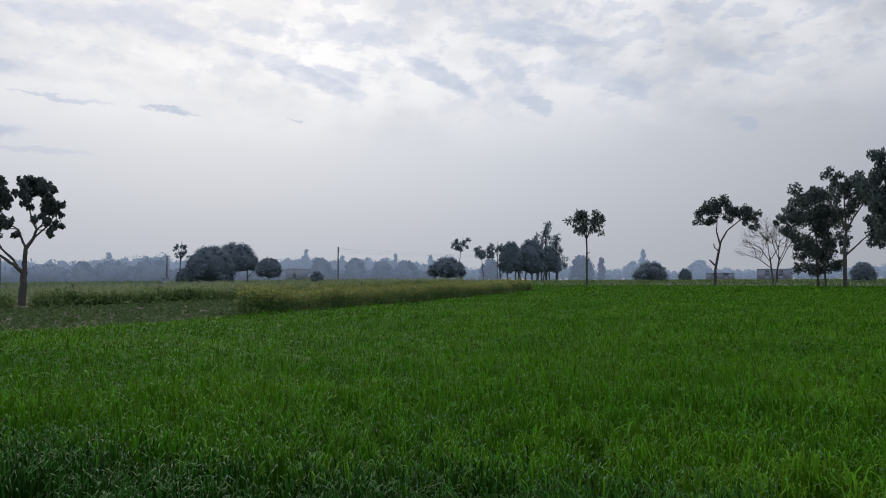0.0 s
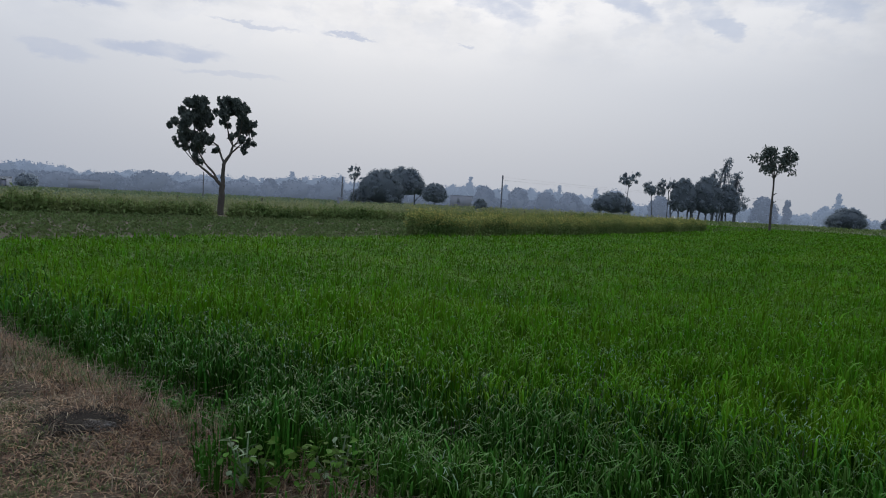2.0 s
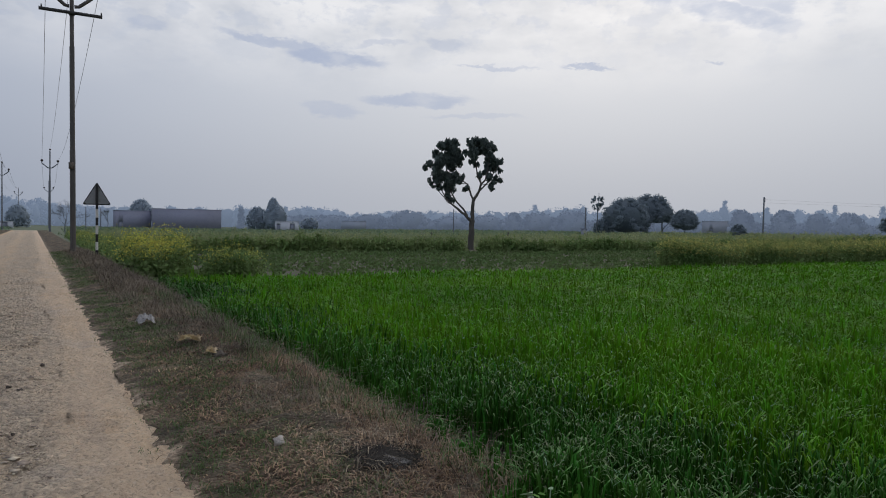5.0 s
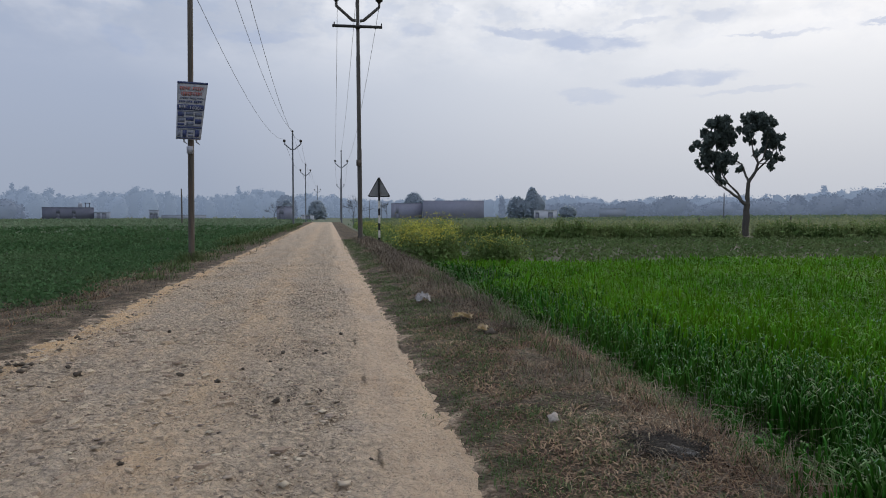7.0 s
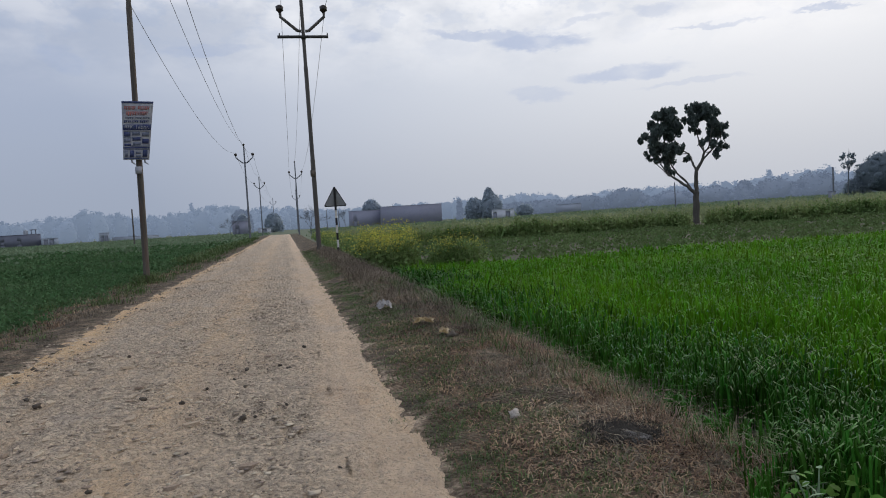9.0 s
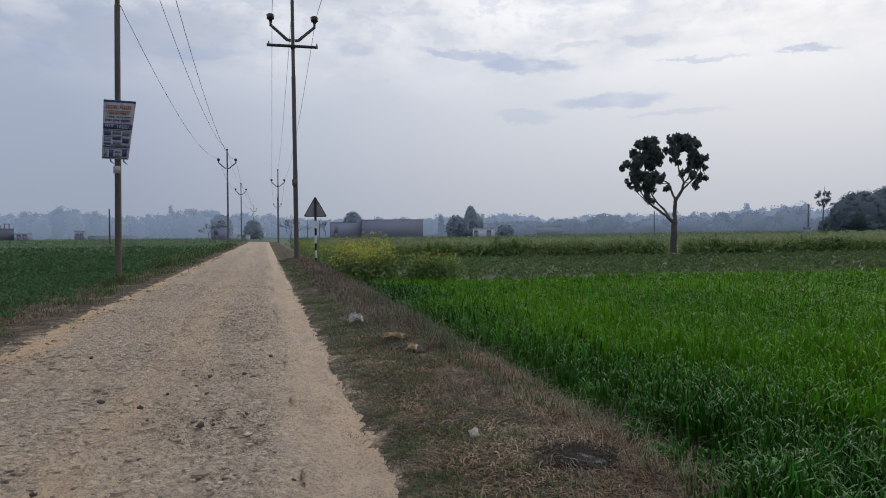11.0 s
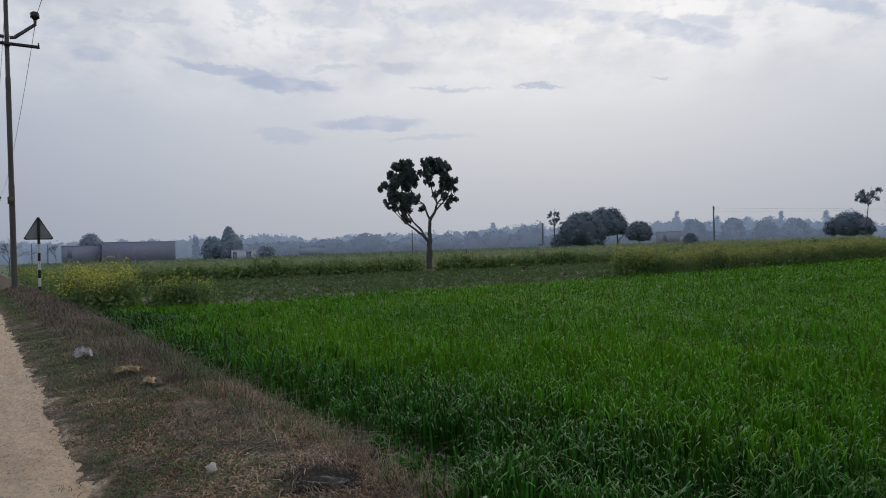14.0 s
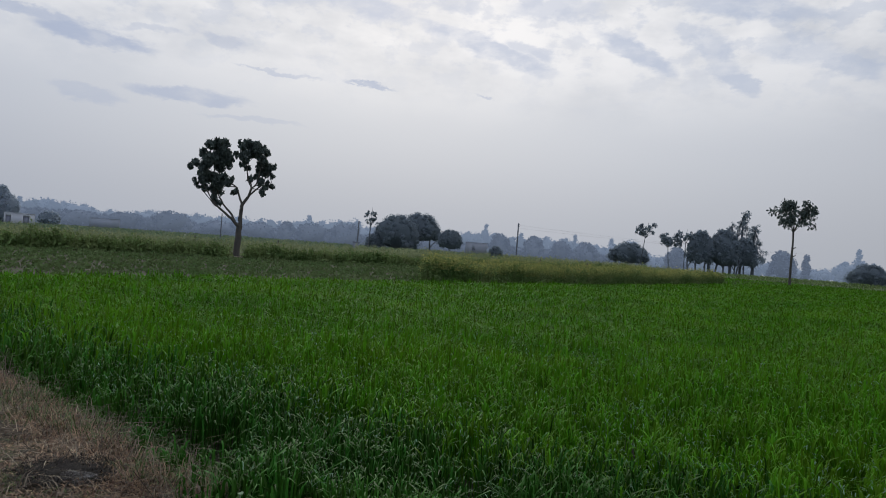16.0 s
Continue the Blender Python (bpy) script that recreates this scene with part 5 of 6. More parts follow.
wires(P1, P2R, 1.1, 8.55, 7.6, 10.7, 9.75)
wires(P2R, P3R, 1.0, 7.6, 7.6, 9.75, 9.75, 0.012)
PB, P2L, P3L, P4L = (-3.21, 16.9), around(-3.42, 72), around(-2.39, 118), around(-1.4, 205)
power_pole(*PB, 9.4, 0.7, "steel", "weathered steel power pole with a notice board", arm_z=7.5, girth=0.070)
power_pole(*P2L, 9.7, 0, "far_steel", "distant power pole with two raised arms", bar=False, arm_z=7.9)
power_pole(*P3L, 9.7, 0, "far_steel", "distant power pole with two raised arms", bar=False, arm_z=7.9)
power_pole(*P4L, 9.7, 0, "far_steel", "distant power pole with two raised arms", bar=False, arm_z=7.9)
wires(PB, P2L, 1.5, 7.5, 7.9, 9.4, 9.7)
wires(P2L, P3L, 1.0, 7.9, 7.9, 9.7, 9.7, 0.011)
wires(P3L, P4L, 1.2, 7.9, 7.9, 9.7, 9.7, 0.012)
P0 = (1.6, -34.0)
power_pole(*P0, 10.7, 0, "steel", "steel power pole behind the viewer", arm_z=8.55)
wires(P0, P1, 1.1, 8.55, 8.55, 10.7, 10.7)


def plain_post(bearing, reach, top, radius, label, mat="far_steel", name="post"):
    x, y = around(bearing, reach)
    z = float(gz(x, y))
    h = height(reach, top) - z
    ob = thing(name, (x, y, z), label, "pole")
    g = Geo()
    g.tube([(0, 0, -0.3), (0, 0, h * 0.5), (0, 0, h), (0, 0, h + 0.01)], [radius, radius * 0.95, radius * 0.85, 0.005], 10)
    part("shaft", smooth(g.mesh("shaft", M[mat])), parent=ob)
    return ob


mid = plain_post(56.5, 118, 2.92, 0.13, "bare upright pole beyond the mustard field", name="power_pole")
for k in range(2):
    g = Geo()
    hz = height(118, 2.92) - float(gz(*around(56.5, 118)))
    g.tube([(0, -0.12, hz - 0.25 - 0.35 * k), (0.16, -0.12, hz - 0.25 - 0.35 * k)], [0.07, 0.07], 8)
    part("insulator", g.mesh("insulator", M["glaze"]), parent=mid)
plain_post(42.95, 112, 2.05, 0.12, "bare upright post beside a small hut")
plain_post(31.85, 110, 1.75, 0.09, "thin upright post in the mustard field")
plain_post(-12.1, 78, 2.1, 0.08, "thin upright post in the green field", "dark_steel")
plain_post(2.9, 140, 1.25, 0.09, "thin far post beside the road")
plain_post(3.9, 140, 1.15, 0.09, "thin far post beside the road")
for bearing, top in ((62.5, 0.0), (58.6, 0.0), (36.5, -0.1), (30.0, -0.2)):
    plain_post(bearing, 66, top, 0.07, "short dark stump among the mustard", "bark", "stump")
for b0, b1, el in ((56.5, 64.0, 2.55), (56.5, 64.0, 2.3)):
    g = Geo()
    (xa, ya), (xb, yb) = around(b0, 118), around(78.5, 210)
    za = height(118, el + 0.2)
    g.tube([(xa + (xb - xa) * t, ya + (yb - ya) * t, za + (8.2 - za) * t - 2.4 * t * (1 - t)) for t in np.linspace(0, 1, 17)], [0.007] * 17, 4)
    tagged(part("power_line", g.mesh("power_line", M["wire"])), "far sagging wire above the fields", "cable", "overhead wires")

# ---- notice board on its pole: a thin bent sheet with faded print ----
BW, BH = 0.67, 1.33
bz = 2.88
board = thing("notice_board", (PB[0], PB[1] - 0.16, bz), "faded printed notice board tied to a pole", "sign")
board.matrix_basis = pose(PB[0] + 0.03, PB[1] - 0.17, bz + float(gz(*PB)), 0, 3.5, 6)


def sheet_point(u, v, off=0.0):
    """A place on the bent sheet: u across -0.5 to 0.5, v up 0 to 1."""
    narrow = 0.80 + 0.20 * v
    curl = 0.16 * max(0.0, u) ** 1.5 * (1 - v)
    return ((u * BW + 0.05 * (v - 0.5)) * narrow, curl + 0.02 * math.sin(v * 5 + u * 2) - off, v * BH + 0.03 * u)


def sheet(u0, u1, v0, v1, off, nu=6, nv=8):
    g = Geo()
    v = [sheet_point(u0 + (u1 - u0) * i / nu, v0 + (v1 - v0) * j / nv, o) for o in (off, off - 0.004) for j in range(nv + 1) for i in range(nu + 1)]
    n, k = nu + 1, (nu + 1) * (nv + 1)
    f = []
    for j in range(nv):
        for i in range(nu):
            q = (j * n + i, j * n + i + 1, (j + 1) * n + i + 1, (j + 1) * n + i)
            f += [q, tuple(k + c for c in q[::-1])]
    edge = [i for i in range(n)] + [(j + 1) * n + nu for j in range(nv)] + [nv * n + nu - 1 - i for i in range(nu)] + [(nv - 1 - j) * n for j in range(nv)]
    for a, b in zip(edge, edge[1:] + edge[:1]):
        f.append((b, a, k + a, k + b))
    g.add(v, f)
    return g


face = part("sheet", sheet(-0.5, 0.5, 0, 1, 0.0, 8, 12).mesh("sheet", M["flex"]), parent=board)
part("border", sheet(-0.5, 0.5, 0.965, 1.0, 0.006, 8, 1).mesh("border", M["navy"]), parent=face)
part("band", sheet(-0.48, 0.48, 0.51, 0.605, 0.006, 8, 2).mesh("band", M["navy"]), parent=face, label="dark blue printed band")
part("band", sheet(-0.48, 0.48, 0.195, 0.225, 0.006, 8, 1).mesh("band", M["navy"]), parent=face, label="dark blue printed band")
rr = np.random.default_rng(5)
for v0, h, mat, words in ((0.85, 0.055, "red", ((-0.42, -0.06), (0.02, 0.40))), (0.755, 0.06, "red", ((-0.36, 0.36),)), (0.70, 0.022, "greyprint", ((-0.4, -0.1), (-0.05, 0.15), (0.2, 0.4))),
                          (0.635, 0.03, "navy", ((-0.43, -0.2), (-0.16, 0.05), (0.1, 0.4))), (0.54, 0.045, "flex", ((-0.42, -0.12),))):
    for u0, u1 in words:
        part("text_bar", sheet(u0, u1, v0 + h, v0 + h + 0.008, 0.010, 4, 1).mesh("text_bar", M[mat]), parent=face)
        u = u0
        while u < u1 - 0.03:
            wd = rr.uniform(0.02, 0.05)
            part("text_bar", sheet(u, u + wd, v0 + rr.uniform(0, h * 0.3), v0 + h, 0.010, 1, 1).mesh("text_bar", M[mat]), parent=face)
            u += wd + 0.022
for u0, u1, v0, v1, mat in ((-0.45, -0.22, 0.40, 0.48, "navy"), (-0.16, 0.12, 0.42, 0.48, "greyprint"), (0.18, 0.44, 0.40, 0.47, "greyprint"), (-0.45, -0.2, 0.30, 0.36, "greyprint"), (-0.15, 0.14, 0.33, 0.39, "navy"),
                            (-0.12, 0.16, 0.25, 0.30, "greyprint"), (0.2, 0.44, 0.28, 0.36, "navy"), (-0.45, -0.2, 0.24, 0.28, "navy"), (-0.44, -0.32, 0.05, 0.16, "greyprint"), (-0.24, -0.08, 0.04, 0.16, "navy"),
                            (-0.02, 0.18, 0.10, 0.14, "greyprint"), (-0.02, 0.18, 0.04, 0.08, "greyprint"), (0.24, 0.42, 0.05, 0.17, "navy"), (-0.45, 0.44, 0.488, 0.500, "greyprint"), (-0.45, 0.2, 0.375, 0.385, "greyprint"), (-0.18, 0.44, 0.232, 0.244, "greyprint"), (-0.45, 0.44, 0.012, 0.03, "navy"), (-0.45, 0.44, 0.172, 0.186, "greyprint")):
    part("print_block", sheet(u0, u1, v0, v1, 0.010, 3, 2).mesh("print_block", M[mat]), parent=face)
font = bpy.data.curves.new("price", "FONT")
font.body, font.size, font.extrude, font.align_x = "1600/-", 0.115, 0.001, "CENTER"
tmp = bpy.data.objects.new("price", font)
scene.collection.objects.link(tmp)
bpy.context.view_layer.update()
price = bpy.data.meshes.new_from_object(tmp.evaluated_get(bpy.context.evaluated_depsgraph_get()))
bpy.data.objects.remove(tmp)
price.materials.clear()
price.materials.append(M["flex"])
lettering = part("lettering", price, parent=face, label="white printed price")
lettering.matrix_basis = Matrix.Translation((0.12, -0.018, 0.525 * BH)) @ pose(0, 0, 0, 90, 0, 6)
for u in (-0.22, 0.28):
    g = Geo()
    x0, y0, z0 = sheet_point(u, 0.0)
    g.tube([(x0, y0 + 0.03, z0 + 0.1), (x0 + 0.03, y0 + 0.05, z0 - 0.05), (x0 + 0.10, y0 + 0.06, z0 - 0.10)], [0.02, 0.022, 0.008], 6)
    part("torn_strip", g.mesh("torn_strip", M["flex"]), parent=board)
g = Geo()
g.box((-0.06, -0.03, 0), (0.08, 0.0, 0.17))
scrap = thing("paper_tag", (PB[0] + 0.03, PB[1] - 0.14, bz - 0.36), "small pale paper tag stuck on the pole", "sign")
part("sheet", g.mesh("sheet", M["flex"]), parent=scrap)

# ---- road sign seen from behind ----
sx, sy = 1.78, 25.1
sz = float(gz(sx, sy))
sign = thing("road_sign", (sx, sy, sz), "triangular warning sign seen from behind on a banded post", "sign", turn_z=0)
levels = (-0.3, 0.0, 0.26, 0.53, 0.79, 1.08, 1.34, 1.62, 2.46)
for k in range(len(levels) - 1):
    g = Geo()
    g.tube([(0, 0, levels[k]), (0, 0, levels[k + 1])], [0.042, 0.042], 12)
    part("post_band", smooth(g.mesh("post_band", M["black" if k % 2 else "white"])), parent=sign)


def triangle(half, tall, y0, y1, base, cut=0.04):
    """A plate with clipped corners."""
    out = [(-half + cut, base), (half - cut, base), (half, base + cut), (cut * 0.6, base + tall), (-cut * 0.6, base + tall), (-half, base + cut)]
    bm = bmesh.new()
    a = [bm.verts.new((x, y0, z)) for x, z in out]
    b = [bm.verts.new((x, y1, z)) for x, z in out]
    bm.faces.new(a)
    bm.faces.new(b[::-1])
    for i in range(len(out)):
        j = (i + 1) % len(out)
        bm.faces.new((a[j], a[i], b[i], b[j]))
    bmesh.ops.recalc_face_normals(bm, faces=bm.faces)
    return bm


sign_plate = part("plate", triangle(0.365, 0.62, 0.044, 0.052, 1.795), M["plate"], sign, "bare grey metal back")
part("rim", triangle(0.41, 0.72, 0.05, 0.065, 1.76), M["black"], sign_plate, "dark folded rim")

# ---- litter and lumps ----
def rock(name, x, y, size, mat, label, category, seed, flatten=0.7, group=""):
    v, f = lump((0, 0, 0), (size, size * 0.8, size * flatten), seed, 0.55)
    ob = part(name, np_mesh(name, v, f, M[mat]))
    ob.matrix_basis = pose(x, y, float(gz(x, y)) + size * flatten * 0.55, 0, 0, seed * 47 % 360)
    return tagged(ob, label, category, group)


for i, (x, y, s) in enumerate(((-0.19, 4.19, 0.040), (-0.60, 4.71, 0.036), (-0.26, 3.64, 0.022), (-0.25, 5.56, 0.034), (-0.32, 5.26, 0.026), (0.07, 5.48, 0.034), (-0.88, 4.95, 0.036), (-1.56, 5.06, 0.045),
                               (-1.60, 4.70, 0.030), (0.06, 4.39, 0.022), (0.30, 3.18, 0.020), (-0.77, 3.30, 0.024), (-1.36, 6.73, 0.030), (0.20, 6.36, 0.030), (0.13, 5.04, 0.022), (-0.23, 5.01, 0.024),
                               (-0.49, 5.07, 0.024), (-1.71, 5.31, 0.034), (0.0, 5.62, 0.028), (-0.42, 3.66, 0.018), (-0.12, 4.2, 0.018))):
    rock("clod", x, y, s * 0.62, "clod", "dark lump of dried earth on the road", "clod", i + 1, 0.65, "clods on the road")
rock("brick_lump", 1.223, 3.44, 0.036, "pale_stone", "pale broken brick lying on the verge", "brick", 40, 0.7)
rock("clod", 1.44, 5.75, 0.06, "clod", "dark lump of burnt earth on the verge", "clod", 41, 0.6)


def crumpled(name, x, y, w, d, h, mat, label, category, seed):
    """A thin crumpled sheet lying on the ground."""
    n = 12
    v = []
    for j in range(n + 1):
        for i in range(n + 1):
            u, t = i / n - 0.5, j / n - 0.5
            fold = abs(noise.noise(Vector((u * 5 + seed, t * 5, seed)))) + 0.5 * abs(noise.noise(Vector((u * 11, t * 11 + seed, 3))))
            edge = min(1.0, max(0.0, 2.2 - 6.5 * (u * u + t * t)))
            v.append((u * w * (1 + 0.3 * noise.noise(Vector((t * 4, seed, 1)))), t * d * (1 + 0.3 * noise.noise(Vector((u * 4, seed, 2)))), h * (fold * 1.1 + 0.35) * edge + 0.012))
    f = [(j * (n + 1) + i, j * (n + 1) + i + 1, (j + 1) * (n + 1) + i + 1, (j + 1) * (n + 1) + i) for j in range(n) for i in range(n)]
    ob = part(name, np_mesh(name, v, f, M[mat]))
    ob.matrix_basis = pose(x, y, float(gz(x, y)) + 0.03, 0, 0, seed * 31)
    return tagged(ob, label, category)


crumpled("plastic_bag", 1.16, 8.02, 0.24, 0.17, 0.09, "plastic", "crumpled white plastic bag lying on dry weeds", "litter", 3)
crumpled("wrapper", 1.36, 6.56, 0.20, 0.12, 0.045, "paper", "crumpled brown wrapper lying on dry weeds", "litter", 5)
crumpled("wrapper", 1.40, 5.86, 0.14, 0.09, 0.04, "paper", "torn orange wrapper lying on dry weeds", "litter", 8)
rock("ash_mound", 1.585, 2.87, 0.075, "ash", "small grey mound of ash on the verge", "ash", 11, 0.28)

# ---- crops and grass ----
def blades(x, y, z, h, w, lean, r, droop=0.25, fine=True):
    """Bent grass blades as triangles."""
    n = len(x)
    a = r.uniform(0, 2 * np.pi, n)
    d = np.stack([np.cos(a), np.sin(a), np.zeros(n)], 1)
    b = a + np.pi / 2 + r.normal(0, 0.5, n)
    s = np.stack([np.cos(b), np.sin(b), np.zeros(n)], 1)
    base = np.stack([x, y, z], 1)
    h, w, lean = (np.broadcast_to(q, n)[:, None] for q in (h, w, lean))
    rows = []
    levels = ((0.0, 0.42), (0.5, 0.5), (0.85, 0.34)) if fine else ((0.0, 0.42), (0.6, 0.45))
    up3 = np.array((0, 0, 1.0))
    for t, k in levels:
        c = base + d * h * lean * t * t + up3 * h * (t - droop * t ** 4)
        rows += [c - s * w * k, c + s * w * k]
    rows.append(base + d * h * lean * 1.15 + up3 * h * (1 - 1.5 * droop))
    k = len(rows)
    v = np.stack(rows, 1).reshape(-1, 3)
    tri = [(0, 1, 3), (0, 3, 2), (2, 3, 5), (2, 5, 4), (4, 5, 6)] if fine else [(0, 1, 3), (0, 3, 2), (2, 3, 4)]
    f = (np.arange(n)[:, None, None] * k + np.array(tri)[None]).reshape(-1, 3)
    return v, f


def curled(x, y, z, h, w, lean, r):
    """Upright blades whose tips roll over, three to five levels each."""
    n = len(x)
    a = r.uniform(0, 2 * np.pi, n)
    d = np.stack([np.cos(a), np.sin(a), np.zeros(n)], 1)
    b = a + np.pi / 2 + r.normal(0, 0.35, n)
    s = np.stack([np.cos(b), np.sin(b), np.zeros(n)], 1)
    base = np.stack([x, y, z], 1)
    h, w, lean = (np.broadcast_to(q, n)[:, None] for q in (h, w, lean))
    reach = np.where(r.random(n) < 0.50, r.uniform(0.18, 0.48, n), r.uniform(0.03, 0.13, n))[:, None]
    drop = r.uniform(0.0, 0.27, n)[:, None]
    up3 = np.array((0, 0, 1.0))
    rows = []
    for t, out_, k in ((0.0, 0.0, 0.40), (0.62, 0.0, 0.5), (0.93, 0.22, 0.46), (0.99, 0.55, 0.36)):
        p = base + d * h * (lean * t * t + reach * out_) + up3 * h * t
        rows += [p - s * w * k, p + s * w * k]
    rows.append(base + d * h * (lean + reach) + up3 * h * (1.0 - drop))
    v = np.stack(rows, 1).reshape(-1, 3)
    tri = [(0, 1, 3), (0, 3, 2), (2, 3, 5), (2, 5, 4), (4, 5, 7), (4, 7, 6), (6, 7, 8)]
    return v, (np.arange(n)[:, None, None] * 9 + np.array(tri)[None]).reshape(-1, 3)


def wheat_edge(y):
    """The x at which the wheat begins, beside the verge."""
    return 2.27 - 0.29 * np.clip(4.2 - y, 0, 2.2) + 0.03 * np.clip(y - 4.5, 0, 8) + 0.04 * np.sin(y * 2.3) + 0.05 * np.sin(y * 5.1 + 1)


def in_rings(r, count_per, r0, r1, b0, b1):
    """Plan places in a ring round the viewer between two bearings."""
    area = (r1 * r1 - r0 * r0) * radians(b1 - b0) / 2
    n = int(area * count_per)
    q = np.sqrt(r.uniform(r0 * r0, r1 * r1, n))
    b = np.radians(r.uniform(b0, b1, n))
    return EYE[0] + q * np.sin(b), EYE[1] + q * np.cos(b)


r = np.random.default_rng(101)
wheat, dark_wheat = Geo(), Geo()
HOLES = ((2.40, 3.33, 0.26), (3.17, 2.2, 0.13), (2.12, 2.95, 0.2), (2.26, 3.14, 0.22), (3.0, 2.08, 0.10), (1.68, 1.80, 0.14), (1.78, 1.70, 0.12), (1.90, 1.60, 0.15), (2.6, 2.8, 0.12), (1.98, 2.55, 0.15), (1.86, 2.28, 0.12))
ring = 1.2
while ring < 88:
    r0, r1 = ring, ring * 1.3
    ring = r1
    mean = (r0 + r1) / 2
    w = 0.0112 * max(0.75, mean / 4.4) ** 0.80
    x, y = in_rings(r, (3500 if mean < 3.4 else 2650) * min(1.0, 4.2 / mean) ** 1.70, r0, r1, -5, 106)
    far_end = np.where(x > 60, 400, 16.6 + 0.25 * np.sin(x * 0.7) + 0.04 * np.clip(x - 20, 0, 38))
    wob = np.array([noise.noise(Vector((a * 1.1, b * 1.1, 21))) for a, b in zip(x, y)]) if r1 < 20 else 0.0
    keep = (x > wheat_edge(y) + 0.28 * wob * np.clip((y - 2.5) / 3, 0, 1)) & (y < far_end) & (x < 78 + 0.2 * y) & (y > -24)
    for hx0, hy0, hr in HOLES:
        keep &= ~((np.hypot((x - hx0), (y - hy0)) < hr) & (r.random(len(x)) < 0.9))
    x, y = x[keep], y[keep]
    tuftn = np.array([0.7 * noise.noise(Vector((a * 2.4, b * 2.4, 0))) + 1.0 * noise.noise(Vector((a * 8, b * 8, 5))) for a, b in zip(x, y)]) if r1 < 30 else np.zeros(len(x))
    near = min(1, mean / 12)
    keep = r.random(len(x)) < 0.36 + 1.7 * tuftn + 0.6 * near
    x, y, tuftn = x[keep], y[keep], tuftn[keep]
    n = len(x)
    swell = np.array([noise.noise(Vector((a * 0.45, b * 0.45, 12))) for a, b in zip(x, y)])
    h = np.clip(r.normal(0.265, 0.035, n) + 0.12 * tuftn + 0.05 * swell, 0.08, 0.42) * np.where(y < 6, np.clip(0.42 + 1.3 * (x - wheat_edge(y)), 0.42, 1), 1)
    wide = r.uniform(0.7, 1.3, n) * w
    z = gz(x, y) - 0.02
    curl = r.random(n) < np.clip((9.0 - mean) / 5.5, 0, 1)
    reach_in = x - wheat_edge(y) + 0.5 * tuftn
    # the shade-coloured wheat takes the verge's edge and the ground round the viewer
    darker_part = reach_in + r.normal(0, 0.45, n) + 1.2 * swell < 0.85 + 2.8 * (1 - step(2.0, 6.2, np.hypot(x, y)))
    bent = r.random(n) < 0.30 + 0.55 * near
    lean = np.where(bent, r.uniform(0.3, 1.0 + 0.6 * near, n), r.uniform(0.05, 0.35, n))
    for side_, into in ((darker_part, dark_wheat), (~darker_part, wheat)):
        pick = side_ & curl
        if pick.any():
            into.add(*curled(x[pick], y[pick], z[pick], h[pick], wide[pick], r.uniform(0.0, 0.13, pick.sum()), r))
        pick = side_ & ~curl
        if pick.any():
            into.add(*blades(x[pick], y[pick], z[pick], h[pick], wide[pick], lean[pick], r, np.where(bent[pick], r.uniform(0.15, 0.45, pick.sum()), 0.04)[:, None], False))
for r0, r1, per, w in ((0.8, 5.0, 900, 0.012), (5.0, 14, 150, 0.025)):
    x, y = in_rings(r, per, r0, r1, 106, 182)
    keep = x > wheat_edge(y)
    x, y = x[keep], y[keep]
    wheat.add(*blades(x, y, gz(x, y) - 0.02, r.uniform(0.20, 0.34, len(x)), w, 0.3, r, 0.1, False))
# loose slivers added for the sheen on nearby wheat tips
tips = Geo()
for r0, r1, per in ((1.4, 3.4, 480), (3.4, 5.5, 420), (5.5, 9.0, 60)):
    x, y = in_rings(r, per, r0, r1, -5, 106)
    keep = (x > wheat_edge(y) + 0.12) & (r.random(len(x)) < 0.6 + 0.6 * np.array([noise.noise(Vector((a * 1.3, b * 1.3, 9))) for a, b in zip(x, y)]))
    for hx0, hy0, hr in HOLES:
        keep &= np.hypot(x - hx0, y - hy0) > hr + 0.06
    x, y = x[keep], y[keep]
    n = len(x)
    tips.add(*blades(x, y, gz(x, y) - 0.02 + r.normal(0.265, 0.03, n), r.uniform(0.014, 0.038, n), r.uniform(0.003, 0.0055, n) * max(1.0, r1 / 5), r.uniform(0.8, 2.2, n), r, 0.5, False))
tagged(part("wheat_tips", tips.mesh("wheat_tips", M["tip_glint"])), "pale slivers painting sky glints on curled wheat tips", "wheat", kind="stuff")
tagged(part("wheat_fringe", dark_wheat.mesh("wheat_fringe", M["dark_wheat"])), "dusty wheat by the verge and viewer, shade put into its colour", "wheat", kind="stuff")
tagged(part("wheat_field", wheat.mesh("wheat_field", M["wheat"])), "dense young green wheat with bent leaf tips", "wheat", kind="stuff")


def leaf_crop(name, x, y, per, rad, tall, leaf, mat, label, category, r):
    """Low leafy plants: a loose mound of leaves for each place."""
    n = len(x)
    c = np.repeat(np.stack([x, y, gz(x, y)], 1), per, 0)
    size = np.repeat(r.uniform(0.7, 1.25, n), per)
    off = r.normal(0, 0.5, (n * per, 3)) * np.array((rad, rad, 0))
    off[:, 2] = r.uniform(0.12, 1.0, n * per) * tall * np.exp(-(off[:, 0] ** 2 + off[:, 1] ** 2) / (rad * rad))
    v, f = leaf_quads(c + off * size[:, None], leaf, r, 0.1, 0.75)
    return tagged(part(name, np_mesh(name, v, f, M[mat])), label, category, kind="stuff")


def far_band(x):
    """Where the potatoes end and the far mustard begins."""
    return 35.8 - 0.11 * np.clip(x, 0, 25)


rows_y = np.arange(17.2, 41, 0.62)
X, Y = np.meshgrid(np.arange(3.0, 76, 0.5), rows_y)
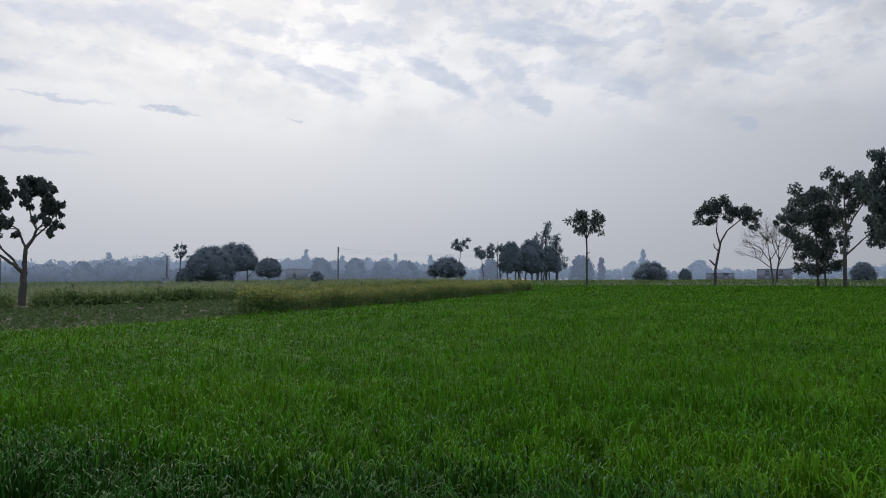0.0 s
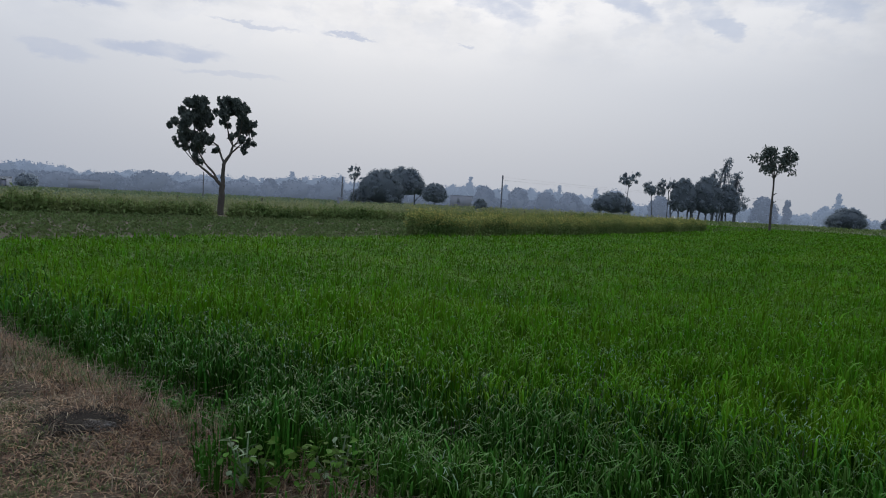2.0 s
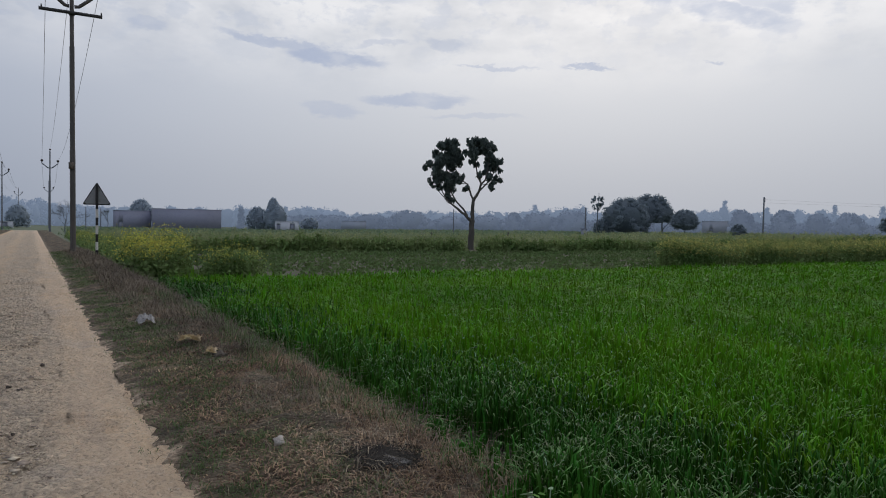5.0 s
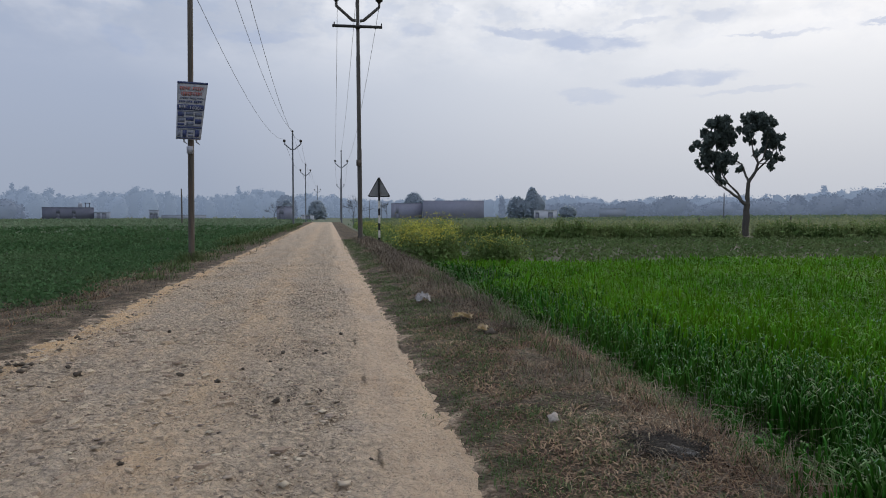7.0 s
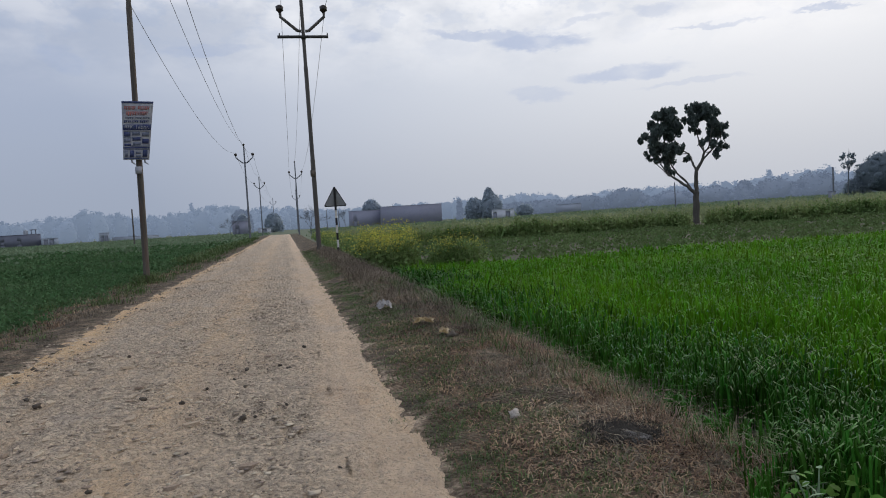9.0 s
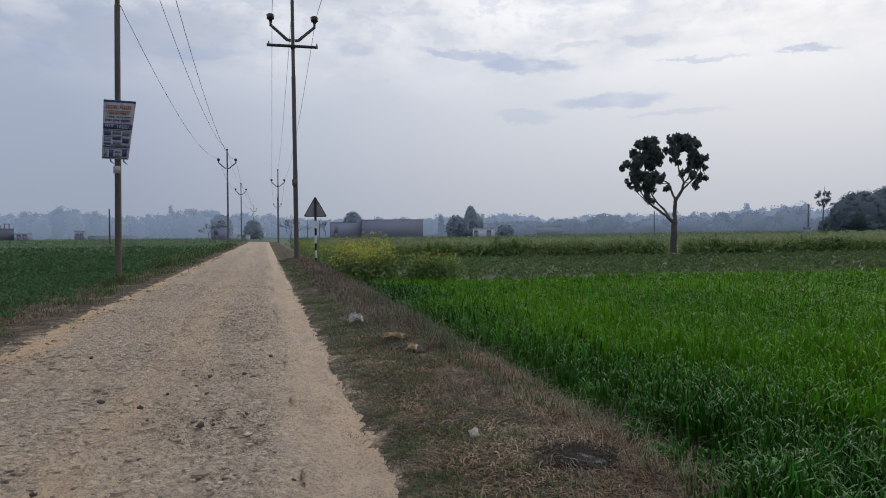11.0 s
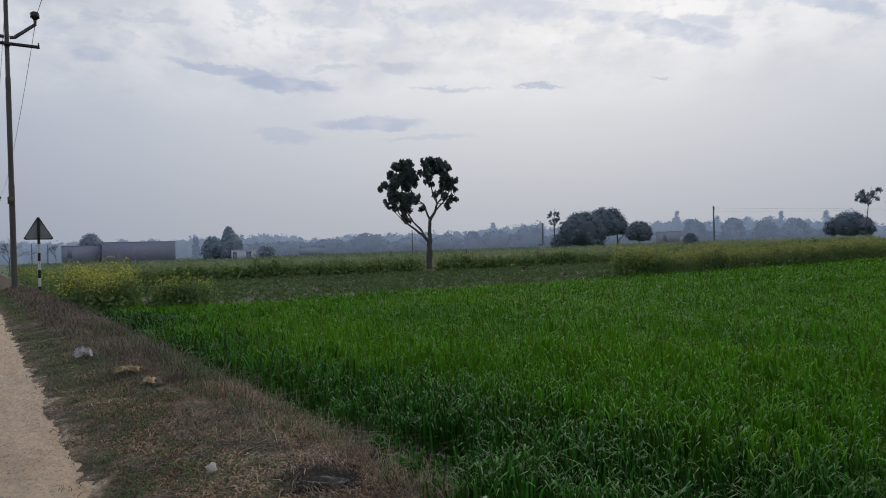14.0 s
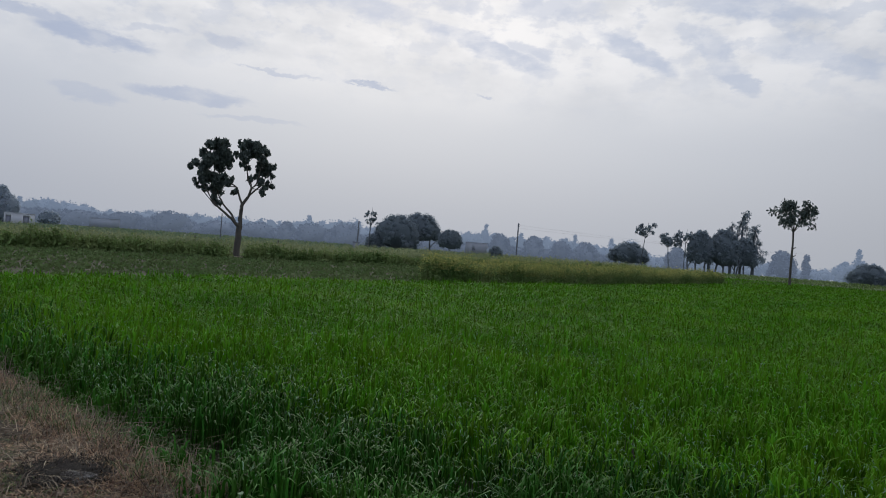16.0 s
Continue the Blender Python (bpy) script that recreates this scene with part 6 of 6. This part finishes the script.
X, Y = X.ravel() + r.normal(0, 0.08, X.size), Y.ravel() + r.normal(0, 0.05, X.size)
keep = (X > 3.4 - 0.0095 * Y) & (Y < far_band(X)) & (r.random(X.size) < 0.86) & ~((X > 20.3 + 1.15 * (Y - 17 - 0.04 * (X - 20))) & (X < 61) & (Y < 19.9 + 0.04 * (X - 20)))
leaf_crop("potato_field", X[keep], Y[keep], 16, 0.24, 0.19, 0.12, "potato", "rows of low grey-green potato plants", "potato plants", r)
px, py, pl = [], [], []
for count_per, r0, r1, leaf in ((40, 5, 22, 0.058), (9, 22, 50, 0.11), (2.0, 50, 70, 0.22)):
    x, y = in_rings(r, count_per, r0, r1, -34, -2.0)
    lim = road_x(y) - 2.7 - 0.25 * np.sin(y * 1.7)
    keep = (x < lim) & (np.array([noise.noise(Vector((a * 0.5, b * 0.16, 2))) for a, b in zip(x, y)]) > -0.42)
    px.append(x[keep]), py.append(y[keep]), pl.append(np.full(keep.sum() * 12, leaf))
x, y = r.uniform(-24, -3.6, 1100), r.uniform(-14, 8, 1100)
keep = (x < road_x(y) - 2.8) & ~((np.degrees(np.arctan2(x - EYE[0], y - EYE[1])) > -35) & (np.hypot(x, y) > 6))
px.append(x[keep]), py.append(y[keep]), pl.append(np.full(keep.sum() * 12, 0.22))
leaf_crop("green_crop_field", np.concatenate(px), np.concatenate(py), 12, 0.32, 0.24, np.concatenate(pl), "clover", "low leafy green crop beside the road", "crop", r)
x, y = in_rings(r, 0.75, 42, 190, -36, -2.0)
keep = (x < road_x(y) - 2.8) & (r.random(len(x)) < np.clip((np.hypot(x, y) - 40) / 50, 0, 1)) & (np.array([noise.noise(Vector((a * 0.05, b * 0.12, 6))) for a, b in zip(x, y)]) > -0.25)
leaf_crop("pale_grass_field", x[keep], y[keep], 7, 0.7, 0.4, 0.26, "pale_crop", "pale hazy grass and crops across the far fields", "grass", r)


x, y = in_rings(r, 0.26, 60, 190, 1.6, 60)
keep = (x > 1.9) & (y > far_band(x) + 20)
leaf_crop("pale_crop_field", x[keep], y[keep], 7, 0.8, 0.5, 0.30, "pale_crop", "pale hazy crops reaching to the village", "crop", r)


def mustard(name, x, y, tall, label, r, leaves=14, blooms=9, leaf=0.16, bloom=0.045, green="mustard", yellow="flower", low=0.62):
    """Upright leafy plants with small yellow flower heads."""
    n = len(x)
    z = gz(x, y)
    ob = thing(name, (0, 0, 0), label, "mustard plants", kind="stuff")
    h = tall * r.uniform(0.75, 1.12, n) * np.array([1 + 0.34 * noise.noise(Vector((a * 0.6, b * 0.8, 3))) + 0.4 * noise.noise(Vector((a * 1.7, b * 1.7, 4))) for a, b in zip(x, y)])
    t = r.beta(1.6, 1.5, (n, leaves))
    c = np.stack([x[:, None] + r.normal(0, 0.14, t.shape) * (1.15 - 0.5 * t), y[:, None] + r.normal(0, 0.14, t.shape) * (1.15 - 0.5 * t), z[:, None] + h[:, None] * t * 0.93], -1).reshape(-1, 3)
    g = Geo()
    g.add(*leaf_quads(c, (leaf * (1.25 - 0.75 * t)).ravel(), r, -0.2, 0.5))
    s = 3
    sx_, sy_ = (np.repeat(q, s) + r.normal(0, 0.05, n * s) for q in (x, y))
    v, f = blades(sx_, sy_, np.repeat(z, s), np.repeat(h, s) * r.uniform(0.8, 1.0, n * s), leaf * 0.13, r.uniform(0, 0.25, n * s), r, 0.0, False)
    g.add(v, f)
    part("stalks", g.mesh("stalks", M[green]), parent=ob)
    t = r.uniform(low, 1.03, (n, blooms))
    c = np.stack([x[:, None] + r.normal(0, 0.15, t.shape), y[:, None] + r.normal(0, 0.15, t.shape), z[:, None] + h[:, None] * t], -1).reshape(-1, 3)
    v, f = leaf_quads(c, bloom, r, 0.0, 0.9)
    part("flowers", np_mesh("flowers", v, f, M[yellow]), parent=ob, label="small yellow flowers")
    return ob


def scatter(n, x0, x1, y0, y1):
    return r.uniform(x0, x1, n), r.uniform(y0, y1, n)


x, y = scatter(560, 1.8, 4.1, 17.0, 21.4)
k = np.hypot((x - 2.72) / 0.72, (y - 18.8) / 1.7) < 1
mustard("mustard_clump", x[k], y[k], 1.0, "tall yellow-flowering mustard clump at the field corner", r, 44, 26, 0.13, 0.040, low=0.66)
x, y = scatter(75, 3.75, 4.95, 16.85, 17.7)
mustard("mustard_clump", x, y, 0.74, "lower mustard plants in front of the potato field", r, 34, 9, 0.11, 0.03)
x, y = scatter(520, 2.1, 3.8, 21.5, 70)
mustard("mustard_strip", x, y, 0.7, "thin yellow-flowering mustard strip beside the verge", r, 22, 4, 0.15, 0.045)
x = 19.6 + 41.4 * r.random(2700) ** 1.15
q = 2.6 * r.random(2700) ** 2.2
y = 17.0 + 0.04 * (x - 20) + q + 0.12 * np.sin(x * 1.3)
x, y = x[x > 19.8 + 1.15 * q], y[x > 19.8 + 1.15 * q]
mustard("mustard_hedge", x, y, 1.04, "long uneven band of mustard between wheat and potatoes", r, 27, 13, 0.13, 0.05, "mustard", "hedge_flower", 0.55)
x = np.concatenate([r.uniform(3.5, 80, 3300), r.uniform(3.5, 95, 2300)])
y = np.concatenate([far_band(x[:3300]) + 0.1 + 0.12 * np.sin(x[:3300] * 0.8) + 3.0 * r.random(3300) ** 1.7, far_band(x[3300:]) + r.uniform(2.6, 34, 2300)])
side = np.abs((x - EYE[0]) * math.cos(radians(33.4)) - (y - EYE[1]) * math.sin(radians(33.4)))
keep = (side > 0.35 + 0.25 * r.random(len(x))) | (y > hy + 0.8)
x, y = x[keep], y[keep]
# rows behind the front carry haze in their leaf colour
front = y < far_band(x) + 1.5
mustard("mustard_band", x[front], y[front], 0.9, "dark green mustard plants along the potato field", r, 12, 3, 0.28, 0.045, "mustard", "far_flower")
mustard("mustard_field", x[~front], y[~front], 0.98, "wide flowering mustard field beyond the potatoes, tinted pale for haze", r, 9, 3, 0.34, 0.05, "far_mustard", "far_flower")
x, y = scatter(9000, 80, 120, -30, 45)
g = Geo()
g.add(*blades(x, y, gz(x, y), r.uniform(0.15, 0.45, len(x)), 0.07, 0.3, r, 0.1, False))
g.add(*leaf_quads(np.stack([x, y, gz(x, y) + r.uniform(0.05, 0.35, len(x))], 1), 0.22, r, 0, 0.6))
tagged(part("rough_grass", g.mesh("rough_grass", M["mustard"])), "rough pale grass along the row of trees", "grass", kind="stuff")

# verge growth
def verge_blades(n, u0, u1, y0, y1, h0, h1, w, lean, mat, name, label, patch=0.0, seed=0, per=9, tuft=0.035, side_=0, grow=None):
    """Grass in small tufts; side_ picks the greener (1) or the browner (-1) patches of the verge."""
    rr = np.random.default_rng(seed)
    k = n // per
    y = y0 + (y1 - y0) * rr.random(k) ** 1.6
    u = rr.uniform(u0, u1, k) + (rr.normal(0, 0.09, k) if u1 > 2.6 else 0)
    x = road_x(y) + u
    tone = np.array([noise.noise(Vector((a * 1.6, b * 0.9, seed))) for a, b in zip(x, y)])
    keep = (tone > patch) & (np.hypot(x - 1.57, y - 2.95) > 0.17)
    if side_:
        field = np.array([noise.noise(Vector((a * 1.3, b * 0.8, 40))) + 0.6 * noise.noise(Vector((a * 4.0, b * 3.0, 41))) for a, b in zip(x, y)])
        keep &= side_ * (field + 1.5 * (2.27 - np.abs(u))) > rr.normal(0, 0.18, k)
    x, y = np.repeat(x[keep], per), np.repeat(y[keep], per)
    k = len(x)
    size = np.repeat(rr.uniform(0.5, 1.3, keep.sum()), per)
    x, y = x + rr.normal(0, tuft, k) * (1 + 0.05 * y), y + rr.normal(0, tuft, k) * (1 + 0.05 * y)
    if grow:
        size = size * (0.22 + 0.78 * step(*grow, y))
    g = Geo()
    g.add(*blades(x, y, gz(x, y) + 0.006, rr.uniform(h0, h1, k) * size, w * (1 + 0.06 * y), rr.uniform(0.3, 1.0, k) * lean, rr, 0.3, False))
    return tagged(part(name, g.mesh(name, M[mat])), label, "grass", kind="stuff")


verge_blades(76000, 1.76, 3.05, 0.4, 30, 0.012, 0.040, 0.0034, 1.6, "dry", "dry_grass", "matted brown dry grass on the verge", -0.5, 1, side_=-1)
verge_blades(30000, 1.75, 3.02, 0.7, 7, 0.008, 0.028, 0.0062, 3.0, "dry", "dry_litter", "brown litter of broken stalks on the verge", -0.45, 14, 6, 0.05)
verge_blades(1500, 1.75, 2.9, 0.4, 12, 0.015, 0.045, 0.002, 2.6, "straw", "straw", "pale scattered straw on the verge", -0.2, 8, 2)
verge_blades(30000, 2.1, 3.1, 4.0, 30, 0.06, 0.27, 0.003, 1.6, "stalk", "dry_weeds", "standing brown dry weeds along the field edge", -0.3, 2, 12, 0.05, grow=(5.0, 14.0))
verge_blades(12000, 2.62, 3.08, 0.8, 6.0, 0.03, 0.12, 0.0032, 1.5, "dry", "dry_weeds", "tangled dry stalks along the wheat edge", -0.4, 7, 10, 0.04)
verge_blades(80000, 1.66, 2.75, 0.4, 30, 0.014, 0.046, 0.0032, 1.4, "weed", "verge_grass", "short dusty green grass along the road", -0.4, 3, 11, 0.03, 1)
verge_blades(16000, -3.2, -1.95, 3, 36, 0.02, 0.09, 0.004, 1.6, "dry", "dry_grass", "thin dry grass along the road", -0.25, 4)
verge_blades(18000, -3.1, -1.8, 3, 36, 0.02, 0.09, 0.005, 1.0, "weed", "verge_grass", "short green grass along the road", 0.0, 5)
verge_blades(9000, -3.0, -1.65, 9, 60, 0.04, 0.15, 0.005, 1.4, "stalk", "dry_weeds", "brown dry weeds along the road", -0.05, 15, 14, 0.08)
verge_blades(9000, -3.2, -1.7, 12, 60, 0.08, 0.24, 0.006, 0.8, "weed", "tall_grass", "dull green grass clumps along the road", 0.0, 16, 14, 0.08)
verge_blades(12000, -3.3, -2.2, 26, 80, 0.2, 0.5, 0.006, 0.5, "weed", "tall_grass", "taller grass along the far road", -0.3, 6)
verge_blades(6000, 1.76, 3.0, 0.4, -5.0, 0.012, 0.040, 0.005, 1.6, "dry", "dry_grass", "matted brown dry grass on the verge", -0.5, 21)
verge_blades(5000, -3.0, -1.8, 3.0, -5.0, 0.02, 0.08, 0.006, 1.4, "dry", "dry_grass", "thin dry grass along the road", -0.4, 22)
verge_blades(1300, 2.15, 3.0, 0.8, 4.6, 0.03, 0.09, 0.003, 2.4, "straw", "straw", "pale straw tangled over the verge", -0.15, 23, 5, 0.05)
verge_blades(3000, 2.10, 3.0, 0.8, 5.0, 0.03, 0.10, 0.0034, 2.2, "stalk", "dead_stalks", "dull brown twigs tangled over the verge", -0.15, 24, 6, 0.05)
rr = np.random.default_rng(55)
a, q = rr.uniform(0, 6.28, 700), np.abs(rr.normal(0, 0.22, 700))
x, y = PB[0] + q * np.cos(a), PB[1] + q * np.sin(a)
g = Geo()
g.add(*blades(x, y, gz(x, y), rr.uniform(0.12, 0.42, 700), 0.008, 0.5, rr, 0.2, False))
tagged(part("dry_tuft", g.mesh("dry_tuft", M["weed"])), "dry grass tuft round a pole's foot", "grass", kind="stuff")

rr = np.random.default_rng(57)
a, q = rr.uniform(0, 6.28, 2000), np.abs(rr.normal(0.06, 0.10, 2000))
x, y = 1.57 + q * np.cos(a), 2.95 + 1.1 * q * np.sin(a)
g = Geo()
g.add(*blades(x, y, gz(x, y) + 0.006, rr.uniform(0.012, 0.045, 2000), 0.004, 1.8, rr, 0.3, False))
tagged(part("charred_straw", g.mesh("charred_straw", M["charred"])), "blackened straw round a small ash mound", "straw", kind="stuff")
verge_blades(3200, 2.58, 3.2, 0.8, 10.0, 0.10, 0.27, 0.0028, 1.3, "stalk", "dead_stalks", "grey-brown dead stalks arching over the wheat edge", -0.5, 12)
verge_blades(7500, 2.55, 3.2, 0.8, 12, 0.05, 0.20, 0.0036, 1.2, "weed", "edge_grass", "dull green grass along the wheat edge", -0.3, 13)

def oval_leaves(centres, size, r):
    """Broad oval leaves, folded along the middle."""
    n = len(centres)
    a = r.uniform(0, 2 * np.pi, n)
    d = np.stack([np.cos(a), np.sin(a), r.normal(-0.25, 0.35, n)], 1)
    d /= np.linalg.norm(d, axis=1)[:, None]
    s = np.cross(d, np.array((0, 0, 1.0)) + r.normal(0, 0.35, (n, 3)))
    s /= np.linalg.norm(s, axis=1)[:, None]
    up3 = np.cross(s, d)
    q = (size * r.uniform(0.6, 1.3, n))[:, None]
    rows = [centres + d * q * t + s * q * k + up3 * q * u for t, k, u in ((-0.5, 0, 0), (-0.22, 0.30, 0.05), (0.18, 0.33, 0.04), (0.55, 0, -0.12), (0.18, -0.33, 0.04), (-0.22, -0.30, 0.05), (0.0, 0, 0.0))]
    v = np.stack(rows, 1).reshape(-1, 3)
    tri = [(0, 1, 6), (1, 2, 6), (2, 3, 6), (3, 4, 6), (4, 5, 6), (5, 0, 6)]
    return v, (np.arange(n)[:, None, None] * 7 + np.array(tri)[None]).reshape(-1, 3)


# broad-leaved weeds at the wheat's edge
for wx, wy, wr, cnt, size, mat, label in ((1.68, 1.84, 0.12, 70, 0.033, "broad", "bright broad-leaved weed among the wheat"), (1.92, 1.64, 0.12, 70, 0.033, "broad", "bright broad-leaved weed among the wheat"),
                                          (1.80, 1.74, 0.10, 50, 0.032, "broad", "bright broad-leaved weed among the wheat"), (1.66, 1.88, 0.09, 18, 0.037, "pale_broad", "pale grey-green broad-leaved weed at the wheat's edge"),
                                          (1.93, 1.68, 0.10, 18, 0.036, "pale_broad", "pale grey-green broad-leaved weed at the wheat's edge")):
    rr = np.random.default_rng(int(wx * 100))
    weed = thing("weed_plant", (wx, wy, float(gz(wx, wy))), label, "weed", "weeds")
    g = Geo()
    c = ball_points(cnt, (0, 0, 0.12), (wr * 1.2, wr * 1.2, 0.10), rr, 0.2)
    g.add(*oval_leaves(c, size, rr))
    part("leaves", g.mesh("leaves", M[mat]), parent=weed)
    g = Geo()
    for k in range(9):
        g.tube([(0, 0, -0.02), c[k] * np.array((0.5, 0.5, 0.6)), c[k]], [0.005, 0.004, 0.002], 5)
    part("stem", g.mesh("stem", M[mat]), parent=weed)

# loose gravel on the road, half-sunk stones and crumbs of earth
OCT = np.array([(1, 0, 0), (-1, 0, 0), (0, 1, 0), (0, -1, 0), (0, 0, 1), (0, 0, -1)], float)
OCT_F = np.array([(0, 2, 4), (2, 1, 4), (1, 3, 4), (3, 0, 4), (2, 0, 5), (1, 2, 5), (3, 1, 5), (0, 3, 5)])


def crumbs(name, n, u0, u1, y0, y1, small, large, flat, mat, label, category, seed, patch):
    """Small angular lumps strewn along the road."""
    rr = np.random.default_rng(seed)
    y = y0 + (y1 - y0) * rr.random(n) ** 1.5
    x = road_x(y) + rr.uniform(u0, u1, n)
    keep = np.array([noise.noise(Vector((a * 1.8, b * 0.3, seed))) for a, b in zip(x, y)]) > rr.normal(patch, 0.25, n)
    x, y = x[keep], y[keep]
    n = len(x)
    size = small + (large - small) * rr.random(n) ** 4
    v = OCT[None] * rr.uniform(0.6, 1.35, (n, 6, 1)) * size[:, None, None] * np.array((1, 1, flat))
    a = rr.uniform(0, 6.28, n)
    ca, sa = np.cos(a)[:, None], np.sin(a)[:, None]
    v = np.stack([v[..., 0] * ca - v[..., 1] * sa + x[:, None], v[..., 0] * sa + v[..., 1] * ca + y[:, None], v[..., 2] + (gz(x, y) + size * 0.15)[:, None]], -1).reshape(-1, 3)
    f = (np.arange(n)[:, None, None] * 6 + OCT_F[None]).reshape(-1, 3)
    return tagged(part(name, np_mesh(name, v, f, M[mat])), label, category, kind="stuff")


crumbs("gravel", 19000, -1.45, 1.12, 1.2, 16, 0.003, 0.014, 0.6, "gravel", "loose grey and tan gravel on the road", "gravel", 77, -0.05)
crumbs("sunken_stones", 11000, -1.4, 1.05, 1.2, 22, 0.010, 0.034, 0.14, "gravel", "flat stones half sunk in the road", "stones", 78, 0.0)
crumbs("grit", 9000, 0.35, 1.04, 1.2, 11, 0.003, 0.013, 0.6, "gravel", "gritty grey gravel along a wheel track", "gravel", 80, -0.3)
crumbs("earth_crumbs", 7000, 1.85, 2.9, 0.8, 12, 0.004, 0.022, 0.7, "clod", "crumbs of dry earth on the verge", "earth", 79, -0.1)
crumbs("edge_clods", 2600, -1.75, -1.12, 2.5, 40, 0.006, 0.034, 0.6, "clod", "crumbled earth along the road's ragged edge", "earth", 83, -0.1)
crumbs("edge_stones", 2200, -1.6, -1.0, 2.5, 30, 0.005, 0.028, 0.6, "gravel", "pale stones along the road's sandy shoulder", "stones", 84, -0.1)

# flat broken stones worn into the road, each one apart
rr = np.random.default_rng(91)
shapes = []
for k in range(9):
    sides = int(rr.integers(5, 8))
    turn = np.sort(rr.uniform(0, 6.28, sides)) * 0.5 + np.arange(sides) * 3.14 / sides
    rim = np.stack([np.cos(turn) * rr.uniform(0.75, 1.2, sides), np.sin(turn) * rr.uniform(0.45, 0.75, sides)], 1)
    v = np.concatenate([np.column_stack([rim * 1.06, np.full(sides, -0.35)]), np.column_stack([rim, rr.uniform(0.10, 0.22, sides)]), [(0, 0, 0.2)]])
    f = [(i, (i + 1) % sides, sides + (i + 1) % sides, sides + i) for i in range(sides)] + [(sides + i, sides + (i + 1) % sides, 2 * sides) for i in range(sides)]
    me = bpy.data.meshes.new("stone")
    me.from_pydata([tuple(p) for p in v], [], f)
    me.materials.append(M["slab"])
    shapes.append(me)
for k in range(280):
    y = 1.5 + 5.5 * rr.random() ** 1.8
    u = float(np.clip(rr.normal(-0.55, 0.5), -1.35, 0.75))
    x = float(road_x(y)) + u
    size = rr.uniform(0.018, 0.052)
    stone = new("stone", shapes[k % 9])
    stone.parent = road
    stone.matrix_local = Matrix.Translation((x, y, float(gz(x, y)) + rr.uniform(0.0, 0.007))) @ Euler((rr.normal(0, 0.10), rr.normal(0, 0.10), rr.uniform(0, 6.28))).to_matrix().to_4x4() @ Matrix.Diagonal((size, size, size * 0.8, 1))
